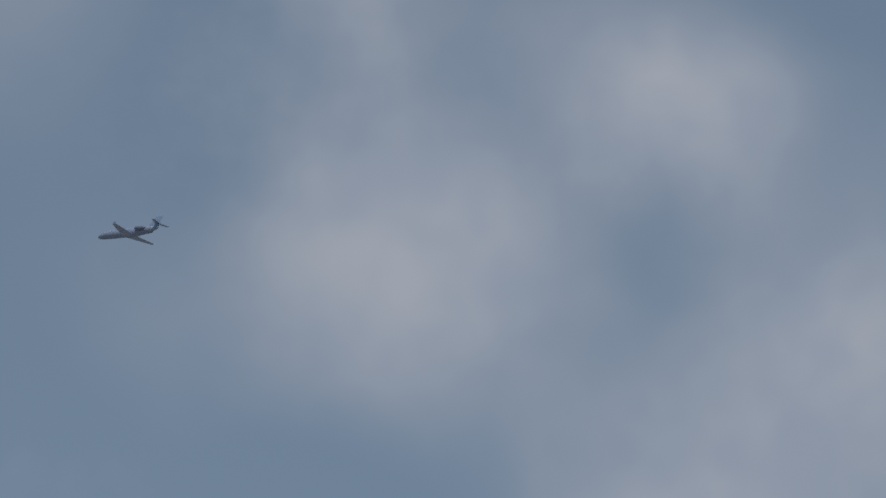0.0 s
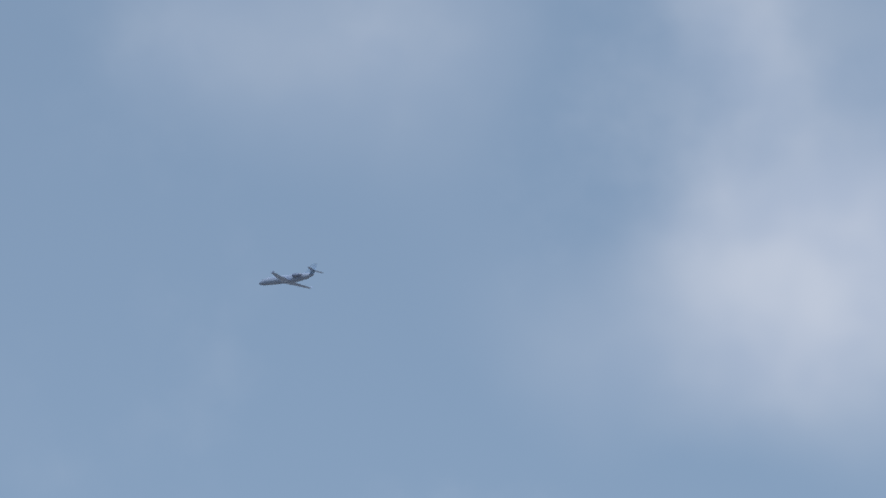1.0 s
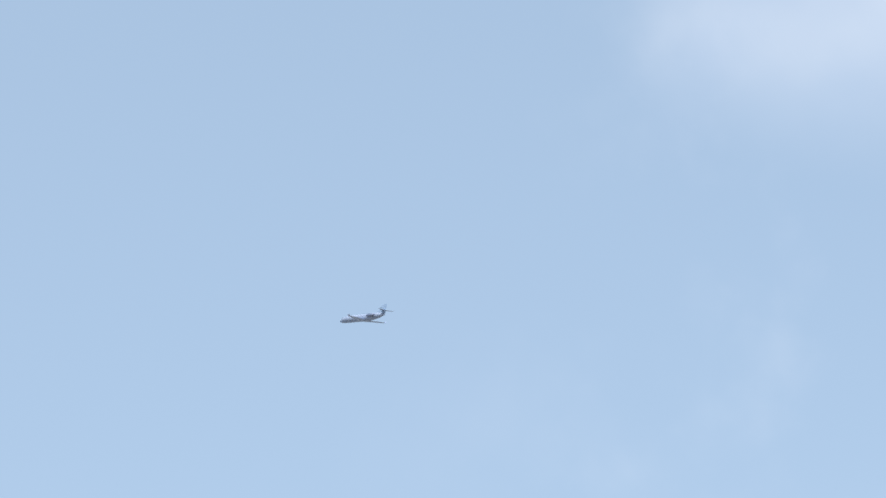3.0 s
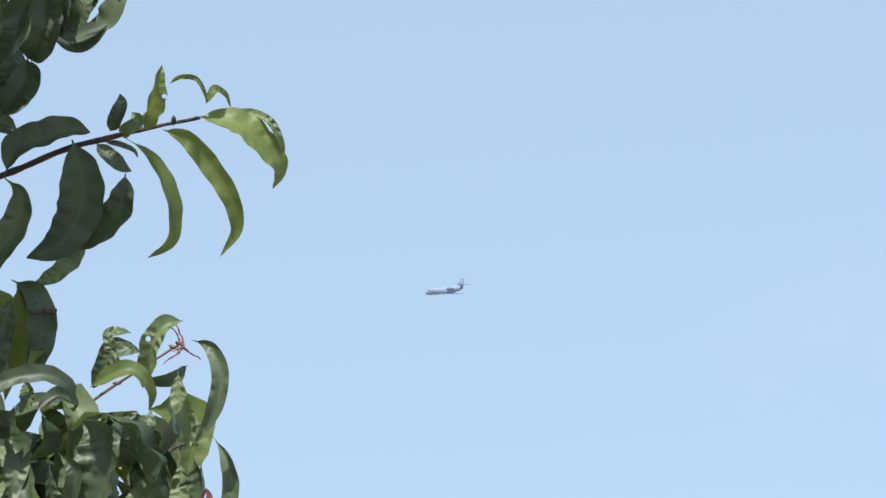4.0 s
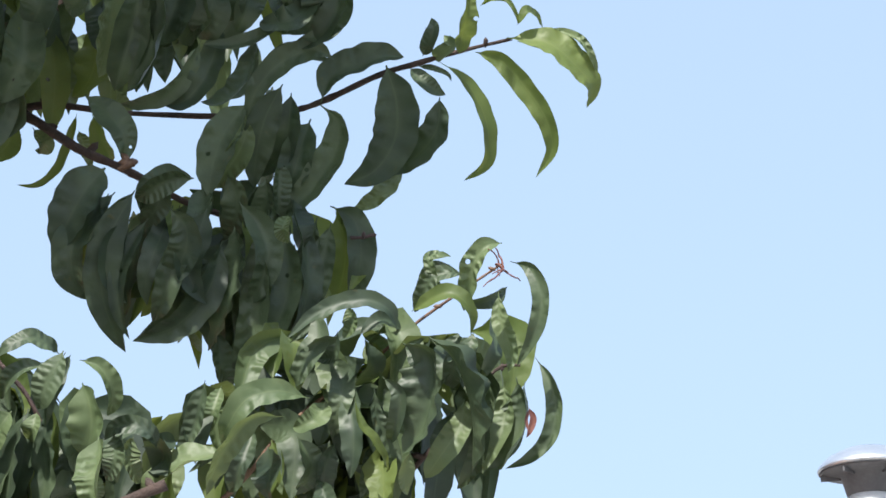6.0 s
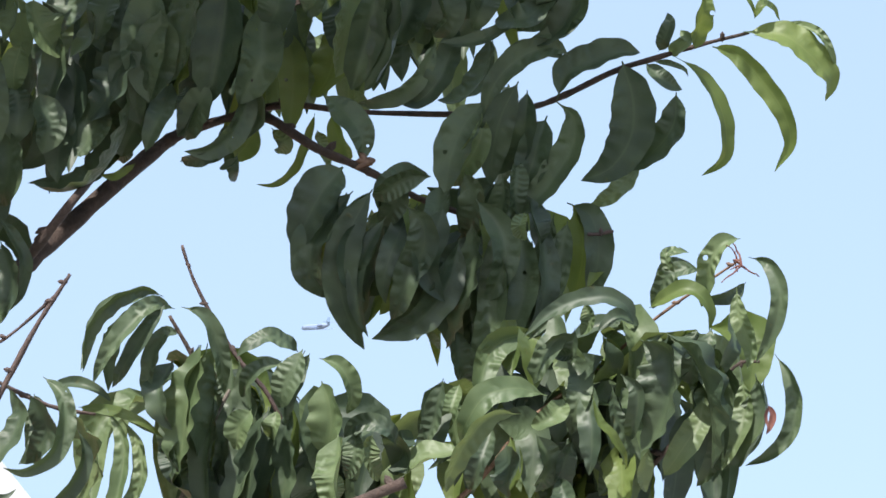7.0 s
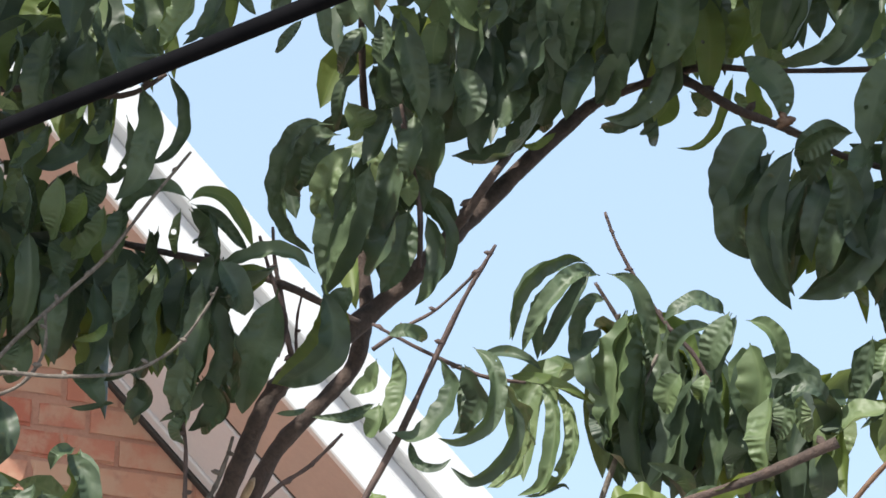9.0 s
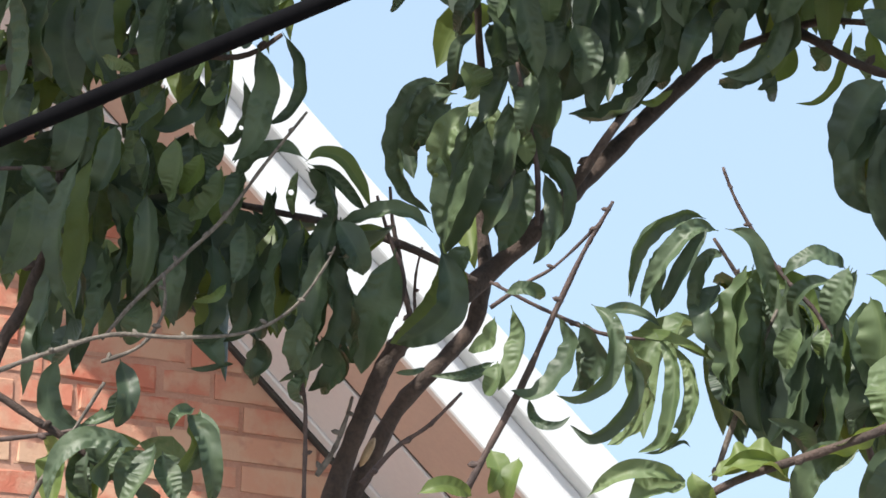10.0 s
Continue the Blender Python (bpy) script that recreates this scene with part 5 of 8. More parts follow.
leaf(MATURE, 0.046, -42, (-1.124, 2.308, 2.624), (-1.116, 2.306, 2.595), (-1.113, 2.303, 2.580), (-1.121, 2.309, 2.558), (-1.131, 2.317, 2.549))
leaf(MATURE, 0.050, -49, (-1.094, 2.309, 2.613), (-1.095, 2.310, 2.588), (-1.094, 2.311, 2.576), (-1.093, 2.322, 2.554), (-1.093, 2.331, 2.545))
leaf(MATURE, 0.032, 29, (-1.129, 2.334, 2.563), (-1.133, 2.332, 2.539), (-1.134, 2.329, 2.527), (-1.144, 2.329, 2.507), (-1.151, 2.328, 2.497))
leaf(MATURE, 0.035, 21, (-1.121, 2.330, 2.522), (-1.121, 2.328, 2.484), (-1.122, 2.328, 2.466), (-1.140, 2.338, 2.438), (-1.160, 2.350, 2.429))
leaf(MATURE, 0.038, 37, (-1.085, 2.332, 2.556), (-1.081, 2.330, 2.527), (-1.080, 2.330, 2.513), (-1.089, 2.342, 2.491), (-1.098, 2.359, 2.485))
leaf(MATURE, 0.026, 14, (-1.099, 2.333, 2.546), (-1.096, 2.322, 2.519), (-1.094, 2.316, 2.505), (-1.101, 2.321, 2.484), (-1.109, 2.331, 2.477))
leaf(PALE_LIT, 0.025, 3, (-1.125, 2.339, 2.486), (-1.104, 2.331, 2.469), (-1.108, 2.345, 2.454))
leaf(MATURE, 0.034, -14, (-1.133, 2.307, 2.490), (-1.146, 2.309, 2.446), (-1.155, 2.311, 2.425), (-1.178, 2.322, 2.386), (-1.194, 2.337, 2.370))
leaf(MATURE, 0.041, 37, (-1.128, 2.348, 2.462), (-1.128, 2.337, 2.432), (-1.129, 2.331, 2.418), (-1.143, 2.336, 2.397), (-1.156, 2.346, 2.391))
leaf(MATURE, 0.033, 18, (-1.107, 2.342, 2.451), (-1.114, 2.344, 2.423), (-1.118, 2.345, 2.408), (-1.132, 2.351, 2.383), (-1.142, 2.355, 2.373))
leaf(MATURE, 0.023, 25, (-1.097, 2.361, 2.450), (-1.087, 2.364, 2.418), (-1.086, 2.364, 2.401), (-1.101, 2.371, 2.374), (-1.116, 2.379, 2.364))
leaf(MATURE, 0.014, -35, (-1.107, 2.366, 2.482), (-1.086, 2.374, 2.453), (-1.079, 2.378, 2.437), (-1.087, 2.391, 2.406), (-1.101, 2.401, 2.392))
leaf(MATURE, 0.048, 34, (-1.061, 2.328, 2.627), (-1.068, 2.334, 2.598), (-1.073, 2.339, 2.585), (-1.087, 2.351, 2.561), (-1.098, 2.363, 2.551))
leaf(MATURE, 0.033, 1, (-1.037, 2.342, 2.625), (-1.039, 2.347, 2.585), (-1.043, 2.351, 2.567), (-1.064, 2.365, 2.536), (-1.087, 2.376, 2.527))
leaf(MATURE, 0.030, 32, (-1.023, 2.374, 2.593), (-1.036, 2.375, 2.567), (-1.042, 2.377, 2.555), (-1.054, 2.389, 2.530), (-1.060, 2.402, 2.520))
leaf(YOUNG_LIT, 0.036, 50, (-1.025, 2.431, 2.611), (-1.032, 2.426, 2.591), (-1.034, 2.421, 2.581), (-1.041, 2.422, 2.562), (-1.044, 2.423, 2.553))
leaf(MATURE, 0.050, 66, (-0.968, 2.358, 2.611), (-0.978, 2.370, 2.579), (-0.995, 2.381, 2.544), (-1.023, 2.387, 2.515), (-1.057, 2.383, 2.507), (-1.078, 2.380, 2.515))
leaf(MATURE, 0.029, 10, (-0.959, 2.386, 2.602), (-0.970, 2.390, 2.582), (-0.977, 2.396, 2.573), (-0.992, 2.409, 2.556), (-1.002, 2.424, 2.550))
leaf(YOUNG_LIT, 0.009, 25, (-0.989, 2.431, 2.544), (-1.002, 2.416, 2.527), (-1.026, 2.433, 2.536))
leaf(MATURE, 0.035, -30, (-1.004, 2.381, 2.634), (-1.004, 2.378, 2.611), (-1.005, 2.374, 2.600), (-1.016, 2.374, 2.584), (-1.026, 2.376, 2.578))
leaf(YOUNG_LIT, 0.025, 35, (-0.971, 2.476, 2.643), (-0.976, 2.477, 2.624), (-0.979, 2.477, 2.615), (-0.991, 2.479, 2.600), (-0.999, 2.480, 2.595))
leaf(MATURE, 0.015, 34, (-0.947, 2.453, 2.631), (-0.945, 2.439, 2.604), (-0.952, 2.444, 2.591))
leaf(MATURE, 0.035, 28, (-1.024, 2.348, 2.625), (-1.024, 2.350, 2.600), (-1.026, 2.353, 2.589), (-1.036, 2.365, 2.569), (-1.047, 2.378, 2.563))
leaf(MATURE, 0.016, 28, (-1.252, 2.113, 2.532), (-1.238, 2.124, 2.501), (-1.241, 2.128, 2.469), (-1.257, 2.123, 2.449), (-1.270, 2.118, 2.444))
leaf(MATURE, 0.028, 22, (-1.271, 2.100, 2.517), (-1.258, 2.099, 2.481), (-1.262, 2.097, 2.448), (-1.274, 2.100, 2.420), (-1.294, 2.102, 2.407))
leaf(MATURE, 0.015, 26, (-1.286, 2.102, 2.489), (-1.284, 2.114, 2.466), (-1.287, 2.119, 2.455), (-1.305, 2.123, 2.437), (-1.321, 2.125, 2.434))
leaf(MATURE, 0.019, 32, (-1.238, 2.144, 2.413), (-1.251, 2.131, 2.423), (-1.273, 2.124, 2.421), (-1.295, 2.127, 2.410), (-1.314, 2.139, 2.394))
leaf(YOUNG_LIT, 0.015, -28, (-1.235, 2.134, 2.408), (-1.223, 2.139, 2.417), (-1.210, 2.152, 2.417), (-1.202, 2.174, 2.402), (-1.200, 2.199, 2.379))
leaf(MATURE, 0.013, -25, (-1.239, 2.146, 2.411), (-1.223, 2.161, 2.403), (-1.218, 2.171, 2.397), (-1.210, 2.190, 2.383), (-1.208, 2.203, 2.378))
leaf(MATURE, 0.050, 64, (-1.249, 2.165, 2.415), (-1.234, 2.168, 2.399), (-1.229, 2.169, 2.390), (-1.231, 2.179, 2.372), (-1.236, 2.190, 2.365))
leaf(PALE_LIT, 0.011, 24, (-1.259, 2.164, 2.414), (-1.261, 2.161, 2.398), (-1.263, 2.162, 2.391), (-1.268, 2.171, 2.380), (-1.275, 2.184, 2.377))
leaf(MATURE, 0.018, 29, (-1.147, 2.223, 2.355), (-1.159, 2.204, 2.369), (-1.176, 2.192, 2.372), (-1.203, 2.188, 2.367), (-1.233, 2.188, 2.361))
leaf(MATURE, 0.042, 12, (-1.187, 2.227, 2.346), (-1.196, 2.223, 2.307), (-1.217, 2.230, 2.268), (-1.235, 2.254, 2.236))
leaf(MATURE, 0.031, -21, (-1.154, 2.250, 2.352), (-1.143, 2.257, 2.312), (-1.145, 2.259, 2.293), (-1.176, 2.261, 2.270), (-1.206, 2.268, 2.266))
leaf(YOUNG_LIT, 0.038, -29, (-1.164, 2.277, 2.362), (-1.158, 2.282, 2.320), (-1.164, 2.280, 2.303), (-1.194, 2.275, 2.277), (-1.216, 2.275, 2.269))
leaf(MATURE, 0.028, 28, (-1.132, 2.268, 2.353), (-1.140, 2.266, 2.341), (-1.145, 2.268, 2.336), (-1.156, 2.275, 2.327), (-1.163, 2.287, 2.323))
leaf(YOUNG_LIT, 0.026, 30, (-1.150, 2.294, 2.364), (-1.150, 2.286, 2.349), (-1.150, 2.281, 2.341), (-1.156, 2.279, 2.330), (-1.158, 2.282, 2.324))
leaf(MATURE, 0.025, 25, (-1.409, 2.027, 2.407), (-1.422, 2.020, 2.355), (-1.426, 2.019, 2.330), (-1.430, 2.039, 2.282), (-1.429, 2.063, 2.260))
leaf(YOUNG_LIT, 0.040, 54, (-1.413, 2.052, 2.414), (-1.425, 2.057, 2.366), (-1.428, 2.064, 2.341), (-1.446, 2.076, 2.295), (-1.465, 2.082, 2.275))
leaf(MATURE, 0.034, -44, (-1.443, 2.006, 2.372), (-1.446, 2.009, 2.343), (-1.450, 2.011, 2.329), (-1.467, 2.014, 2.306), (-1.483, 2.018, 2.297))
leaf(MATURE, 0.026, 31, (-1.469, 2.039, 2.384), (-1.479, 2.037, 2.358), (-1.485, 2.038, 2.345), (-1.494, 2.047, 2.320), (-1.499, 2.058, 2.309))
leaf(MATURE, 0.022, 24, (-1.444, 2.040, 2.321), (-1.450, 2.040, 2.276), (-1.455, 2.040, 2.254), (-1.468, 2.048, 2.212), (-1.479, 2.058, 2.193))
leaf(MATURE, 0.034, 40, (-1.399, 2.058, 2.389), (-1.386, 2.074, 2.359), (-1.383, 2.080, 2.343), (-1.398, 2.087, 2.311), (-1.415, 2.089, 2.295))
leaf(MATURE, 0.036, -50, (-1.407, 2.091, 2.396), (-1.394, 2.090, 2.362), (-1.389, 2.088, 2.345), (-1.400, 2.094, 2.316), (-1.415, 2.102, 2.304))
leaf(MATURE, 0.024, 1, (-1.365, 2.072, 2.377), (-1.363, 2.073, 2.342), (-1.364, 2.076, 2.326), (-1.379, 2.090, 2.299), (-1.398, 2.106, 2.289))
leaf(YOUNG_LIT, 0.032, -44, (-1.380, 2.090, 2.383), (-1.381, 2.087, 2.349), (-1.381, 2.088, 2.333), (-1.385, 2.105, 2.305), (-1.390, 2.126, 2.295))
leaf(PALE_LIT, 0.032, 32, (-1.321, 2.046, 2.416), (-1.320, 2.049, 2.397), (-1.323, 2.052, 2.388), (-1.333, 2.063, 2.374), (-1.345, 2.076, 2.370))
leaf(YOUNG_LIT, 0.022, 28, (-1.298, 2.056, 2.401), (-1.303, 2.057, 2.388), (-1.308, 2.060, 2.383), (-1.320, 2.064, 2.375), (-1.330, 2.071, 2.373))
leaf(PALE_LIT, 0.027, 28, (-1.292, 2.081, 2.395), (-1.295, 2.081, 2.375), (-1.301, 2.084, 2.367), (-1.320, 2.090, 2.358), (-1.338, 2.103, 2.358))
leaf(MATURE, 0.028, 39, (-1.265, 2.152, 2.349), (-1.269, 2.142, 2.315), (-1.269, 2.138, 2.298), (-1.272, 2.149, 2.268), (-1.275, 2.164, 2.256))
leaf(YOUNG_LIT, 0.025, -19, (-1.285, 2.190, 2.360), (-1.289, 2.191, 2.328), (-1.291, 2.192, 2.312), (-1.302, 2.197, 2.282), (-1.306, 2.205, 2.268))
leaf(MATURE, 0.033, 36, (-1.230, 2.157, 2.341), (-1.234, 2.164, 2.298), (-1.239, 2.165, 2.276), (-1.248, 2.172, 2.234), (-1.250, 2.179, 2.213))
leaf(MATURE, 0.029, -40, (-1.247, 2.183, 2.345), (-1.230, 2.196, 2.298), (-1.232, 2.197, 2.275), (-1.261, 2.196, 2.235), (-1.289, 2.194, 2.219))
leaf(MATURE, 0.028, 17, (-1.246, 2.158, 2.272), (-1.249, 2.164, 2.255), (-1.254, 2.168, 2.248), (-1.263, 2.177, 2.233), (-1.272, 2.186, 2.227))
leaf(MATURE, 0.036, -51, (-1.279, 2.195, 2.285), (-1.268, 2.191, 2.262), (-1.263, 2.188, 2.251), (-1.270, 2.191, 2.235), (-1.277, 2.200, 2.229))
leaf(MATURE, 0.029, 31, (-1.290, 2.146, 2.330), (-1.288, 2.150, 2.299), (-1.290, 2.152, 2.285), (-1.310, 2.155, 2.261), (-1.330, 2.159, 2.253))
leaf(MATURE, 0.030, 36, (-1.299, 2.165, 2.339), (-1.303, 2.161, 2.309), (-1.307, 2.162, 2.295), (-1.321, 2.174, 2.271), (-1.338, 2.189, 2.263))
leaf(MATURE, 0.036, -54, (-1.325, 2.124, 2.341), (-1.317, 2.120, 2.307), (-1.314, 2.117, 2.290), (-1.322, 2.123, 2.261), (-1.333, 2.130, 2.248))
leaf(YOUNG_LIT, 0.048, 61, (-1.342, 2.162, 2.353), (-1.336, 2.156, 2.316), (-1.334, 2.151, 2.298), (-1.348, 2.154, 2.269), (-1.364, 2.160, 2.257))
leaf(MATURE, 0.027, 2, (-1.352, 2.111, 2.355), (-1.351, 2.102, 2.320), (-1.350, 2.097, 2.303), (-1.356, 2.107, 2.274), (-1.361, 2.122, 2.262))
leaf(MATURE, 0.028, -1, (-1.362, 2.131, 2.368), (-1.355, 2.136, 2.334), (-1.356, 2.139, 2.318), (-1.373, 2.150, 2.290), (-1.392, 2.164, 2.279))
leaf(YOUNG_LIT, 0.009, -24, (-1.304, 2.119, 2.296), (-1.305, 2.100, 2.278), (-1.329, 2.103, 2.277))
leaf(MATURE, 0.028, -36, (-1.346, 2.149, 2.271), (-1.336, 2.142, 2.253), (-1.329, 2.136, 2.244), (-1.323, 2.142, 2.232), (-1.322, 2.148, 2.227))
leaf(MATURE, 0.006, -6, (-1.365, 2.154, 2.230), (-1.350, 2.158, 2.229), (-1.344, 2.161, 2.230), (-1.334, 2.171, 2.235), (-1.332, 2.183, 2.238))
leaf(MATURE, 0.022, 32, (-1.308, 2.181, 2.260), (-1.296, 2.178, 2.244), (-1.293, 2.174, 2.236), (-1.304, 2.174, 2.225), (-1.313, 2.180, 2.222))
leaf(MATURE, 0.024, 29, (-1.310, 2.182, 2.264), (-1.306, 2.185, 2.248), (-1.308, 2.188, 2.242), (-1.319, 2.198, 2.231), (-1.329, 2.213, 2.228))
leaf(MATURE, 0.017, 32, (-1.264, 2.200, 2.230), (-1.268, 2.190, 2.209), (-1.275, 2.217, 2.201))
leaf(MATURE, 0.028, 34, (-1.248, 2.197, 2.260), (-1.238, 2.203, 2.240), (-1.236, 2.206, 2.232), (-1.249, 2.211, 2.217), (-1.259, 2.221, 2.211))
leaf(MATURE, 0.036, 49, (-1.261, 2.233, 2.271), (-1.244, 2.232, 2.246), (-1.240, 2.226, 2.234), (-1.257, 2.219, 2.220), (-1.271, 2.217, 2.214))
leaf(MATURE, 0.032, 48, (-1.235, 2.205, 2.329), (-1.224, 2.207, 2.296), (-1.218, 2.207, 2.278), (-1.220, 2.212, 2.248), (-1.226, 2.214, 2.235))
leaf(MATURE, 0.025, 8, (-1.296, 2.133, 2.359), (-1.294, 2.132, 2.338), (-1.293, 2.130, 2.327), (-1.300, 2.131, 2.308), (-1.305, 2.131, 2.299))
leaf(MATURE, 0.029, 34, (-1.310, 2.163, 2.370), (-1.319, 2.162, 2.350), (-1.324, 2.162, 2.340), (-1.332, 2.169, 2.321), (-1.336, 2.177, 2.311))
leaf(MATURE, 0.026, 16, (-1.231, 2.189, 2.376), (-1.238, 2.185, 2.352), (-1.241, 2.184, 2.340), (-1.249, 2.193, 2.319), (-1.253, 2.204, 2.309))
leaf(MATURE, 0.032, -39, (-1.235, 2.206, 2.376), (-1.240, 2.203, 2.353), (-1.244, 2.204, 2.343), (-1.258, 2.212, 2.325), (-1.268, 2.225, 2.318))
leaf(MATURE, 0.028, 14, (-1.398, 2.113, 2.294), (-1.389, 2.107, 2.276), (-1.388, 2.105, 2.268), (-1.400, 2.109, 2.257), (-1.415, 2.121, 2.255))
leaf(MATURE, 0.027, 7, (-1.417, 2.140, 2.306), (-1.412, 2.128, 2.287), (-1.409, 2.120, 2.277), (-1.415, 2.119, 2.264), (-1.421, 2.125, 2.258))
leaf(MATURE, 0.026, 33, (-1.413, 2.083, 2.340), (-1.411, 2.078, 2.305), (-1.411, 2.073, 2.288), (-1.420, 2.075, 2.258), (-1.431, 2.078, 2.245))
leaf(YOUNG_LIT, 0.050, 71, (-1.432, 2.106, 2.347), (-1.433, 2.113, 2.317), (-1.437, 2.116, 2.302), (-1.452, 2.119, 2.276), (-1.466, 2.121, 2.265))
leaf(MATURE, 0.050, 69, (-1.446, 2.098, 2.272), (-1.451, 2.091, 2.256), (-1.453, 2.086, 2.248), (-1.461, 2.082, 2.234), (-1.465, 2.080, 2.227))
leaf(MATURE, 0.046, 62, (-1.457, 2.108, 2.276), (-1.464, 2.110, 2.260), (-1.470, 2.113, 2.253), (-1.484, 2.118, 2.240), (-1.497, 2.125, 2.237))
leaf(MATURE, 0.021, -26, (-1.395, 2.087, 2.226), (-1.382, 2.081, 2.202), (-1.377, 2.077, 2.190), (-1.386, 2.081, 2.170), (-1.398, 2.091, 2.163))
leaf(MATURE, 0.022, -27, (-1.437, 2.049, 2.221), (-1.444, 2.047, 2.190), (-1.442, 2.051, 2.175), (-1.427, 2.073, 2.159), (-1.418, 2.091, 2.158))
leaf(MATURE, 0.018, 32, (-1.407, 2.106, 2.203), (-1.404, 2.095, 2.184), (-1.403, 2.086, 2.175), (-1.415, 2.078, 2.168), (-1.424, 2.077, 2.167))
leaf(MATURE, 0.020, -41, (-1.453, 2.053, 2.264), (-1.455, 2.048, 2.246), (-1.454, 2.044, 2.236), (-1.448, 2.048, 2.224), (-1.444, 2.051, 2.219))
leaf(MATURE, 0.021, 26, (-1.333, 2.029, 2.125), (-1.352, 2.009, 2.131), (-1.376, 1.992, 2.126), (-1.395, 1.988, 2.100), (-1.401, 1.994, 2.074))
leaf(MATURE, 0.035, 51, (-1.323, 2.040, 2.131), (-1.326, 2.033, 2.109), (-1.328, 2.028, 2.099), (-1.339, 2.026, 2.082), (-1.350, 2.026, 2.075))
leaf(MATURE, 0.025, 6, (-1.349, 2.071, 2.134), (-1.355, 2.056, 2.117), (-1.356, 2.050, 2.108), (-1.358, 2.053, 2.089), (-1.359, 2.061, 2.080))
leaf(MATURE, 0.021, -26, (-1.298, 2.049, 2.158), (-1.278, 2.054, 2.133), (-1.275, 2.055, 2.119), (-1.279, 2.068, 2.092), (-1.290, 2.082, 2.080))
leaf(MATURE, 0.013, 30, (-1.295, 2.059, 2.164), (-1.297, 2.031, 2.151), (-1.310, 2.044, 2.142))
leaf(MATURE, 0.022, -35, (-1.300, 2.075, 2.167), (-1.287, 2.066, 2.143), (-1.282, 2.059, 2.132), (-1.291, 2.058, 2.115), (-1.303, 2.062, 2.109))
leaf(YOUNG_LIT, 0.027, -40, (-1.308, 2.086, 2.168), (-1.302, 2.079, 2.145), (-1.299, 2.074, 2.134), (-1.311, 2.073, 2.118), (-1.324, 2.077, 2.112))
leaf(MATURE, 0.020, 32, (-1.379, 2.019, 2.124), (-1.380, 2.017, 2.108), (-1.382, 2.020, 2.101), (-1.387, 2.033, 2.089), (-1.395, 2.051, 2.086))
leaf(MATURE, 0.023, -36, (-1.396, 2.041, 2.132), (-1.399, 2.035, 2.113), (-1.398, 2.033, 2.104), (-1.393, 2.040, 2.090), (-1.389, 2.047, 2.084))
leaf(MATURE, 0.023, -31, (-1.320, 2.048, 2.125), (-1.314, 2.045, 2.108), (-1.309, 2.042, 2.099), (-1.304, 2.045, 2.084), (-1.301, 2.047, 2.077))
leaf(MATURE, 0.022, -26, (-1.339, 2.080, 2.133), (-1.329, 2.086, 2.118), (-1.326, 2.088, 2.110), (-1.330, 2.092, 2.093), (-1.336, 2.094, 2.084))
leaf(MATURE, 0.050, 71, (-1.352, 2.033, 2.134), (-1.361, 2.024, 2.123), (-1.367, 2.025, 2.118), (-1.374, 2.038, 2.106), (-1.383, 2.058, 2.102))
leaf(MATURE, 0.018, 26, (-1.372, 2.063, 2.142), (-1.371, 2.057, 2.127), (-1.372, 2.055, 2.119), (-1.384, 2.057, 2.109), (-1.396, 2.064, 2.107))
leaf(MATURE, 0.036, 40, (-1.424, 1.928, 2.537), (-1.419, 1.940, 2.503), (-1.418, 1.943, 2.486), (-1.428, 1.950, 2.453), (-1.438, 1.952, 2.437))
leaf(MATURE, 0.036, 50, (-1.443, 1.960, 2.549), (-1.447, 1.968, 2.517), (-1.451, 1.974, 2.502), (-1.463, 1.988, 2.473), (-1.477, 1.998, 2.461))
leaf(MATURE, 0.037, 38, (-1.399, 1.948, 2.539), (-1.405, 1.944, 2.509), (-1.406, 1.943, 2.494), (-1.405, 1.956, 2.469), (-1.406, 1.970, 2.459))
leaf(MATURE, 0.028, 5, (-1.421, 1.972, 2.555), (-1.416, 1.975, 2.523), (-1.416, 1.977, 2.507), (-1.431, 1.990, 2.482), (-1.449, 2.003, 2.474))
leaf(MATURE, 0.038, -34, (-1.386, 1.967, 2.541), (-1.393, 1.966, 2.507), (-1.395, 1.969, 2.491), (-1.399, 1.989, 2.464), (-1.405, 2.010, 2.454))
leaf(YOUNG_LIT, 0.028, 4, (-1.390, 1.970, 2.546), (-1.400, 1.973, 2.515), (-1.404, 1.978, 2.501), (-1.406, 1.997, 2.475), (-1.407, 2.014, 2.465))
leaf(MATURE, 0.035, -44, (-1.349, 1.970, 2.540), (-1.360, 1.968, 2.511), (-1.365, 1.972, 2.498), (-1.368, 1.995, 2.476), (-1.371, 2.021, 2.469))
leaf(MATURE, 0.032, -26, (-1.381, 2.004, 2.554), (-1.388, 2.004, 2.528), (-1.389, 2.004, 2.514), (-1.386, 2.016, 2.491), (-1.380, 2.025, 2.480))
leaf(MATURE, 0.050, 69, (-1.351, 2.010, 2.553), (-1.346, 2.010, 2.526), (-1.345, 2.008, 2.513), (-1.356, 2.011, 2.491), (-1.369, 2.014, 2.483))
leaf(YOUNG_LIT, 0.027, 42, (-1.349, 2.022, 2.562), (-1.361, 2.015, 2.538), (-1.366, 2.014, 2.526), (-1.370, 2.029, 2.505), (-1.372, 2.048, 2.497))
leaf(MATURE, 0.031, 30, (-1.325, 2.022, 2.550), (-1.327, 2.015, 2.518), (-1.327, 2.011, 2.501), (-1.334, 2.022, 2.475), (-1.338, 2.037, 2.465))
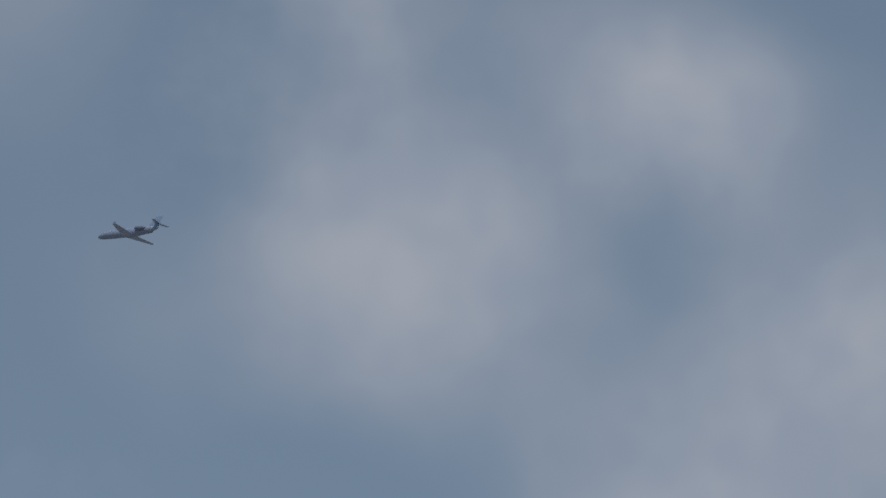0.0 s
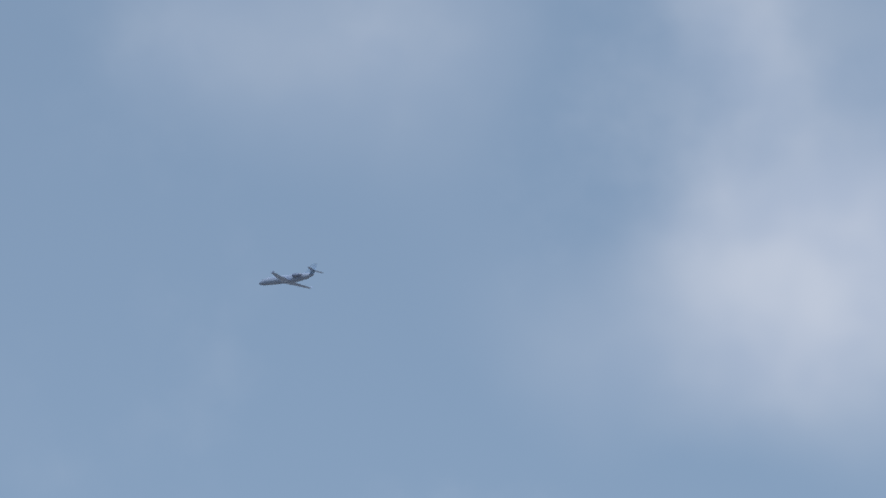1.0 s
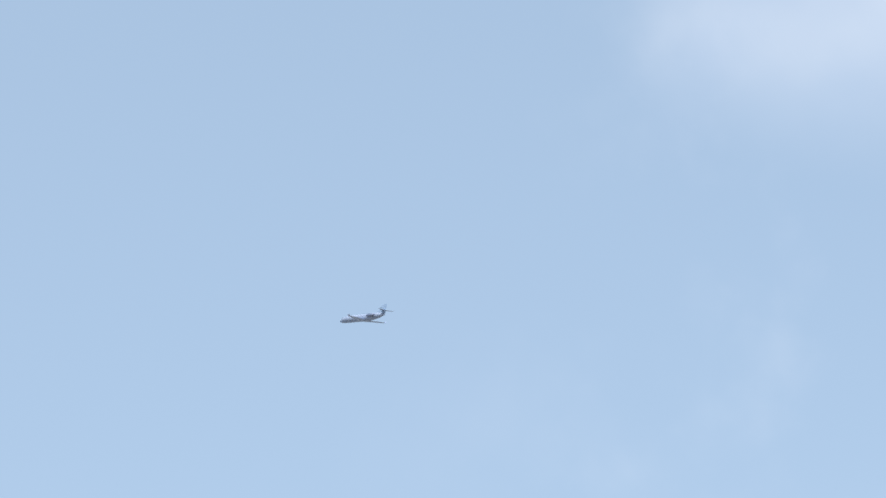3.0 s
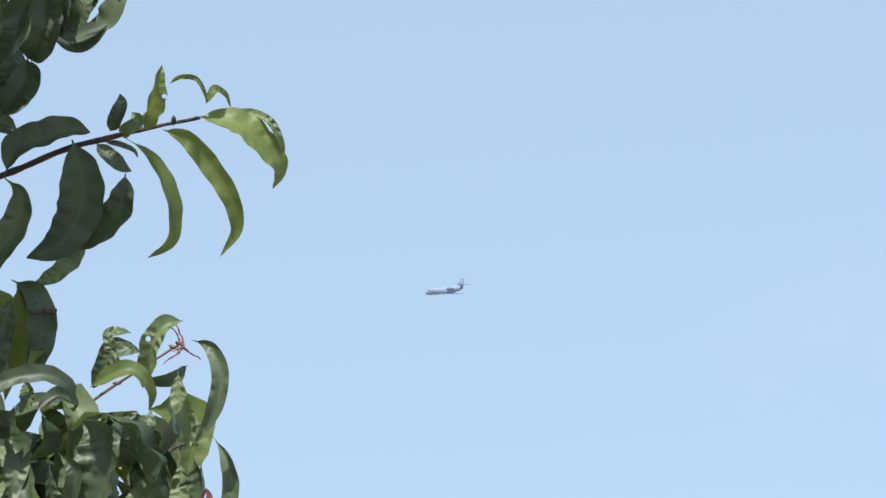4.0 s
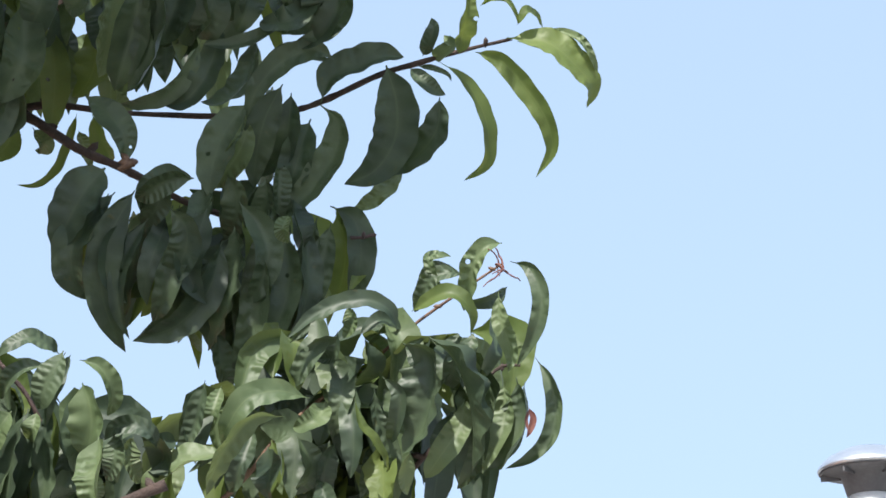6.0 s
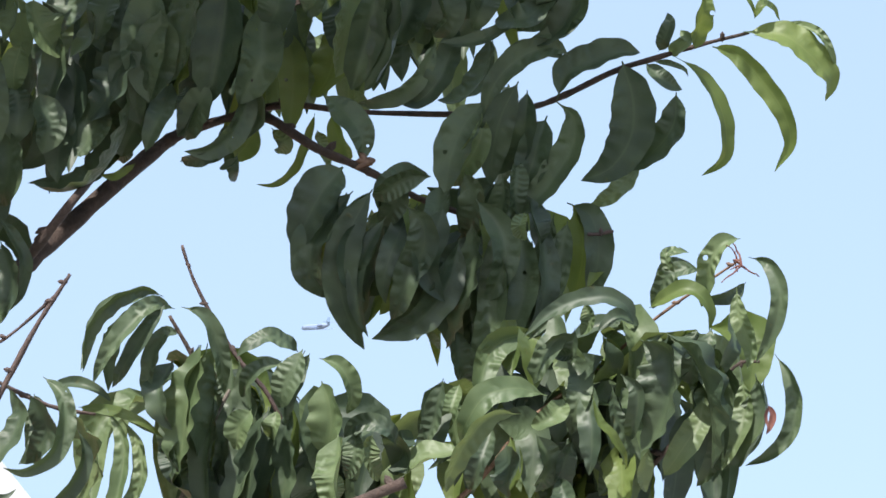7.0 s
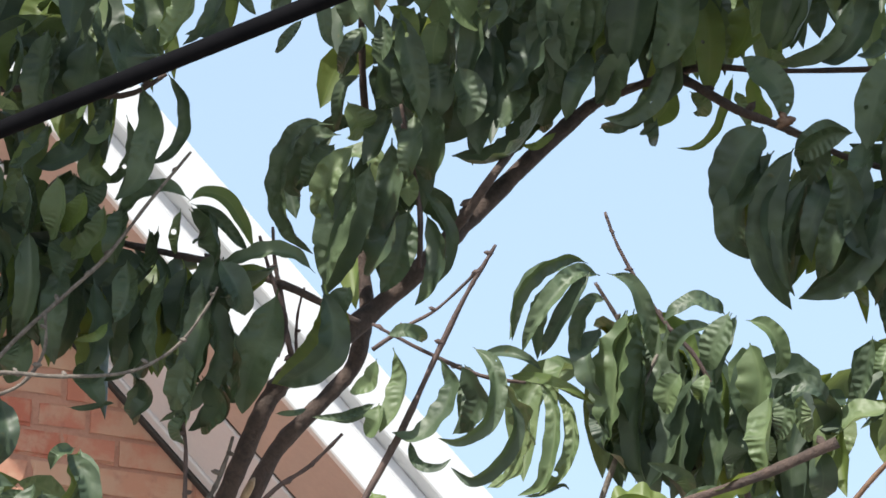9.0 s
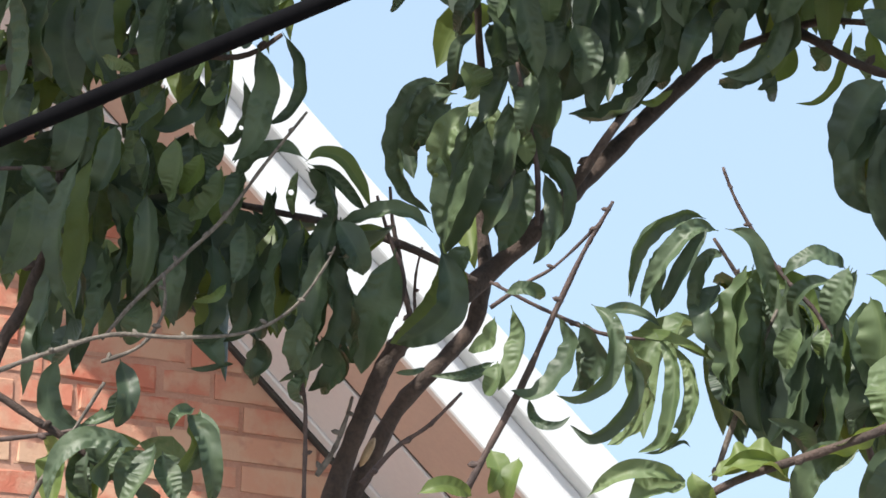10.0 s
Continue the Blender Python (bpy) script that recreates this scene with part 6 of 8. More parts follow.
leaf(MATURE, 0.028, 12, (-1.337, 2.053, 2.563), (-1.341, 2.054, 2.535), (-1.343, 2.053, 2.520), (-1.351, 2.057, 2.493), (-1.359, 2.058, 2.481))
leaf(MATURE, 0.040, 49, (-1.294, 2.039, 2.552), (-1.294, 2.038, 2.524), (-1.296, 2.039, 2.510), (-1.310, 2.048, 2.489), (-1.325, 2.060, 2.483))
leaf(MATURE, 0.038, 53, (-1.312, 2.059, 2.564), (-1.322, 2.054, 2.538), (-1.325, 2.055, 2.525), (-1.331, 2.069, 2.502), (-1.336, 2.085, 2.494))
leaf(MATURE, 0.022, 31, (-1.270, 2.033, 2.548), (-1.265, 2.040, 2.527), (-1.268, 2.046, 2.518), (-1.286, 2.056, 2.504), (-1.303, 2.070, 2.501))
leaf(MATURE, 0.022, 30, (-1.291, 2.079, 2.571), (-1.292, 2.082, 2.547), (-1.293, 2.081, 2.535), (-1.305, 2.080, 2.514), (-1.315, 2.079, 2.505))
leaf(MATURE, 0.050, -66, (-1.255, 2.057, 2.552), (-1.253, 2.046, 2.531), (-1.250, 2.041, 2.521), (-1.252, 2.051, 2.508), (-1.255, 2.066, 2.506))
leaf(MATURE, 0.024, -26, (-1.281, 2.101, 2.574), (-1.278, 2.098, 2.554), (-1.275, 2.095, 2.544), (-1.279, 2.097, 2.528), (-1.282, 2.100, 2.521))
leaf(MATURE, 0.020, 25, (-1.242, 2.071, 2.562), (-1.247, 2.072, 2.548), (-1.249, 2.075, 2.541), (-1.255, 2.082, 2.529), (-1.259, 2.090, 2.524))
leaf(MATURE, 0.024, 31, (-1.258, 2.098, 2.571), (-1.259, 2.105, 2.558), (-1.262, 2.112, 2.553), (-1.271, 2.123, 2.543), (-1.279, 2.136, 2.541))
leaf(PALE_LIT, 0.016, 31, (-1.327, 1.929, 2.454), (-1.310, 1.927, 2.445), (-1.311, 1.960, 2.448))
leaf(YOUNG_LIT, 0.011, 44, (-1.371, 1.986, 2.478), (-1.369, 1.992, 2.466), (-1.380, 2.015, 2.462))
leaf(MATURE, 0.029, 41, (-1.341, 2.056, 2.473), (-1.343, 2.051, 2.453), (-1.347, 2.049, 2.445), (-1.366, 2.052, 2.438), (-1.384, 2.061, 2.441))
leaf(YOUNG_LIT, 0.022, 24, (-1.364, 2.098, 2.489), (-1.366, 2.082, 2.469), (-1.367, 2.072, 2.459), (-1.381, 2.071, 2.447), (-1.393, 2.078, 2.443))
leaf(MATURE, 0.031, 44, (-1.326, 2.091, 2.492), (-1.323, 2.082, 2.463), (-1.323, 2.074, 2.450), (-1.343, 2.068, 2.439), (-1.360, 2.069, 2.438))
leaf(YOUNG_LIT, 0.030, 44, (-1.328, 2.096, 2.494), (-1.334, 2.093, 2.472), (-1.338, 2.090, 2.462), (-1.356, 2.087, 2.448), (-1.367, 2.091, 2.443))
leaf(MATURE, 0.019, 26, (-1.292, 2.088, 2.502), (-1.296, 2.086, 2.480), (-1.298, 2.083, 2.469), (-1.308, 2.084, 2.450), (-1.314, 2.087, 2.441))
leaf(MATURE, 0.019, 27, (-1.320, 2.122, 2.514), (-1.321, 2.115, 2.492), (-1.322, 2.112, 2.482), (-1.332, 2.117, 2.467), (-1.341, 2.129, 2.462))
leaf(PALE_LIT, 0.022, 26, (-1.304, 2.092, 2.480), (-1.297, 2.072, 2.461), (-1.313, 2.074, 2.460))
leaf(PALE_LIT, 0.019, 28, (-1.377, 2.056, 2.445), (-1.375, 2.059, 2.426), (-1.375, 2.061, 2.417), (-1.386, 2.066, 2.403), (-1.396, 2.074, 2.398))
leaf(PALE_LIT, 0.024, 10, (-1.311, 2.095, 2.463), (-1.314, 2.091, 2.446), (-1.315, 2.091, 2.438), (-1.309, 2.102, 2.431), (-1.307, 2.114, 2.430))
leaf(MATURE, 0.038, 46, (-1.363, 2.053, 2.428), (-1.358, 2.052, 2.408), (-1.356, 2.052, 2.399), (-1.362, 2.061, 2.385), (-1.370, 2.073, 2.382))
leaf(MATURE, 0.029, 27, (-1.387, 2.089, 2.441), (-1.381, 2.090, 2.422), (-1.379, 2.090, 2.412), (-1.387, 2.098, 2.397), (-1.393, 2.111, 2.393))
leaf(MATURE, 0.025, 9, (-1.385, 2.045, 2.437), (-1.386, 2.042, 2.414), (-1.388, 2.042, 2.403), (-1.401, 2.047, 2.385), (-1.416, 2.055, 2.380))
leaf(YOUNG_LIT, 0.036, -38, (-1.423, 2.090, 2.456), (-1.424, 2.088, 2.435), (-1.423, 2.085, 2.424), (-1.425, 2.088, 2.404), (-1.427, 2.090, 2.395))
leaf(MATURE, 0.033, -37, (-1.356, 2.114, 2.385), (-1.351, 2.112, 2.370), (-1.349, 2.108, 2.361), (-1.351, 2.108, 2.346), (-1.351, 2.109, 2.339))
leaf(YOUNG_LIT, 0.030, 28, (-1.343, 2.108, 2.386), (-1.342, 2.113, 2.369), (-1.344, 2.116, 2.361), (-1.358, 2.120, 2.349), (-1.371, 2.126, 2.346))
leaf(MATURE, 0.025, 13, (-1.300, 2.126, 2.410), (-1.296, 2.115, 2.387), (-1.294, 2.109, 2.375), (-1.300, 2.113, 2.358), (-1.304, 2.123, 2.352))
leaf(YOUNG_LIT, 0.026, -35, (-1.317, 2.141, 2.412), (-1.319, 2.135, 2.393), (-1.321, 2.135, 2.385), (-1.330, 2.147, 2.371), (-1.337, 2.165, 2.368))
leaf(MATURE, 0.042, 57, (-1.276, 2.153, 2.395), (-1.280, 2.156, 2.376), (-1.283, 2.159, 2.367), (-1.297, 2.161, 2.353), (-1.309, 2.164, 2.348))
leaf(MATURE, 0.039, 48, (-1.290, 2.160, 2.396), (-1.283, 2.158, 2.372), (-1.283, 2.156, 2.361), (-1.300, 2.157, 2.345), (-1.315, 2.163, 2.341))
leaf(MATURE, 0.026, 1, (-1.316, 2.106, 2.437), (-1.318, 2.103, 2.419), (-1.328, 2.108, 2.405))
leaf(MATURE, 0.031, -41, (-1.427, 2.026, 2.467), (-1.420, 2.024, 2.439), (-1.420, 2.023, 2.426), (-1.433, 2.031, 2.406), (-1.451, 2.042, 2.400))
leaf(MATURE, 0.032, -30, (-1.457, 2.060, 2.480), (-1.447, 2.059, 2.454), (-1.444, 2.057, 2.441), (-1.458, 2.061, 2.421), (-1.476, 2.067, 2.415))
leaf(MATURE, 0.027, 7, (-1.406, 2.042, 2.468), (-1.413, 2.045, 2.447), (-1.418, 2.048, 2.436), (-1.426, 2.057, 2.417), (-1.433, 2.063, 2.408))
leaf(YOUNG_LIT, 0.029, 21, (-1.427, 2.071, 2.484), (-1.429, 2.073, 2.459), (-1.432, 2.073, 2.447), (-1.446, 2.076, 2.427), (-1.458, 2.080, 2.420))
leaf(MATURE, 0.025, 2, (-1.454, 2.009, 2.477), (-1.461, 2.001, 2.458), (-1.464, 2.000, 2.449), (-1.470, 2.012, 2.433), (-1.475, 2.028, 2.427))
leaf(YOUNG_LIT, 0.026, 25, (-1.466, 2.037, 2.482), (-1.474, 2.030, 2.465), (-1.478, 2.028, 2.458), (-1.489, 2.035, 2.444), (-1.498, 2.045, 2.440))
leaf(MATURE, 0.027, -31, (-1.472, 2.024, 2.404), (-1.457, 2.028, 2.387), (-1.452, 2.032, 2.379), (-1.454, 2.049, 2.364), (-1.460, 2.069, 2.362))
leaf(MATURE, 0.038, -46, (-1.497, 2.069, 2.418), (-1.488, 2.070, 2.397), (-1.482, 2.068, 2.386), (-1.475, 2.075, 2.368), (-1.469, 2.080, 2.360))
leaf(MATURE, 0.014, -28, (-1.029, 2.130, 2.258), (-1.011, 2.128, 2.260), (-1.004, 2.142, 2.260), (-1.012, 2.168, 2.260))
leaf(PALE_LIT, 0.030, 42, (-1.029, 2.144, 2.251), (-1.021, 2.147, 2.225), (-1.021, 2.145, 2.211), (-1.032, 2.145, 2.187), (-1.041, 2.145, 2.175))
leaf(PALE_LIT, 0.017, 26, (-1.044, 2.143, 2.242), (-1.049, 2.146, 2.229), (-1.053, 2.150, 2.224), (-1.067, 2.153, 2.219), (-1.077, 2.158, 2.218))
leaf(PALE_LIT, 0.022, 28, (-1.045, 2.152, 2.204), (-1.046, 2.147, 2.186), (-1.060, 2.157, 2.177))
leaf(MATURE, 0.009, 24, (-1.062, 2.181, 2.212), (-1.072, 2.162, 2.200), (-1.077, 2.150, 2.194), (-1.094, 2.139, 2.192), (-1.103, 2.138, 2.193))
leaf(MATURE, 0.006, -11, (-1.171, 2.198, 2.217), (-1.151, 2.196, 2.215), (-1.149, 2.217, 2.224))
leaf(MATURE, 0.024, 43, (-0.993, 2.161, 2.244), (-0.981, 2.163, 2.218), (-0.992, 2.160, 2.190), (-1.013, 2.156, 2.172), (-1.032, 2.151, 2.176))
leaf(MATURE, 0.025, 35, (-0.973, 2.164, 2.235), (-0.964, 2.174, 2.215), (-0.963, 2.181, 2.206), (-0.978, 2.190, 2.189), (-0.993, 2.199, 2.183))
leaf(MATURE, 0.022, 27, (-0.988, 2.208, 2.248), (-0.979, 2.203, 2.223), (-0.976, 2.199, 2.211), (-0.985, 2.199, 2.191), (-0.996, 2.201, 2.183))
leaf(MATURE, 0.017, -27, (-0.962, 2.165, 2.250), (-0.944, 2.162, 2.235), (-0.937, 2.162, 2.205), (-0.949, 2.162, 2.176), (-0.975, 2.157, 2.164), (-0.991, 2.157, 2.169))
leaf(MATURE, 0.009, -24, (-1.024, 2.171, 2.173), (-1.017, 2.168, 2.154), (-1.009, 2.166, 2.147), (-0.993, 2.171, 2.147), (-0.985, 2.174, 2.154))
leaf(MATURE, 0.011, -26, (-0.960, 2.177, 2.244), (-0.937, 2.172, 2.245), (-0.925, 2.170, 2.242), (-0.910, 2.179, 2.234), (-0.907, 2.188, 2.230))
leaf(PALE_LIT, 0.050, 66, (-0.938, 2.167, 2.217), (-0.921, 2.179, 2.195), (-0.921, 2.188, 2.169), (-0.941, 2.195, 2.139), (-0.961, 2.198, 2.131))
leaf(MATURE, 0.015, -27, (-0.927, 2.159, 2.203), (-0.920, 2.168, 2.180), (-0.937, 2.173, 2.148), (-0.966, 2.175, 2.133), (-0.987, 2.177, 2.147))
leaf(PALE_LIT, 0.016, 29, (-0.908, 2.180, 2.222), (-0.892, 2.178, 2.194), (-0.894, 2.180, 2.155), (-0.908, 2.186, 2.125), (-0.929, 2.190, 2.120))
leaf(PALE_LIT, 0.015, 27, (-0.897, 2.186, 2.215), (-0.879, 2.183, 2.189), (-0.876, 2.184, 2.159), (-0.889, 2.189, 2.136), (-0.913, 2.197, 2.120))
leaf(MATURE, 0.004, -7, (-0.929, 2.204, 2.122), (-0.912, 2.200, 2.122), (-0.904, 2.198, 2.124), (-0.893, 2.206, 2.130), (-0.892, 2.219, 2.128))
leaf(MATURE, 0.014, -27, (-0.856, 2.170, 2.316), (-0.865, 2.151, 2.316), (-0.885, 2.139, 2.305), (-0.907, 2.141, 2.285), (-0.922, 2.157, 2.249))
leaf(MATURE, 0.019, 25, (-0.844, 2.168, 2.303), (-0.856, 2.145, 2.301), (-0.873, 2.136, 2.282), (-0.896, 2.140, 2.255), (-0.911, 2.154, 2.237))
leaf(MATURE, 0.017, 26, (-0.846, 2.149, 2.301), (-0.861, 2.143, 2.277), (-0.869, 2.145, 2.266), (-0.888, 2.157, 2.246), (-0.902, 2.176, 2.239))
leaf(YOUNG_LIT, 0.010, -27, (-0.937, 2.187, 2.227), (-0.905, 2.180, 2.220), (-0.889, 2.175, 2.214), (-0.868, 2.186, 2.203), (-0.862, 2.198, 2.197))
leaf(PALE_LIT, 0.016, -26, (-0.924, 2.070, 2.057), (-0.898, 2.067, 2.072), (-0.885, 2.069, 2.076), (-0.863, 2.088, 2.076), (-0.858, 2.110, 2.073))
leaf(PALE_LIT, 0.025, -41, (-0.892, 2.077, 2.049), (-0.879, 2.082, 2.060), (-0.874, 2.088, 2.066), (-0.861, 2.103, 2.071), (-0.857, 2.118, 2.075))
leaf(YOUNG_LIT, 0.020, -26, (-0.842, 2.094, 2.076), (-0.837, 2.091, 2.064), (-0.835, 2.094, 2.059), (-0.834, 2.108, 2.053), (-0.838, 2.128, 2.052))
leaf(YOUNG_LIT, 0.050, -69, (-0.838, 2.121, 2.077), (-0.814, 2.120, 2.085), (-0.803, 2.123, 2.088), (-0.784, 2.140, 2.088), (-0.783, 2.160, 2.080))
leaf(YOUNG_LIT, 0.019, -30, (-1.000, 2.045, 2.098), (-0.989, 2.037, 2.083), (-0.985, 2.031, 2.075), (-0.990, 2.030, 2.063), (-0.996, 2.034, 2.058))
leaf(YOUNG_LIT, 0.023, 35, (-0.972, 2.041, 2.088), (-0.974, 2.032, 2.074), (-0.975, 2.030, 2.068), (-0.984, 2.039, 2.057), (-0.993, 2.056, 2.055))
leaf(YOUNG_LIT, 0.016, -37, (-1.052, 2.016, 2.059), (-1.038, 2.020, 2.065), (-1.033, 2.026, 2.067), (-1.023, 2.041, 2.065), (-1.022, 2.056, 2.063))
leaf(YOUNG_LIT, 0.033, -50, (-0.696, 2.172, 2.123), (-0.714, 2.158, 2.110), (-0.724, 2.154, 2.104), (-0.749, 2.157, 2.098), (-0.765, 2.171, 2.097))
leaf(PALE_LIT, 0.042, 56, (-0.695, 2.167, 2.181), (-0.696, 2.158, 2.156), (-0.696, 2.154, 2.144), (-0.700, 2.163, 2.123), (-0.706, 2.176, 2.115))
leaf(MATURE, 0.030, 41, (-0.725, 2.173, 2.103), (-0.748, 2.164, 2.095), (-0.759, 2.164, 2.089), (-0.775, 2.172, 2.069), (-0.781, 2.187, 2.055))
leaf(MATURE, 0.027, 28, (-0.739, 2.213, 2.110), (-0.762, 2.203, 2.102), (-0.772, 2.200, 2.096), (-0.790, 2.202, 2.077), (-0.798, 2.209, 2.065))
leaf(MATURE, 0.027, 17, (-0.696, 2.186, 2.106), (-0.699, 2.181, 2.085), (-0.703, 2.180, 2.076), (-0.718, 2.187, 2.062), (-0.732, 2.200, 2.059))
leaf(MATURE, 0.025, 12, (-0.708, 2.206, 2.111), (-0.714, 2.200, 2.093), (-0.716, 2.199, 2.084), (-0.727, 2.206, 2.070), (-0.734, 2.220, 2.064))
leaf(MATURE, 0.050, 68, (-1.182, 2.215, 2.364), (-1.195, 2.204, 2.352), (-1.202, 2.200, 2.346), (-1.220, 2.197, 2.336), (-1.233, 2.198, 2.335))
leaf(YOUNG_LIT, 0.028, 18, (-1.197, 2.232, 2.368), (-1.211, 2.222, 2.359), (-1.220, 2.221, 2.355), (-1.237, 2.228, 2.343), (-1.250, 2.243, 2.338))
leaf(MATURE, 0.025, -31, (-1.214, 2.159, 2.357), (-1.202, 2.162, 2.341), (-1.197, 2.164, 2.332), (-1.196, 2.177, 2.317), (-1.202, 2.191, 2.311))
leaf(MATURE, 0.026, -21, (-1.229, 2.197, 2.364), (-1.223, 2.201, 2.350), (-1.221, 2.205, 2.344), (-1.221, 2.218, 2.333), (-1.223, 2.231, 2.330))
leaf(MATURE, 0.034, 36, (-1.258, 2.177, 2.361), (-1.261, 2.172, 2.337), (-1.261, 2.169, 2.325), (-1.262, 2.173, 2.302), (-1.261, 2.178, 2.291))
leaf(YOUNG_LIT, 0.032, 44, (-1.269, 2.188, 2.373), (-1.261, 2.193, 2.346), (-1.262, 2.196, 2.334), (-1.281, 2.201, 2.314), (-1.299, 2.211, 2.307))
leaf(MATURE, 0.047, -61, (-1.289, 2.161, 2.318), (-1.296, 2.156, 2.296), (-1.300, 2.158, 2.286), (-1.305, 2.174, 2.269), (-1.312, 2.194, 2.263))
leaf(MATURE, 0.028, 15, (-1.301, 2.185, 2.329), (-1.306, 2.185, 2.306), (-1.309, 2.188, 2.295), (-1.316, 2.201, 2.276), (-1.323, 2.216, 2.269))
leaf(MATURE, 0.028, 15, (-1.327, 2.087, 2.432), (-1.330, 2.089, 2.412), (-1.332, 2.091, 2.402), (-1.337, 2.099, 2.383), (-1.342, 2.106, 2.375))
leaf(MATURE, 0.025, -6, (-1.344, 2.110, 2.442), (-1.345, 2.117, 2.423), (-1.347, 2.122, 2.414), (-1.355, 2.131, 2.397), (-1.360, 2.141, 2.390))
leaf(MATURE, 0.028, 7, (-1.382, 2.112, 2.359), (-1.383, 2.107, 2.332), (-1.382, 2.105, 2.319), (-1.384, 2.118, 2.296), (-1.387, 2.133, 2.288))
leaf(MATURE, 0.043, -48, (-1.400, 2.139, 2.372), (-1.395, 2.142, 2.344), (-1.392, 2.140, 2.329), (-1.395, 2.142, 2.303), (-1.394, 2.144, 2.289))
leaf(MATURE, 0.027, 13, (-1.430, 2.080, 2.343), (-1.421, 2.082, 2.315), (-1.418, 2.083, 2.301), (-1.427, 2.090, 2.276), (-1.438, 2.098, 2.265))
leaf(MATURE, 0.050, -67, (-1.462, 2.115, 2.360), (-1.453, 2.109, 2.330), (-1.448, 2.105, 2.315), (-1.450, 2.113, 2.291), (-1.454, 2.125, 2.281))
leaf(MATURE, 0.025, 1, (-0.823, 2.256, 2.210), (-0.825, 2.244, 2.179), (-0.825, 2.239, 2.163), (-0.826, 2.249, 2.137), (-0.826, 2.265, 2.126))
leaf(MATURE, 0.050, 66, (-0.829, 2.286, 2.215), (-0.822, 2.276, 2.182), (-0.820, 2.268, 2.166), (-0.834, 2.271, 2.141), (-0.850, 2.278, 2.131))
leaf(MATURE, 0.031, 43, (-0.802, 2.268, 2.209), (-0.801, 2.256, 2.179), (-0.800, 2.249, 2.164), (-0.802, 2.256, 2.139), (-0.810, 2.266, 2.129))
leaf(MATURE, 0.040, 59, (-0.804, 2.267, 2.210), (-0.797, 2.275, 2.184), (-0.797, 2.282, 2.172), (-0.808, 2.296, 2.149), (-0.821, 2.311, 2.140))
leaf(MATURE, 0.021, 27, (-0.791, 2.285, 2.208), (-0.781, 2.285, 2.182), (-0.778, 2.283, 2.169), (-0.788, 2.285, 2.146), (-0.799, 2.287, 2.135))
leaf(MATURE, 0.022, 31, (-0.793, 2.307, 2.209), (-0.791, 2.307, 2.185), (-0.791, 2.305, 2.172), (-0.799, 2.307, 2.151), (-0.807, 2.308, 2.141))
leaf(MATURE, 0.050, -70, (-0.846, 2.206, 2.218), (-0.854, 2.205, 2.186), (-0.855, 2.209, 2.171), (-0.841, 2.228, 2.149), (-0.834, 2.247, 2.141))
leaf(MATURE, 0.023, -32, (-0.866, 2.261, 2.233), (-0.865, 2.261, 2.200), (-0.863, 2.262, 2.185), (-0.851, 2.274, 2.158), (-0.841, 2.285, 2.147))
leaf(MATURE, 0.026, 39, (-0.834, 2.257, 2.221), (-0.834, 2.246, 2.194), (-0.833, 2.240, 2.180), (-0.837, 2.249, 2.159), (-0.841, 2.263, 2.150))
leaf(MATURE, 0.027, 34, (-0.851, 2.299, 2.230), (-0.848, 2.290, 2.204), (-0.847, 2.284, 2.191), (-0.854, 2.287, 2.170), (-0.862, 2.295, 2.161))
leaf(MATURE, 0.025, 15, (-0.765, 2.283, 2.208), (-0.757, 2.275, 2.183), (-0.755, 2.270, 2.171), (-0.761, 2.273, 2.150), (-0.769, 2.280, 2.141))
leaf(MATURE, 0.031, 49, (-0.765, 2.297, 2.210), (-0.765, 2.292, 2.188), (-0.765, 2.292, 2.178), (-0.771, 2.304, 2.160), (-0.775, 2.321, 2.153))
leaf(MATURE, 0.024, 6, (-0.721, 2.428, 2.506), (-0.720, 2.429, 2.488), (-0.722, 2.432, 2.481), (-0.734, 2.442, 2.470), (-0.745, 2.454, 2.468))
leaf(MATURE, 0.025, -31, (-0.727, 2.448, 2.516), (-0.735, 2.449, 2.500), (-0.738, 2.452, 2.492), (-0.739, 2.464, 2.478), (-0.738, 2.477, 2.472))
leaf(MATURE, 0.024, 25, (-0.684, 2.455, 2.504), (-0.684, 2.448, 2.484), (-0.684, 2.442, 2.474), (-0.688, 2.444, 2.459), (-0.689, 2.449, 2.452))
leaf(MATURE, 0.026, 34, (-0.687, 2.474, 2.512), (-0.688, 2.471, 2.491), (-0.690, 2.469, 2.482), (-0.700, 2.474, 2.466), (-0.704, 2.481, 2.458))
leaf(MATURE, 0.031, 41, (-0.659, 2.450, 2.511), (-0.652, 2.453, 2.489), (-0.652, 2.458, 2.480), (-0.661, 2.476, 2.465), (-0.668, 2.498, 2.462))
leaf(MATURE, 0.024, -2, (-0.664, 2.490, 2.525), (-0.664, 2.488, 2.504), (-0.664, 2.489, 2.494), (-0.667, 2.502, 2.477), (-0.669, 2.517, 2.472))
leaf(MATURE, 0.024, 31, (-0.623, 2.456, 2.509), (-0.625, 2.463, 2.489), (-0.628, 2.469, 2.481), (-0.640, 2.480, 2.466), (-0.651, 2.490, 2.461))
leaf(MATURE, 0.025, 18, (-0.633, 2.512, 2.525), (-0.638, 2.508, 2.504), (-0.640, 2.505, 2.493), (-0.648, 2.505, 2.474), (-0.654, 2.505, 2.465))
leaf(MATURE, 0.031, -44, (-0.600, 2.478, 2.490), (-0.594, 2.468, 2.471), (-0.591, 2.463, 2.461), (-0.589, 2.472, 2.448), (-0.592, 2.485, 2.444))
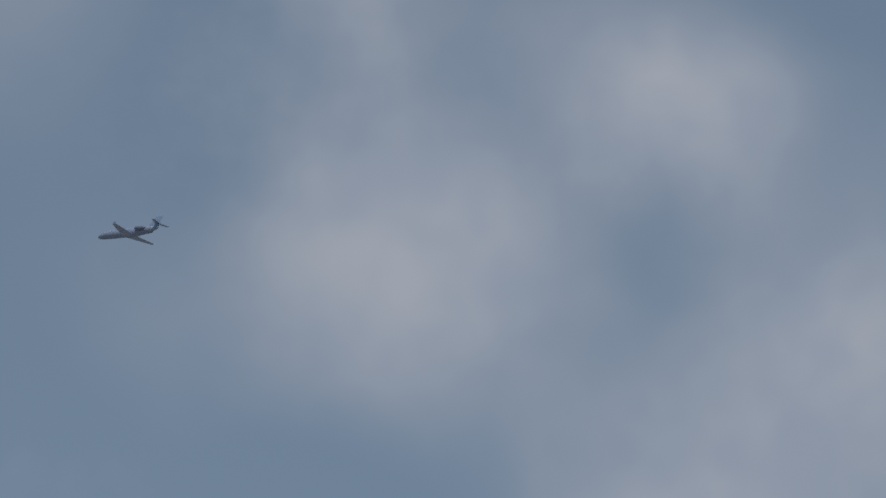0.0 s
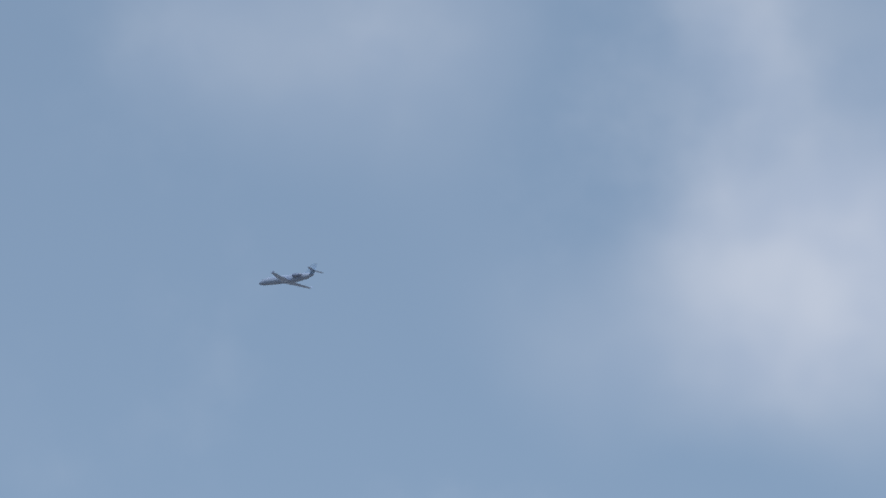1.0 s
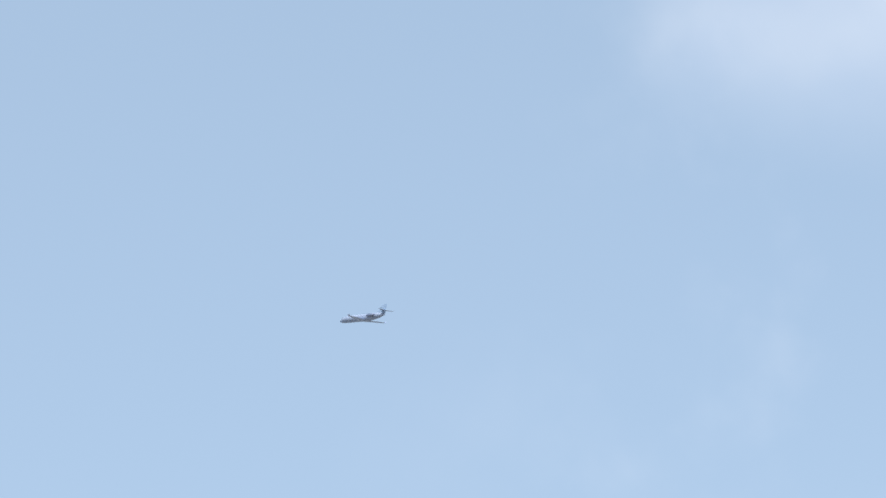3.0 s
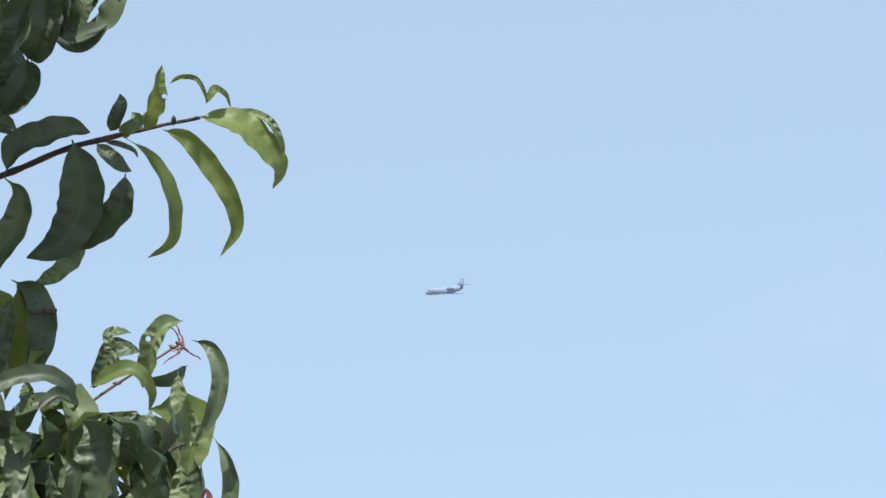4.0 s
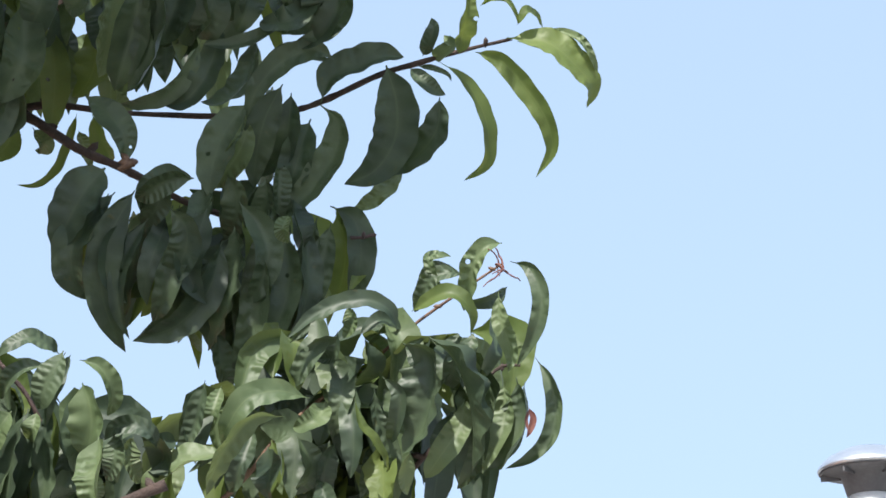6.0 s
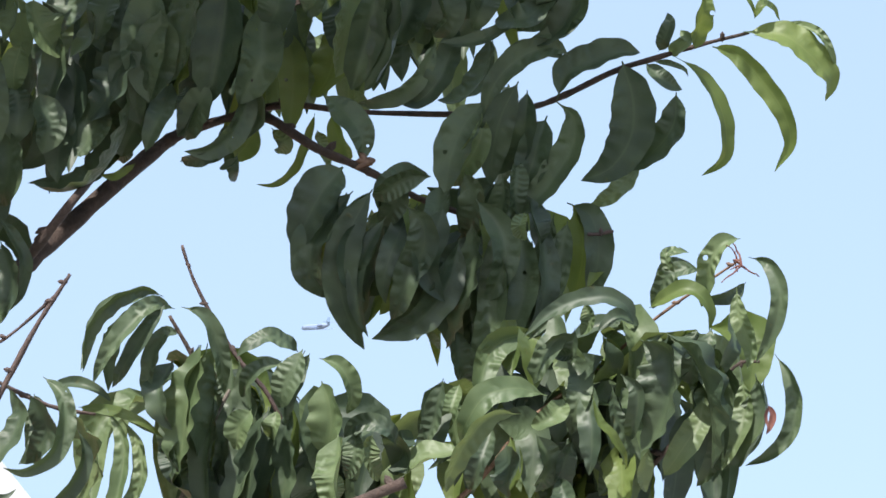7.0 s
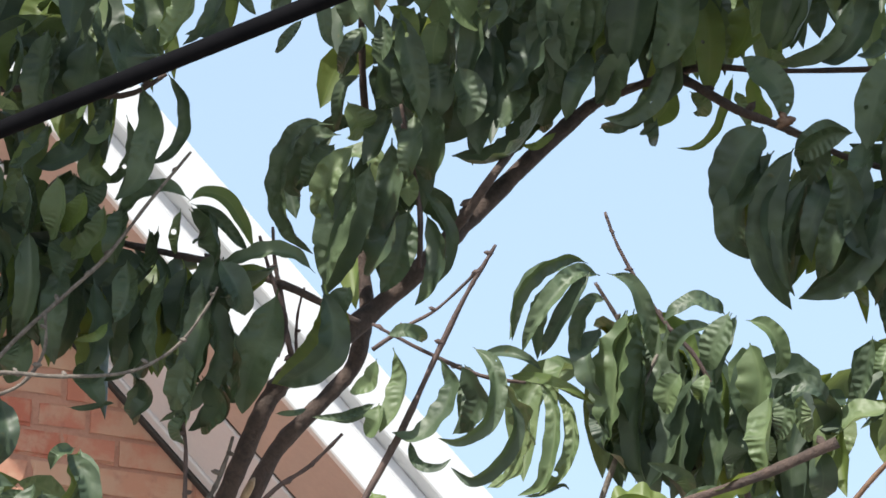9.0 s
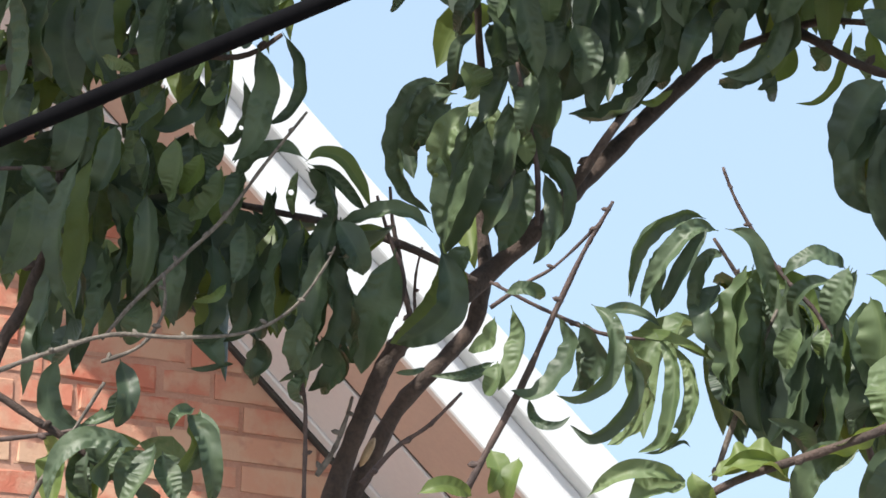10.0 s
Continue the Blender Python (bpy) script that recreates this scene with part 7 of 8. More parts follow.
leaf(MATURE, 0.022, -25, (-0.607, 2.509, 2.503), (-0.602, 2.502, 2.484), (-0.600, 2.500, 2.474), (-0.601, 2.512, 2.461), (-0.605, 2.528, 2.458))
leaf(MATURE, 0.020, -27, (-0.611, 2.468, 2.527), (-0.611, 2.468, 2.507), (-0.612, 2.469, 2.497), (-0.613, 2.477, 2.479), (-0.611, 2.485, 2.472))
leaf(MATURE, 0.019, 26, (-0.618, 2.493, 2.538), (-0.610, 2.494, 2.517), (-0.608, 2.493, 2.507), (-0.612, 2.499, 2.488), (-0.618, 2.504, 2.479))
leaf(MATURE, 0.033, 43, (-0.639, 2.485, 2.517), (-0.654, 2.484, 2.498), (-0.660, 2.487, 2.488), (-0.669, 2.498, 2.469), (-0.673, 2.511, 2.461))
leaf(MATURE, 0.023, 29, (-0.647, 2.489, 2.518), (-0.643, 2.489, 2.491), (-0.646, 2.491, 2.480), (-0.666, 2.501, 2.467), (-0.684, 2.517, 2.466))
leaf(PALE_LIT, 0.030, 31, (-1.182, 2.031, 2.590), (-1.183, 2.027, 2.561), (-1.185, 2.023, 2.547), (-1.202, 2.025, 2.527), (-1.214, 2.032, 2.521))
leaf(MATURE, 0.017, 30, (-1.170, 2.050, 2.599), (-1.165, 2.045, 2.566), (-1.166, 2.040, 2.549), (-1.184, 2.042, 2.529), (-1.199, 2.047, 2.525))
leaf(YOUNG_LIT, 0.014, 25, (-1.160, 2.041, 2.594), (-1.151, 2.043, 2.574), (-1.149, 2.045, 2.565), (-1.156, 2.058, 2.550), (-1.165, 2.074, 2.547))
leaf(MATURE, 0.015, -37, (-1.157, 2.065, 2.604), (-1.152, 2.061, 2.583), (-1.148, 2.059, 2.573), (-1.143, 2.068, 2.561), (-1.142, 2.079, 2.558))
leaf(MATURE, 0.033, 45, (-1.100, 2.080, 2.607), (-1.110, 2.084, 2.593), (-1.117, 2.089, 2.588), (-1.131, 2.098, 2.577), (-1.142, 2.109, 2.575))
leaf(MATURE, 0.013, 26, (-1.118, 2.125, 2.568), (-1.125, 2.120, 2.556), (-1.129, 2.119, 2.551), (-1.140, 2.124, 2.543), (-1.150, 2.133, 2.543))
leaf(MATURE, 0.015, -29, (-1.115, 2.136, 2.624), (-1.109, 2.138, 2.596), (-1.105, 2.139, 2.582), (-1.106, 2.152, 2.558), (-1.105, 2.165, 2.552))
leaf(MATURE, 0.026, 34, (-1.128, 2.282, 2.623), (-1.140, 2.283, 2.608), (-1.147, 2.286, 2.601), (-1.158, 2.296, 2.587), (-1.168, 2.305, 2.582))
leaf(MATURE, 0.021, 26, (-1.121, 2.292, 2.640), (-1.116, 2.295, 2.622), (-1.115, 2.296, 2.612), (-1.123, 2.300, 2.597), (-1.131, 2.305, 2.591))
leaf(YOUNG_LIT, 0.018, -26, (-1.115, 2.297, 2.648), (-1.096, 2.294, 2.635), (-1.088, 2.292, 2.627), (-1.088, 2.301, 2.611), (-1.093, 2.311, 2.605))
leaf(PALE_LIT, 0.034, 43, (-1.068, 2.291, 2.676), (-1.065, 2.290, 2.658), (-1.065, 2.288, 2.648), (-1.071, 2.292, 2.634), (-1.077, 2.298, 2.629))
leaf(PALE_LIT, 0.041, -48, (-1.046, 2.292, 2.668), (-1.039, 2.292, 2.647), (-1.035, 2.294, 2.639), (-1.031, 2.312, 2.628), (-1.032, 2.331, 2.629))
leaf(PALE_LIT, 0.027, 5, (-1.060, 2.305, 2.630), (-1.066, 2.307, 2.615), (-1.069, 2.309, 2.608), (-1.073, 2.318, 2.595), (-1.076, 2.327, 2.590))
leaf(MATURE, 0.029, -19, (-1.094, 2.285, 2.634), (-1.089, 2.294, 2.599), (-1.086, 2.299, 2.581), (-1.085, 2.315, 2.549), (-1.088, 2.325, 2.533))
leaf(MATURE, 0.026, 8, (-1.033, 2.316, 2.646), (-1.032, 2.321, 2.620), (-1.034, 2.324, 2.607), (-1.043, 2.332, 2.584), (-1.047, 2.341, 2.574))
leaf(PALE_LIT, 0.033, 44, (-1.014, 2.333, 2.674), (-1.004, 2.336, 2.654), (-1.003, 2.333, 2.643), (-1.015, 2.332, 2.628), (-1.022, 2.333, 2.621))
leaf(MATURE, 0.034, -17, (-1.050, 2.324, 2.586), (-1.043, 2.330, 2.566), (-1.040, 2.332, 2.556), (-1.045, 2.339, 2.538), (-1.051, 2.345, 2.529))
leaf(MATURE, 0.050, 42, (-0.971, 2.347, 2.638), (-0.977, 2.343, 2.607), (-0.981, 2.341, 2.593), (-0.998, 2.348, 2.572), (-1.012, 2.358, 2.565))
leaf(MATURE, 0.047, 8, (-0.929, 2.330, 2.661), (-0.937, 2.342, 2.630), (-0.943, 2.349, 2.616), (-0.959, 2.361, 2.588), (-0.969, 2.370, 2.576))
leaf(MATURE, 0.033, 33, (-1.029, 2.361, 2.592), (-1.037, 2.362, 2.563), (-1.040, 2.361, 2.549), (-1.045, 2.367, 2.522), (-1.046, 2.372, 2.508))
leaf(MATURE, 0.033, 1, (-1.139, 2.272, 2.690), (-1.138, 2.270, 2.665), (-1.138, 2.269, 2.653), (-1.147, 2.278, 2.634), (-1.155, 2.289, 2.628))
leaf(MATURE, 0.033, 34, (-1.111, 2.279, 2.689), (-1.110, 2.273, 2.670), (-1.110, 2.272, 2.661), (-1.118, 2.283, 2.650), (-1.127, 2.299, 2.649))
leaf(MATURE, 0.031, 28, (-1.084, 2.286, 2.688), (-1.087, 2.293, 2.674), (-1.091, 2.298, 2.667), (-1.101, 2.306, 2.655), (-1.109, 2.313, 2.651))
leaf(MATURE, 0.048, 46, (-1.019, 2.316, 2.691), (-1.019, 2.312, 2.673), (-1.019, 2.310, 2.664), (-1.027, 2.314, 2.652), (-1.035, 2.322, 2.649))
leaf(MATURE, 0.031, 27, (-0.986, 2.337, 2.696), (-0.988, 2.334, 2.675), (-0.989, 2.331, 2.663), (-0.993, 2.333, 2.645), (-0.995, 2.335, 2.636))
leaf(MATURE, 0.032, -29, (-1.131, 2.303, 2.589), (-1.121, 2.304, 2.575), (-1.118, 2.306, 2.568), (-1.120, 2.317, 2.556), (-1.126, 2.331, 2.553))
leaf(MATURE, 0.033, -4, (-1.075, 2.326, 2.599), (-1.071, 2.326, 2.577), (-1.069, 2.325, 2.565), (-1.073, 2.330, 2.546), (-1.076, 2.336, 2.538))
leaf(MATURE, 0.050, 49, (-0.999, 2.359, 2.590), (-1.005, 2.360, 2.568), (-1.008, 2.359, 2.557), (-1.018, 2.362, 2.539), (-1.026, 2.364, 2.531))
leaf(MATURE, 0.024, 27, (-0.540, 2.429, 2.687), (-0.540, 2.430, 2.669), (-0.548, 2.430, 2.653), (-0.562, 2.429, 2.640), (-0.583, 2.427, 2.635))
leaf(MATURE, 0.022, -37, (-0.520, 2.424, 2.717), (-0.501, 2.419, 2.708), (-0.491, 2.414, 2.705), (-0.472, 2.411, 2.709), (-0.464, 2.411, 2.712))
leaf(MATURE, 0.026, -31, (-0.487, 2.419, 2.715), (-0.468, 2.414, 2.717), (-0.461, 2.409, 2.722), (-0.451, 2.406, 2.738), (-0.449, 2.409, 2.748))
leaf(MATURE, 0.021, -27, (-0.511, 2.427, 2.718), (-0.495, 2.417, 2.722), (-0.490, 2.412, 2.725), (-0.484, 2.408, 2.739), (-0.484, 2.411, 2.750))
leaf(MATURE, 0.033, 3, (-0.576, 2.380, 2.743), (-0.574, 2.378, 2.711), (-0.575, 2.376, 2.695), (-0.584, 2.389, 2.671), (-0.594, 2.404, 2.664))
leaf(MATURE, 0.050, 49, (-0.548, 2.401, 2.751), (-0.545, 2.394, 2.718), (-0.545, 2.389, 2.702), (-0.557, 2.398, 2.680), (-0.567, 2.409, 2.673))
leaf(MATURE, 0.041, 7, (-0.523, 2.396, 2.744), (-0.522, 2.393, 2.717), (-0.523, 2.392, 2.705), (-0.533, 2.405, 2.688), (-0.542, 2.422, 2.685))
leaf(MATURE, 0.030, 30, (-0.513, 2.400, 2.751), (-0.508, 2.397, 2.736), (-0.507, 2.397, 2.729), (-0.511, 2.410, 2.721), (-0.516, 2.428, 2.723))
leaf(MATURE, 0.029, 12, (-0.564, 2.423, 2.680), (-0.574, 2.415, 2.665), (-0.580, 2.413, 2.659), (-0.595, 2.423, 2.653), (-0.604, 2.439, 2.654))
leaf(MATURE, 0.033, 3, (-0.550, 2.431, 2.699), (-0.556, 2.419, 2.683), (-0.559, 2.413, 2.674), (-0.569, 2.418, 2.665), (-0.577, 2.428, 2.665))

# leaves deeper in the clusters
leaf(YOUNG_LIT, 0.011, 11, (-0.390, 2.557, 2.669), (-0.335, 2.576, 2.661), (-0.317, 2.631, 2.655))
leaf(PALE_LIT, 0.017, 35, (-0.504, 2.550, 2.543), (-0.528, 2.548, 2.516), (-0.556, 2.549, 2.503))
leaf(MATURE, 0.018, 19, (-0.561, 2.500, 2.637), (-0.606, 2.486, 2.649), (-0.642, 2.470, 2.579))
leaf(MATURE, 0.040, -31, (-0.638, 2.546, 2.638), (-0.637, 2.526, 2.572), (-0.663, 2.602, 2.542))
leaf(MATURE, 0.033, 7, (-0.671, 2.556, 2.611), (-0.688, 2.548, 2.576), (-0.711, 2.552, 2.532))
leaf(YOUNG_LIT, 0.021, 18, (-0.570, 2.517, 2.495), (-0.542, 2.540, 2.460), (-0.555, 2.519, 2.406))
leaf(MATURE, 0.041, 38, (-0.805, 2.518, 2.553), (-0.824, 2.494, 2.506), (-0.852, 2.516, 2.465))
leaf(MATURE, 0.031, 17, (-0.821, 2.596, 2.556), (-0.842, 2.576, 2.497), (-0.845, 2.604, 2.451))
leaf(MATURE, 0.023, -9, (-0.779, 2.544, 2.537), (-0.806, 2.544, 2.498), (-0.818, 2.544, 2.443))
leaf(MATURE, 0.022, -12, (-0.830, 2.625, 2.505), (-0.836, 2.617, 2.451), (-0.815, 2.643, 2.405))
leaf(MATURE, 0.025, -11, (-0.754, 2.523, 2.496), (-0.781, 2.542, 2.451), (-0.803, 2.585, 2.393))
leaf(MATURE, 0.034, 6, (-0.722, 2.581, 2.545), (-0.747, 2.606, 2.505), (-0.775, 2.621, 2.450))
leaf(MATURE, 0.026, 11, (-0.725, 2.614, 2.530), (-0.731, 2.631, 2.463), (-0.796, 2.617, 2.403))
leaf(MATURE, 0.034, 2, (-0.698, 2.625, 2.520), (-0.700, 2.634, 2.461), (-0.721, 2.639, 2.403))
leaf(MATURE, 0.034, 15, (-0.664, 2.581, 2.491), (-0.672, 2.592, 2.434), (-0.682, 2.600, 2.367))
leaf(MATURE, 0.033, 6, (-0.660, 2.633, 2.502), (-0.650, 2.622, 2.441), (-0.683, 2.676, 2.399))
leaf(MATURE, 0.033, 10, (-0.633, 2.623, 2.496), (-0.631, 2.638, 2.445), (-0.653, 2.676, 2.403))
leaf(MATURE, 0.030, 11, (-0.609, 2.619, 2.493), (-0.608, 2.628, 2.449), (-0.632, 2.656, 2.408))
leaf(MATURE, 0.021, -24, (-0.650, 2.545, 2.525), (-0.638, 2.547, 2.505), (-0.624, 2.568, 2.487))
leaf(PALE_LIT, 0.011, -7, (-0.675, 2.627, 2.404), (-0.686, 2.645, 2.396), (-0.682, 2.604, 2.370))
leaf(PALE_LIT, 0.006, -10, (-0.651, 2.598, 2.434), (-0.644, 2.582, 2.414), (-0.661, 2.633, 2.417))
leaf(PALE_LIT, 0.006, -21, (-0.452, 2.398, 2.366), (-0.448, 2.360, 2.381), (-0.433, 2.371, 2.386))
leaf(MATURE, 0.013, 31, (-0.421, 2.370, 2.367), (-0.440, 2.332, 2.362), (-0.466, 2.389, 2.343))
leaf(MATURE, 0.013, -2, (-0.480, 2.373, 2.337), (-0.517, 2.332, 2.341), (-0.570, 2.326, 2.300))
leaf(MATURE, 0.018, 33, (-0.492, 2.387, 2.327), (-0.518, 2.392, 2.331), (-0.542, 2.380, 2.315))
leaf(MATURE, 0.022, 8, (-0.449, 2.369, 2.307), (-0.408, 2.375, 2.257), (-0.421, 2.411, 2.198))
leaf(MATURE, 0.018, -16, (-0.521, 2.409, 2.301), (-0.530, 2.395, 2.271), (-0.546, 2.369, 2.248))
leaf(MATURE, 0.026, 33, (-0.503, 2.388, 2.210), (-0.500, 2.397, 2.186), (-0.510, 2.406, 2.161))
leaf(MATURE, 0.015, -18, (-0.606, 2.384, 2.265), (-0.627, 2.362, 2.234), (-0.653, 2.386, 2.186))
leaf(MATURE, 0.009, -13, (-0.624, 2.373, 2.219), (-0.653, 2.383, 2.218), (-0.674, 2.374, 2.200))
leaf(MATURE, 0.027, 36, (-0.581, 2.436, 2.233), (-0.570, 2.416, 2.204), (-0.575, 2.414, 2.167))
leaf(MATURE, 0.023, 17, (-0.552, 2.366, 2.186), (-0.543, 2.349, 2.156), (-0.561, 2.384, 2.140))
leaf(MATURE, 0.018, -20, (-0.410, 2.385, 2.286), (-0.425, 2.381, 2.255), (-0.423, 2.365, 2.219))
leaf(MATURE, 0.012, -35, (-0.521, 2.304, 2.296), (-0.542, 2.319, 2.297), (-0.558, 2.310, 2.286))
leaf(MATURE, 0.018, 36, (-0.905, 2.279, 2.358), (-0.939, 2.251, 2.335), (-0.962, 2.249, 2.279))
leaf(MATURE, 0.019, -32, (-0.897, 2.269, 2.349), (-0.933, 2.251, 2.311), (-0.947, 2.279, 2.266))
leaf(MATURE, 0.026, -29, (-0.870, 2.303, 2.312), (-0.890, 2.313, 2.274), (-0.886, 2.305, 2.212))
leaf(MATURE, 0.022, -14, (-0.858, 2.292, 2.309), (-0.875, 2.318, 2.268), (-0.889, 2.353, 2.224))
leaf(MATURE, 0.014, 12, (-0.803, 2.343, 2.303), (-0.823, 2.320, 2.293), (-0.851, 2.359, 2.277))
leaf(MATURE, 0.022, 12, (-0.794, 2.381, 2.323), (-0.811, 2.371, 2.283), (-0.831, 2.414, 2.252))
leaf(MATURE, 0.025, 4, (-0.782, 2.384, 2.249), (-0.788, 2.370, 2.223), (-0.794, 2.423, 2.212))
leaf(MATURE, 0.027, -10, (-0.838, 2.402, 2.279), (-0.852, 2.382, 2.235), (-0.865, 2.405, 2.192))
leaf(MATURE, 0.028, 17, (-0.844, 2.310, 2.265), (-0.861, 2.330, 2.223), (-0.880, 2.370, 2.180))
leaf(MATURE, 0.028, -4, (-0.787, 2.331, 2.246), (-0.786, 2.315, 2.209), (-0.802, 2.363, 2.174))
leaf(MATURE, 0.034, 32, (-0.856, 2.408, 2.260), (-0.842, 2.385, 2.213), (-0.853, 2.401, 2.180))
leaf(PALE_LIT, 0.018, 33, (-0.780, 2.382, 2.200), (-0.769, 2.380, 2.181), (-0.771, 2.418, 2.169))
leaf(MATURE, 0.020, -17, (-0.892, 2.358, 2.228), (-0.879, 2.339, 2.194), (-0.883, 2.335, 2.167))
leaf(MATURE, 0.022, 30, (-0.846, 2.277, 2.287), (-0.833, 2.276, 2.260), (-0.853, 2.324, 2.237))
leaf(MATURE, 0.022, 28, (-0.885, 2.314, 2.269), (-0.892, 2.292, 2.226), (-0.900, 2.333, 2.195))
leaf(MATURE, 0.026, 1, (-0.835, 2.394, 2.211), (-0.824, 2.379, 2.174), (-0.822, 2.361, 2.139))
leaf(YOUNG_LIT, 0.016, 33, (-0.832, 2.361, 2.310), (-0.839, 2.352, 2.291), (-0.854, 2.335, 2.277))
leaf(MATURE, 0.020, 9, (-0.993, 2.215, 2.248), (-0.991, 2.225, 2.216), (-1.005, 2.255, 2.197))
leaf(PALE_LIT, 0.007, 31, (-0.960, 2.281, 2.247), (-0.932, 2.282, 2.243), (-0.911, 2.310, 2.232))
leaf(MATURE, 0.011, -26, (-1.093, 2.242, 2.230), (-1.104, 2.214, 2.211), (-1.132, 2.201, 2.212))
leaf(YOUNG_LIT, 0.018, 14, (-0.836, 2.126, 2.078), (-0.800, 2.132, 2.091), (-0.781, 2.156, 2.075))
leaf(YOUNG_LIT, 0.020, 26, (-1.032, 2.130, 2.117), (-1.021, 2.117, 2.092), (-1.022, 2.127, 2.069))
leaf(MATURE, 0.016, -32, (-0.772, 2.192, 2.107), (-0.769, 2.156, 2.118), (-0.798, 2.154, 2.130))
leaf(MATURE, 0.027, 20, (-1.161, 2.411, 2.598), (-1.136, 2.400, 2.559), (-1.143, 2.401, 2.518))
leaf(MATURE, 0.029, -9, (-1.203, 2.410, 2.512), (-1.220, 2.406, 2.465), (-1.230, 2.446, 2.435))
leaf(MATURE, 0.017, -29, (-1.175, 2.370, 2.555), (-1.185, 2.346, 2.554), (-1.226, 2.366, 2.548))
leaf(MATURE, 0.021, -10, (-1.210, 2.385, 2.557), (-1.239, 2.372, 2.528), (-1.264, 2.411, 2.508))
leaf(MATURE, 0.039, -28, (-1.184, 2.397, 2.543), (-1.202, 2.413, 2.481), (-1.243, 2.449, 2.412))
leaf(MATURE, 0.030, 0, (-1.161, 2.418, 2.540), (-1.177, 2.426, 2.488), (-1.177, 2.409, 2.418))
leaf(MATURE, 0.032, -15, (-1.110, 2.344, 2.615), (-1.104, 2.346, 2.583), (-1.098, 2.339, 2.547))
leaf(MATURE, 0.025, 4, (-1.164, 2.424, 2.500), (-1.164, 2.451, 2.464), (-1.153, 2.442, 2.430))
leaf(MATURE, 0.033, -5, (-1.059, 2.412, 2.655), (-1.063, 2.419, 2.610), (-1.111, 2.469, 2.578))
leaf(MATURE, 0.022, 17, (-1.022, 2.469, 2.603), (-1.060, 2.486, 2.556), (-1.108, 2.444, 2.539))
leaf(MATURE, 0.018, -30, (-1.012, 2.474, 2.592), (-1.010, 2.454, 2.570), (-1.039, 2.504, 2.579))
leaf(MATURE, 0.026, -3, (-1.100, 2.360, 2.618), (-1.086, 2.363, 2.574), (-1.105, 2.414, 2.547))
leaf(PALE_LIT, 0.028, 10, (-1.103, 2.406, 2.668), (-1.109, 2.429, 2.639), (-1.108, 2.423, 2.587))
leaf(MATURE, 0.030, -12, (-1.082, 2.469, 2.710), (-1.078, 2.447, 2.649), (-1.105, 2.501, 2.622))
leaf(MATURE, 0.034, -34, (-1.037, 2.418, 2.690), (-1.047, 2.433, 2.646), (-1.069, 2.443, 2.608))
leaf(MATURE, 0.018, 16, (-0.999, 2.482, 2.632), (-1.040, 2.471, 2.562), (-1.095, 2.449, 2.533))
leaf(MATURE, 0.021, -24, (-1.017, 2.499, 2.634), (-1.016, 2.470, 2.585), (-1.031, 2.482, 2.573))
leaf(MATURE, 0.047, -30, (-1.016, 2.499, 2.765), (-1.015, 2.518, 2.709), (-1.032, 2.535, 2.640))
leaf(MATURE, 0.040, -16, (-0.947, 2.450, 2.737), (-0.943, 2.459, 2.677), (-0.983, 2.505, 2.624))
leaf(YOUNG_LIT, 0.023, 32, (-0.975, 2.529, 2.704), (-0.973, 2.526, 2.663), (-0.991, 2.558, 2.632))
leaf(MATURE, 0.025, -3, (-0.838, 2.498, 2.735), (-0.850, 2.501, 2.684), (-0.879, 2.575, 2.659))
leaf(MATURE, 0.034, -4, (-0.767, 2.563, 2.757), (-0.781, 2.572, 2.706), (-0.789, 2.579, 2.658))
leaf(MATURE, 0.015, 17, (-0.715, 2.562, 2.696), (-0.739, 2.567, 2.656), (-0.791, 2.541, 2.628))
leaf(MATURE, 0.019, -13, (-0.664, 2.588, 2.707), (-0.672, 2.593, 2.670), (-0.713, 2.570, 2.637))
leaf(MATURE, 0.048, 36, (-0.711, 2.561, 2.765), (-0.727, 2.573, 2.732), (-0.766, 2.581, 2.706))
leaf(MATURE, 0.041, -38, (-0.661, 2.523, 2.743), (-0.674, 2.529, 2.708), (-0.698, 2.551, 2.687))
leaf(MATURE, 0.028, 0, (-0.613, 2.601, 2.772), (-0.623, 2.590, 2.734), (-0.667, 2.620, 2.732))
leaf(MATURE, 0.019, -0, (-0.582, 2.594, 2.765), (-0.584, 2.607, 2.731), (-0.620, 2.582, 2.694))
leaf(MATURE, 0.017, 12, (-0.911, 2.543, 2.615), (-0.925, 2.539, 2.590), (-0.921, 2.531, 2.554))
leaf(MATURE, 0.015, -15, (-0.936, 2.546, 2.625), (-0.942, 2.537, 2.589), (-0.980, 2.530, 2.581))
leaf(MATURE, 0.026, -3, (-1.025, 2.404, 2.658), (-1.020, 2.439, 2.634), (-1.018, 2.421, 2.591))
leaf(MATURE, 0.038, -36, (-1.149, 2.421, 2.683), (-1.140, 2.422, 2.628), (-1.155, 2.449, 2.583))
leaf(MATURE, 0.027, 9, (-1.143, 2.486, 2.633), (-1.141, 2.486, 2.590), (-1.167, 2.522, 2.562))
leaf(MATURE, 0.030, 29, (-1.114, 2.489, 2.645), (-1.115, 2.484, 2.600), (-1.111, 2.463, 2.561))
leaf(MATURE, 0.023, -30, (-1.100, 2.502, 2.629), (-1.106, 2.499, 2.585), (-1.116, 2.520, 2.564))
leaf(MATURE, 0.032, 15, (-0.930, 2.468, 2.691), (-0.942, 2.489, 2.652), (-0.969, 2.532, 2.615))
leaf(MATURE, 0.027, 26, (-1.002, 2.519, 2.663), (-1.005, 2.498, 2.618), (-1.011, 2.532, 2.601))
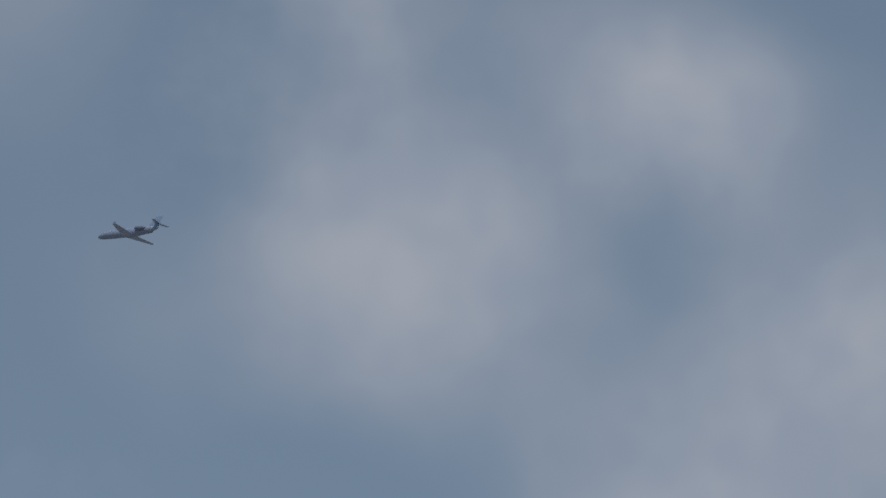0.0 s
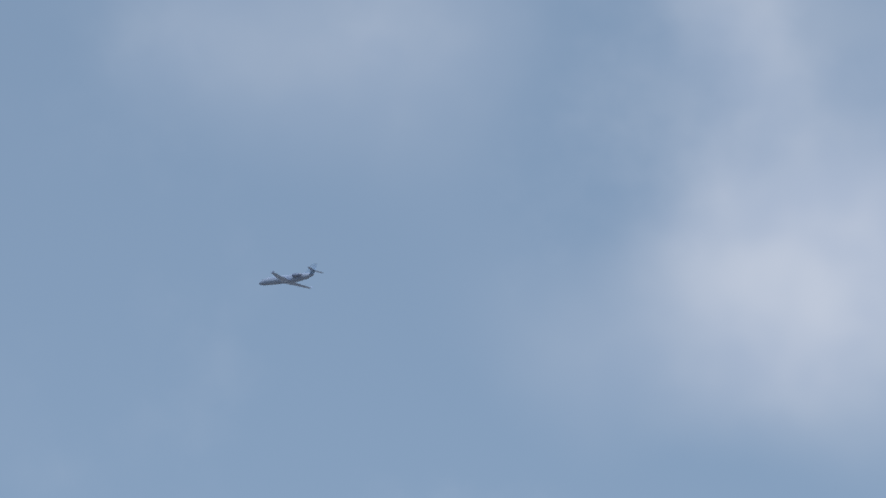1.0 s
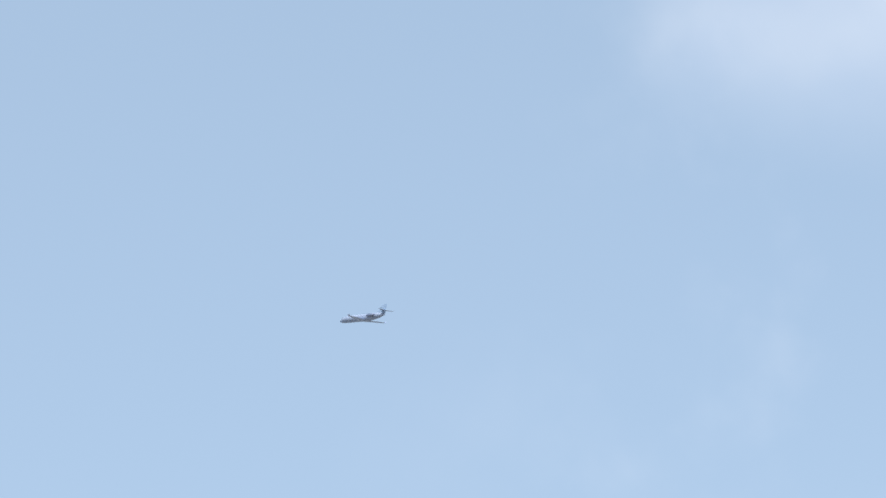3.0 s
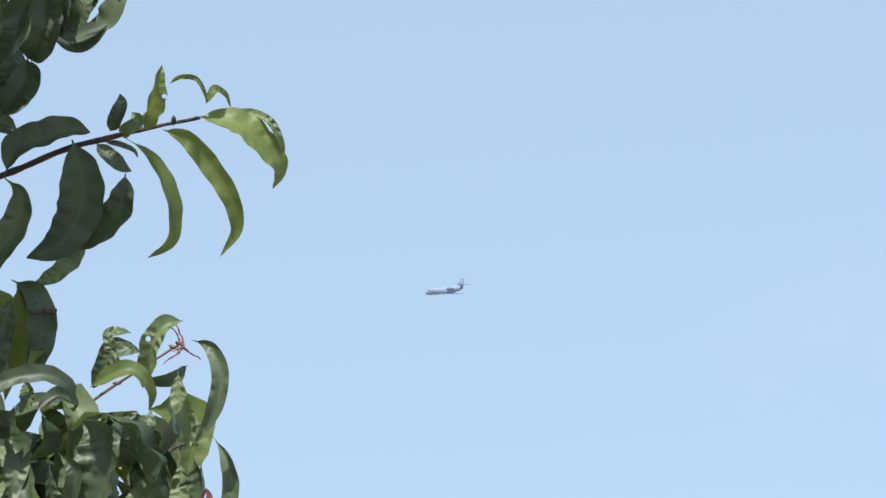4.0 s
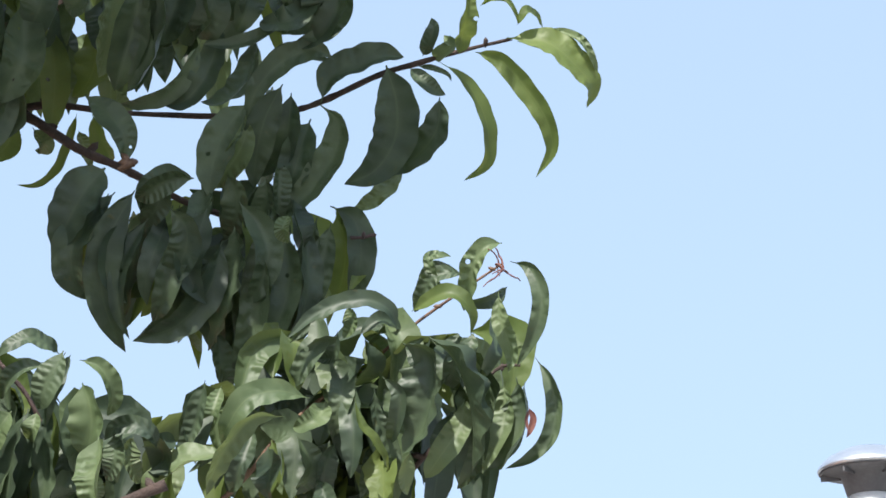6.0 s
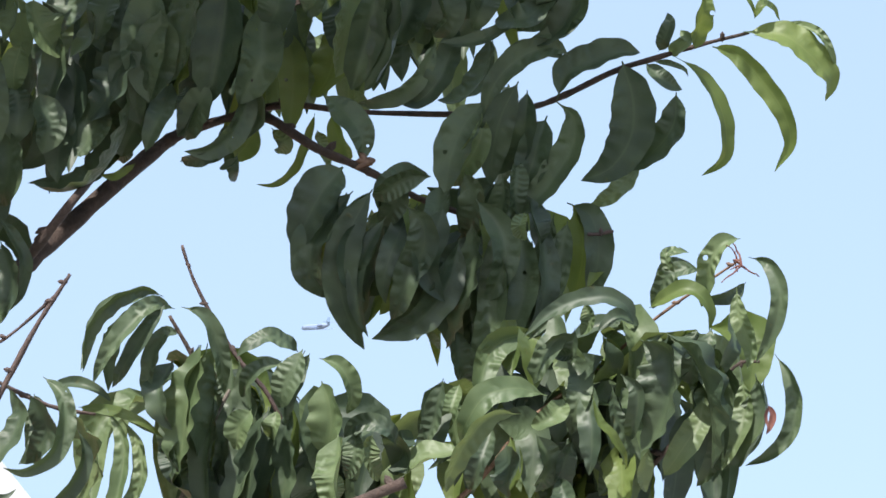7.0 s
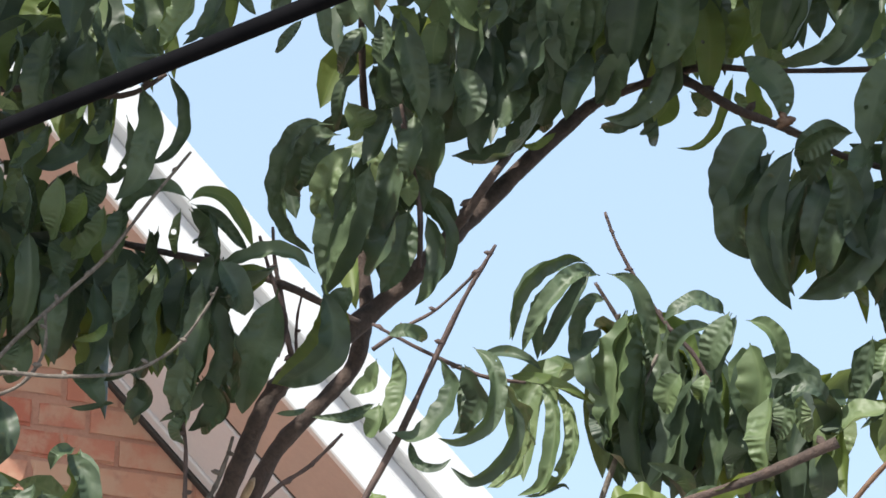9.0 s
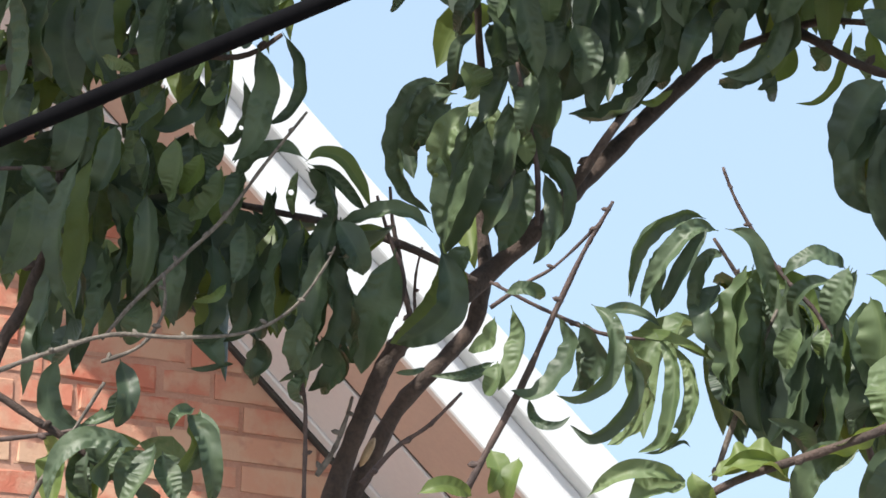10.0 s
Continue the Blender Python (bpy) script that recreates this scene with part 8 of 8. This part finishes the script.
leaf(MATURE, 0.035, -30, (-0.730, 2.493, 2.743), (-0.743, 2.498, 2.715), (-0.756, 2.523, 2.695))
leaf(MATURE, 0.026, -13, (-0.761, 2.478, 2.740), (-0.777, 2.494, 2.711), (-0.802, 2.519, 2.686))
leaf(YOUNG_LIT, 0.019, -4, (-0.852, 2.540, 2.713), (-0.854, 2.531, 2.678), (-0.867, 2.572, 2.664))
leaf(MATURE, 0.011, -17, (-1.317, 2.205, 2.399), (-1.301, 2.213, 2.366), (-1.316, 2.198, 2.330))
leaf(MATURE, 0.011, -16, (-1.366, 2.165, 2.354), (-1.352, 2.194, 2.344), (-1.356, 2.182, 2.308))
leaf(MATURE, 0.022, 7, (-1.317, 2.178, 2.552), (-1.312, 2.194, 2.504), (-1.360, 2.216, 2.450))
leaf(PALE_LIT, 0.014, 10, (-1.361, 2.181, 2.519), (-1.349, 2.145, 2.494), (-1.356, 2.138, 2.483))
leaf(MATURE, 0.033, 26, (-1.441, 2.036, 2.578), (-1.442, 2.038, 2.527), (-1.463, 2.087, 2.495))
leaf(YOUNG_LIT, 0.032, -14, (-1.436, 2.078, 2.593), (-1.421, 2.067, 2.539), (-1.435, 2.102, 2.501))
leaf(MATURE, 0.033, 38, (-1.405, 2.138, 2.610), (-1.399, 2.123, 2.561), (-1.422, 2.168, 2.551))
leaf(MATURE, 0.027, -17, (-1.338, 2.082, 2.578), (-1.338, 2.084, 2.544), (-1.351, 2.087, 2.512))
leaf(YOUNG_LIT, 0.023, -16, (-1.305, 2.140, 2.594), (-1.308, 2.145, 2.573), (-1.317, 2.150, 2.557))
leaf(MATURE, 0.036, -35, (-1.447, 2.090, 2.445), (-1.443, 2.077, 2.395), (-1.490, 2.130, 2.364))
leaf(YOUNG_LIT, 0.018, 32, (-1.336, 2.110, 2.425), (-1.355, 2.133, 2.415), (-1.372, 2.141, 2.400))
leaf(MATURE, 0.019, -17, (-1.375, 2.206, 2.448), (-1.373, 2.184, 2.412), (-1.387, 2.177, 2.382))
leaf(MATURE, 0.018, 26, (-1.265, 2.189, 2.422), (-1.255, 2.217, 2.407), (-1.249, 2.219, 2.377))
leaf(MATURE, 0.031, -15, (-1.255, 2.196, 2.368), (-1.248, 2.187, 2.324), (-1.261, 2.167, 2.292))
leaf(MATURE, 0.025, -17, (-1.231, 2.219, 2.365), (-1.252, 2.227, 2.336), (-1.272, 2.240, 2.303))
leaf(MATURE, 0.026, 7, (-1.321, 2.226, 2.374), (-1.340, 2.250, 2.336), (-1.327, 2.230, 2.283))
leaf(MATURE, 0.026, 10, (-1.352, 2.224, 2.388), (-1.347, 2.221, 2.340), (-1.372, 2.264, 2.308))
leaf(MATURE, 0.025, 2, (-1.267, 2.221, 2.332), (-1.262, 2.209, 2.283), (-1.285, 2.223, 2.249))
leaf(YOUNG_LIT, 0.008, -30, (-1.334, 2.178, 2.317), (-1.346, 2.167, 2.303), (-1.354, 2.145, 2.295))
leaf(MATURE, 0.011, -2, (-1.301, 2.255, 2.256), (-1.291, 2.236, 2.227), (-1.291, 2.232, 2.212))
leaf(MATURE, 0.011, 9, (-1.463, 2.200, 2.252), (-1.458, 2.181, 2.206), (-1.506, 2.189, 2.195))
leaf(MATURE, 0.016, 15, (-1.469, 2.206, 2.186), (-1.491, 2.198, 2.182), (-1.525, 2.206, 2.158))
leaf(MATURE, 0.026, -29, (-1.357, 2.148, 2.376), (-1.372, 2.156, 2.341), (-1.383, 2.165, 2.306))
leaf(MATURE, 0.021, 24, (-1.415, 2.153, 2.357), (-1.409, 2.149, 2.310), (-1.433, 2.168, 2.284))
leaf(MATURE, 0.023, -32, (-1.290, 2.214, 2.365), (-1.285, 2.196, 2.331), (-1.289, 2.193, 2.303))
leaf(MATURE, 0.018, 30, (-1.258, 2.272, 2.299), (-1.269, 2.282, 2.274), (-1.241, 2.264, 2.251))
leaf(MATURE, 0.031, -1, (-0.589, 2.527, 2.807), (-0.612, 2.560, 2.779), (-0.653, 2.586, 2.755))
leaf(MATURE, 0.042, 32, (-0.625, 2.535, 2.813), (-0.648, 2.563, 2.783), (-0.668, 2.551, 2.741))
leaf(MATURE, 0.038, -17, (-0.668, 2.544, 2.820), (-0.684, 2.543, 2.770), (-0.680, 2.530, 2.720))
leaf(MATURE, 0.020, -10, (-0.563, 2.524, 2.725), (-0.597, 2.522, 2.693), (-0.640, 2.535, 2.698))
leaf(YOUNG_LIT, 0.029, 17, (-1.362, 2.169, 2.685), (-1.357, 2.182, 2.625), (-1.375, 2.201, 2.569))
leaf(MATURE, 0.029, -35, (-1.308, 2.143, 2.666), (-1.302, 2.158, 2.619), (-1.320, 2.158, 2.569))
leaf(YOUNG_LIT, 0.023, -17, (-1.321, 2.224, 2.696), (-1.309, 2.217, 2.637), (-1.330, 2.233, 2.602))
leaf(MATURE, 0.026, -8, (-0.699, 2.319, 2.174), (-0.694, 2.320, 2.148), (-0.707, 2.350, 2.130))
leaf(PALE_LIT, 0.027, 12, (-1.088, 2.350, 2.702), (-1.091, 2.367, 2.673), (-1.089, 2.381, 2.641))
leaf(PALE_LIT, 0.033, -30, (-1.052, 2.364, 2.712), (-1.054, 2.370, 2.677), (-1.051, 2.368, 2.632))
leaf(MATURE, 0.028, -5, (-1.021, 2.342, 2.704), (-1.012, 2.355, 2.672), (-0.999, 2.356, 2.635))
leaf(MATURE, 0.033, 34, (-0.986, 2.374, 2.713), (-0.988, 2.369, 2.663), (-0.993, 2.373, 2.617))
leaf(MATURE, 0.034, 26, (-0.521, 2.507, 2.799), (-0.522, 2.485, 2.764), (-0.556, 2.515, 2.737))
leaf(MATURE, 0.018, 2, (-0.539, 2.470, 2.746), (-0.506, 2.477, 2.723), (-0.463, 2.457, 2.747))
leaf(MATURE, 0.020, -1, (-0.463, 2.438, 2.768), (-0.465, 2.454, 2.752), (-0.490, 2.483, 2.743))
leaf(MATURE, 0.037, -12, (-0.550, 2.480, 2.800), (-0.565, 2.476, 2.756), (-0.583, 2.457, 2.706))
leaf(MATURE, 0.026, 19, (-0.485, 2.438, 2.776), (-0.494, 2.457, 2.761), (-0.506, 2.464, 2.741))
leaf(MATURE, 0.021, -23, (-1.218, 2.164, 2.661), (-1.246, 2.202, 2.613), (-1.260, 2.159, 2.587))
leaf(MATURE, 0.019, -11, (-1.140, 2.130, 2.635), (-1.139, 2.124, 2.599), (-1.164, 2.159, 2.581))
leaf(MATURE, 0.022, 13, (-1.113, 2.161, 2.650), (-1.086, 2.169, 2.615), (-1.074, 2.185, 2.568))


def trunk():
    """The two limbs meet a trunk that stands in the lawn."""
    stem("limb", (-1.396, 2.358, 0.000, 0.0550), (-1.386, 2.378, 0.600, 0.0450), (-1.396, 2.358, 1.200, 0.0360), (-1.366, 2.378, 1.822, 0.0260), (-1.346, 2.378, 2.052, 0.0190))


trunk()


def pruning_scar(at, way):
    """A pale oval of bare wood where a side shoot was cut."""
    bm = bmesh.new()
    bmesh.ops.create_icosphere(bm, subdivisions=2, radius=0.009)
    bmesh.ops.scale(bm, vec=(0.8, 0.5, 1.9), verts=bm.verts)
    bmesh.ops.rotate(bm, cent=(0, 0, 0), matrix=Vector(way).to_track_quat("Z", "Y").to_matrix(), verts=bm.verts)
    bmesh.ops.translate(bm, vec=at, verts=bm.verts)
    part("pruning_scar", bm, WOOD, tree, "pale bare wood scar", True)


pruning_scar((-1.302, 2.396, 2.197), (0.35, 0.3, 1.0))


def withered_curls(at):
    """Red withered leaf curls at a shoot's end."""
    rnd = random.Random(11)
    for k in range(6):
        p = Vector(at)
        pts = []
        d = Vector((rnd.uniform(-1, 1), rnd.uniform(-0.3, 0.3), rnd.uniform(-1, 1)))
        for i in range(6):
            pts.append((*p, 0.0011 - 0.00013 * i))
            p = p + d.normalized() * 0.0048
            d += Vector((rnd.uniform(-1, 1), rnd.uniform(-1, 1), rnd.uniform(-1, 1))) * 0.9
        part("withered_curl", tube_bm(pts, 5, 0.2, k), WITHERED, tree, "withered red leaf curl", True)


withered_curls((-0.373, 2.301, 2.346))
leaf(WITHERED, 0.006, 15, (-0.360, 2.339, 2.231), (-0.356, 2.342, 2.222), (-0.359, 2.344, 2.212), (-0.363, 2.345, 2.205))
leaf(WITHERED, 0.004, -30, (-0.357, 2.330, 2.227), (-0.361, 2.332, 2.218), (-0.359, 2.335, 2.206))
stem("twig", (-0.552, 2.510, 2.459, 0.0016), (-0.539, 2.512, 2.459, 0.0016), (-0.532, 2.513, 2.461, 0.0024), (-0.527, 2.514, 2.461, 0.0012))
stem("shoot", (-0.758, 2.417, 2.512, 0.0016), (-0.750, 2.417, 2.516, 0.0040), (-0.744, 2.418, 2.519, 0.0045), (-0.739, 2.419, 2.520, 0.0010))


def spare_leaf(rnd, at, kind, droop=1.0):
    way = rnd.uniform(0, 2 * math.pi)
    ln = rnd.uniform(0.09, 0.15)
    out = Vector((math.cos(way), math.sin(way), 0))
    mid = at + out * ln * 0.35 + Vector((0, 0, -0.12 * ln * droop))
    tip = mid + out * ln * rnd.uniform(-0.1, 0.25) + Vector((0, 0, -ln * rnd.uniform(0.4, 0.7) * droop))
    SPARE[kind].append(leaf_geometry((at, mid, tip), rnd.uniform(0.026, 0.04), rnd.uniform(-60, 60), rnd.random(), 9, 3))


def shade_boughs():
    """Unseen leafy boughs added over the limbs for shade, in whorls along thin wood."""
    rnd = random.Random(21)
    for start, end, count in (((-1.023, 2.175, 2.842), (-0.683, 2.095, 2.932), 90), ((-0.954, 2.167, 2.870), (-0.614, 2.087, 2.960), 100), ((-0.912, 2.222, 2.788), (-0.572, 2.142, 2.878), 90), ((-0.858, 2.214, 2.829), (-0.518, 2.134, 2.919), 100), ((-0.840, 2.121, 2.926), (-0.500, 2.041, 3.016), 60), ((-1.166, 2.141, 2.986), (-0.826, 2.061, 3.076), 80), ((-1.085, 2.164, 2.999), (-0.745, 2.084, 3.089), 70), ((-0.949, 2.197, 3.022), (-0.609, 2.117, 3.112), 60), ((-0.857, 2.226, 3.012), (-0.517, 2.146, 3.102), 50), ((-1.653, 1.706, 2.836), (-1.313, 1.626, 2.926), 60), ((-1.592, 1.744, 2.846), (-1.252, 1.664, 2.936), 60), ((-1.537, 1.784, 2.835), (-1.197, 1.704, 2.925), 50), ((-1.588, 1.752, 2.802), (-1.248, 1.672, 2.892), 40), ((-1.663, 1.750, 2.720), (-1.323, 1.670, 2.810), 50), ((-1.623, 1.769, 2.701), (-1.283, 1.689, 2.791), 40), ((-1.367, 2.056, 2.805), (-1.027, 1.976, 2.895), 30), ((-1.678, 1.727, 2.666), (-1.338, 1.647, 2.756), 30), ((-1.422, 1.934, 2.623), (-1.082, 1.854, 2.713), 30)):
        a, b = Vector(start), Vector(end)
        bend = (a + b) / 2 + Vector((rnd.uniform(-0.08, 0.08), rnd.uniform(-0.08, 0.08), 0.08))
        # branch that only carries the added, shade-casting leaves
        stem("branch", (*a, 0.008), (*bend, 0.006), (*b, 0.003))
        for k in range(count):
            u = rnd.random()
            p = a * (1 - u) ** 2 + bend * 2 * u * (1 - u) + b * u * u
            p = p + Vector((rnd.gauss(0, 0.05), rnd.gauss(0, 0.05), rnd.gauss(0, 0.035)))
            spare_leaf(rnd, p, rnd.choice(["MATURE", "MATURE", "MATURE", "YOUNG_LIT"]))


shade_boughs()


def inner_leaves():
    """Leaves deeper in the crown, behind those in front."""
    rnd = random.Random(33)
    for centre, spread, count in (((-0.563, 2.450, 2.302), 0.040, 31), ((-0.475, 2.465, 2.310), 0.036, 28), ((-0.627, 2.446, 2.267), 0.036, 21), ((-0.543, 2.474, 2.231), 0.036, 21), ((-0.868, 2.373, 2.269), 0.036, 24), ((-0.799, 2.399, 2.261), 0.036, 21), ((-0.745, 2.422, 2.236), 0.029, 12), ((-1.044, 2.489, 2.747), 0.043, 28), ((-0.934, 2.528, 2.752), 0.043, 31), ((-0.851, 2.558, 2.749), 0.036, 14), ((-0.752, 2.572, 2.782), 0.036, 21), ((-0.691, 2.638, 2.495), 0.036, 21), ((-0.761, 2.610, 2.522), 0.032, 16), ((-1.500, 2.103, 2.597), 0.043, 28), ((-1.407, 2.157, 2.614), 0.043, 28), ((-1.497, 2.160, 2.476), 0.043, 24), ((-1.435, 2.220, 2.428), 0.043, 24), ((-1.360, 2.280, 2.390), 0.036, 17), ((-1.524, 2.179, 2.381), 0.036, 14), ((-1.203, 2.504, 2.552), 0.029, 14), ((-1.152, 2.475, 2.678), 0.032, 15), ((-1.527, 2.109, 2.545), 0.036, 17), ((-1.426, 2.131, 2.153), 0.022, 5)):
        for k in range(count):
            a, b, c = (max(-1.3, min(1.3, rnd.gauss(0, 1))) for i in range(3))
            p = Vector(centre) + Vector((a * spread, b * 0.06, c * spread * 0.7))
            spare_leaf(rnd, p, rnd.choice(["MATURE", "MATURE", "PALE_LIT", "YOUNG_LIT"]))


inner_leaves()
# joins the unseen shading boughs' leaves with the inner ones
for kind, mat in (("MATURE", MATURE), ("YOUNG_LIT", YOUNG_LIT), ("PALE_LIT", PALE_LIT)):
    ob = new("foliage", leaf_mesh(SPARE[kind], mat, "foliage"))
    ob.parent = tree
    tagged(ob, kind="stuff")



# ---- gable bricks ----
def bricks():
    course, length, gap = 0.064, 0.25, 0.01
    rnd = random.Random(7)
    meshes = {}
    for kind, size in (("stretcher", length - gap), ("header", length / 2 - gap)):
        for k in range(4):
            bm = box_bm((0, -0.003 - 0.0015 * k, 0), (size, 0.03, course - gap))
            bmesh.ops.bevel(bm, geom=[e for e in bm.edges if all(v.co.y < 0 for v in e.verts)], offset=0.006, segments=2, affect="EDGES")
            for v in bm.verts:
                v.co += Vector((rnd.uniform(-1, 1), rnd.uniform(-0.6, 0.6), rnd.uniform(-1, 1))) * 0.0048
            meshes[kind, k] = mesh_of(bm, "brick", BRICK)
    near = []
    rest_v, rest_f = [], []
    rows = int((verge_z(RIDGE)) / course)
    for r in range(rows):
        z = r * course + 0.004
        x = 2 * RIDGE - EAVE + 0.01 + (0.0 if r % 2 else -0.056)
        i = 0
        while x < EAVE - 0.12:
            kind = "stretcher" if (i + r) % 2 else "header"
            size = length if kind == "stretcher" else length / 2
            top = min(verge_z(x), verge_z(x + size))
            if -1.35 < x < 0.75 and z + 0.01 < max(verge_z(x), verge_z(x + size)) and top < z + course:
                cut = box_bm((x, -0.005, z), (x + size - gap, 0.03, z + course - gap))
                bmesh.ops.bisect_plane(cut, geom=cut.verts[:] + cut.edges[:] + cut.faces[:], plane_co=(0, 0, Z0 + RISE - 0.014),
                                       plane_no=(SLOPE, 0, 1), clear_outer=True)
                bmesh.ops.holes_fill(cut, edges=[e for e in cut.edges if e.is_boundary])
                if len(cut.faces) > 3:
                    piece = new("brick", mesh_of(cut, "brick", BRICK))
                    piece.parent = gable
                else:
                    cut.free()
            elif x > 2 * RIDGE - EAVE and max(verge_z(x), 0) > z + course and verge_z(x + size) > z + course and x + size < EAVE:
                if -1.35 < x < 0.75 and Z0 - 0.55 < z < Z0 + 1.25:
                    near.append((kind, x, z))
                else:
                    y = -0.003 - rnd.uniform(0, 0.006)
                    o = len(rest_v)
                    s, h = size - gap, course - gap
                    rest_v += [(x, y, z), (x + s, y, z), (x + s, y, z + h), (x, y, z + h), (x, 0.01, z), (x + s, 0.01, z), (x + s, 0.01, z + h), (x, 0.01, z + h)]
                    rest_f += [(o, o + 1, o + 2, o + 3), (o, o + 4, o + 5, o + 1), (o + 3, o + 2, o + 6, o + 7), (o + 1, o + 5, o + 6, o + 2), (o, o + 3, o + 7, o + 4)]
            x += size
            i += 1
    for kind, x, z in near:
        ob = new("brick", meshes[kind, rnd.randrange(4)])
        ob.parent = gable
        ob.location = (x, 0, z)
    me = bpy.data.meshes.new("brickwork")
    me.from_pydata(rest_v, [], rest_f)
    me.materials.append(BRICK)
    ob = new("brickwork", me)
    ob.parent = gable
    tagged(ob, kind="stuff")


bricks()


def motions():
    walk(jet, [
        (0.0, pose(297.8, 882.5, 365.8, 9, 4, 30.4)),
        (0.5, pose(262.6, 926.2, 376.1, 9, 3, 33.2)),
        (1.0, pose(224.7, 968.4, 386.3, 10, 1, 34.9)),
        (1.5, pose(184.5, 1010.0, 396.4, 10, -1, 37.6)),
        (2.0, pose(141.9, 1050.9, 406.2, 11, -2, 39.3)),
        (2.2, pose(124.1, 1066.9, 409.7, 11, -2, 39.4)),
        (3.5, pose(0.0, 1164.4, 427.8, 13, -6, 40.0)),
        (4.0, pose(-59.6, 1207.5, 428.3, 14, -7, 39.8)),
        (4.5, pose(-118.6, 1246.2, 435.7, 14, -8, 39.4)),
        (5.0, pose(-183.6, 1282.9, 446.0, 14, -8, 41.1)),
        (7.0, pose(-449.2, 1422.8, 457.2, 12, -8, 49.5)),
        (8.3, pose(-637.3, 1484.0, 464.1, 12, -8, 55.2)),
        (10.0, pose(-901.8, 1546.8, 467.3, 12, -8, 62.2)),
    ])


motions()
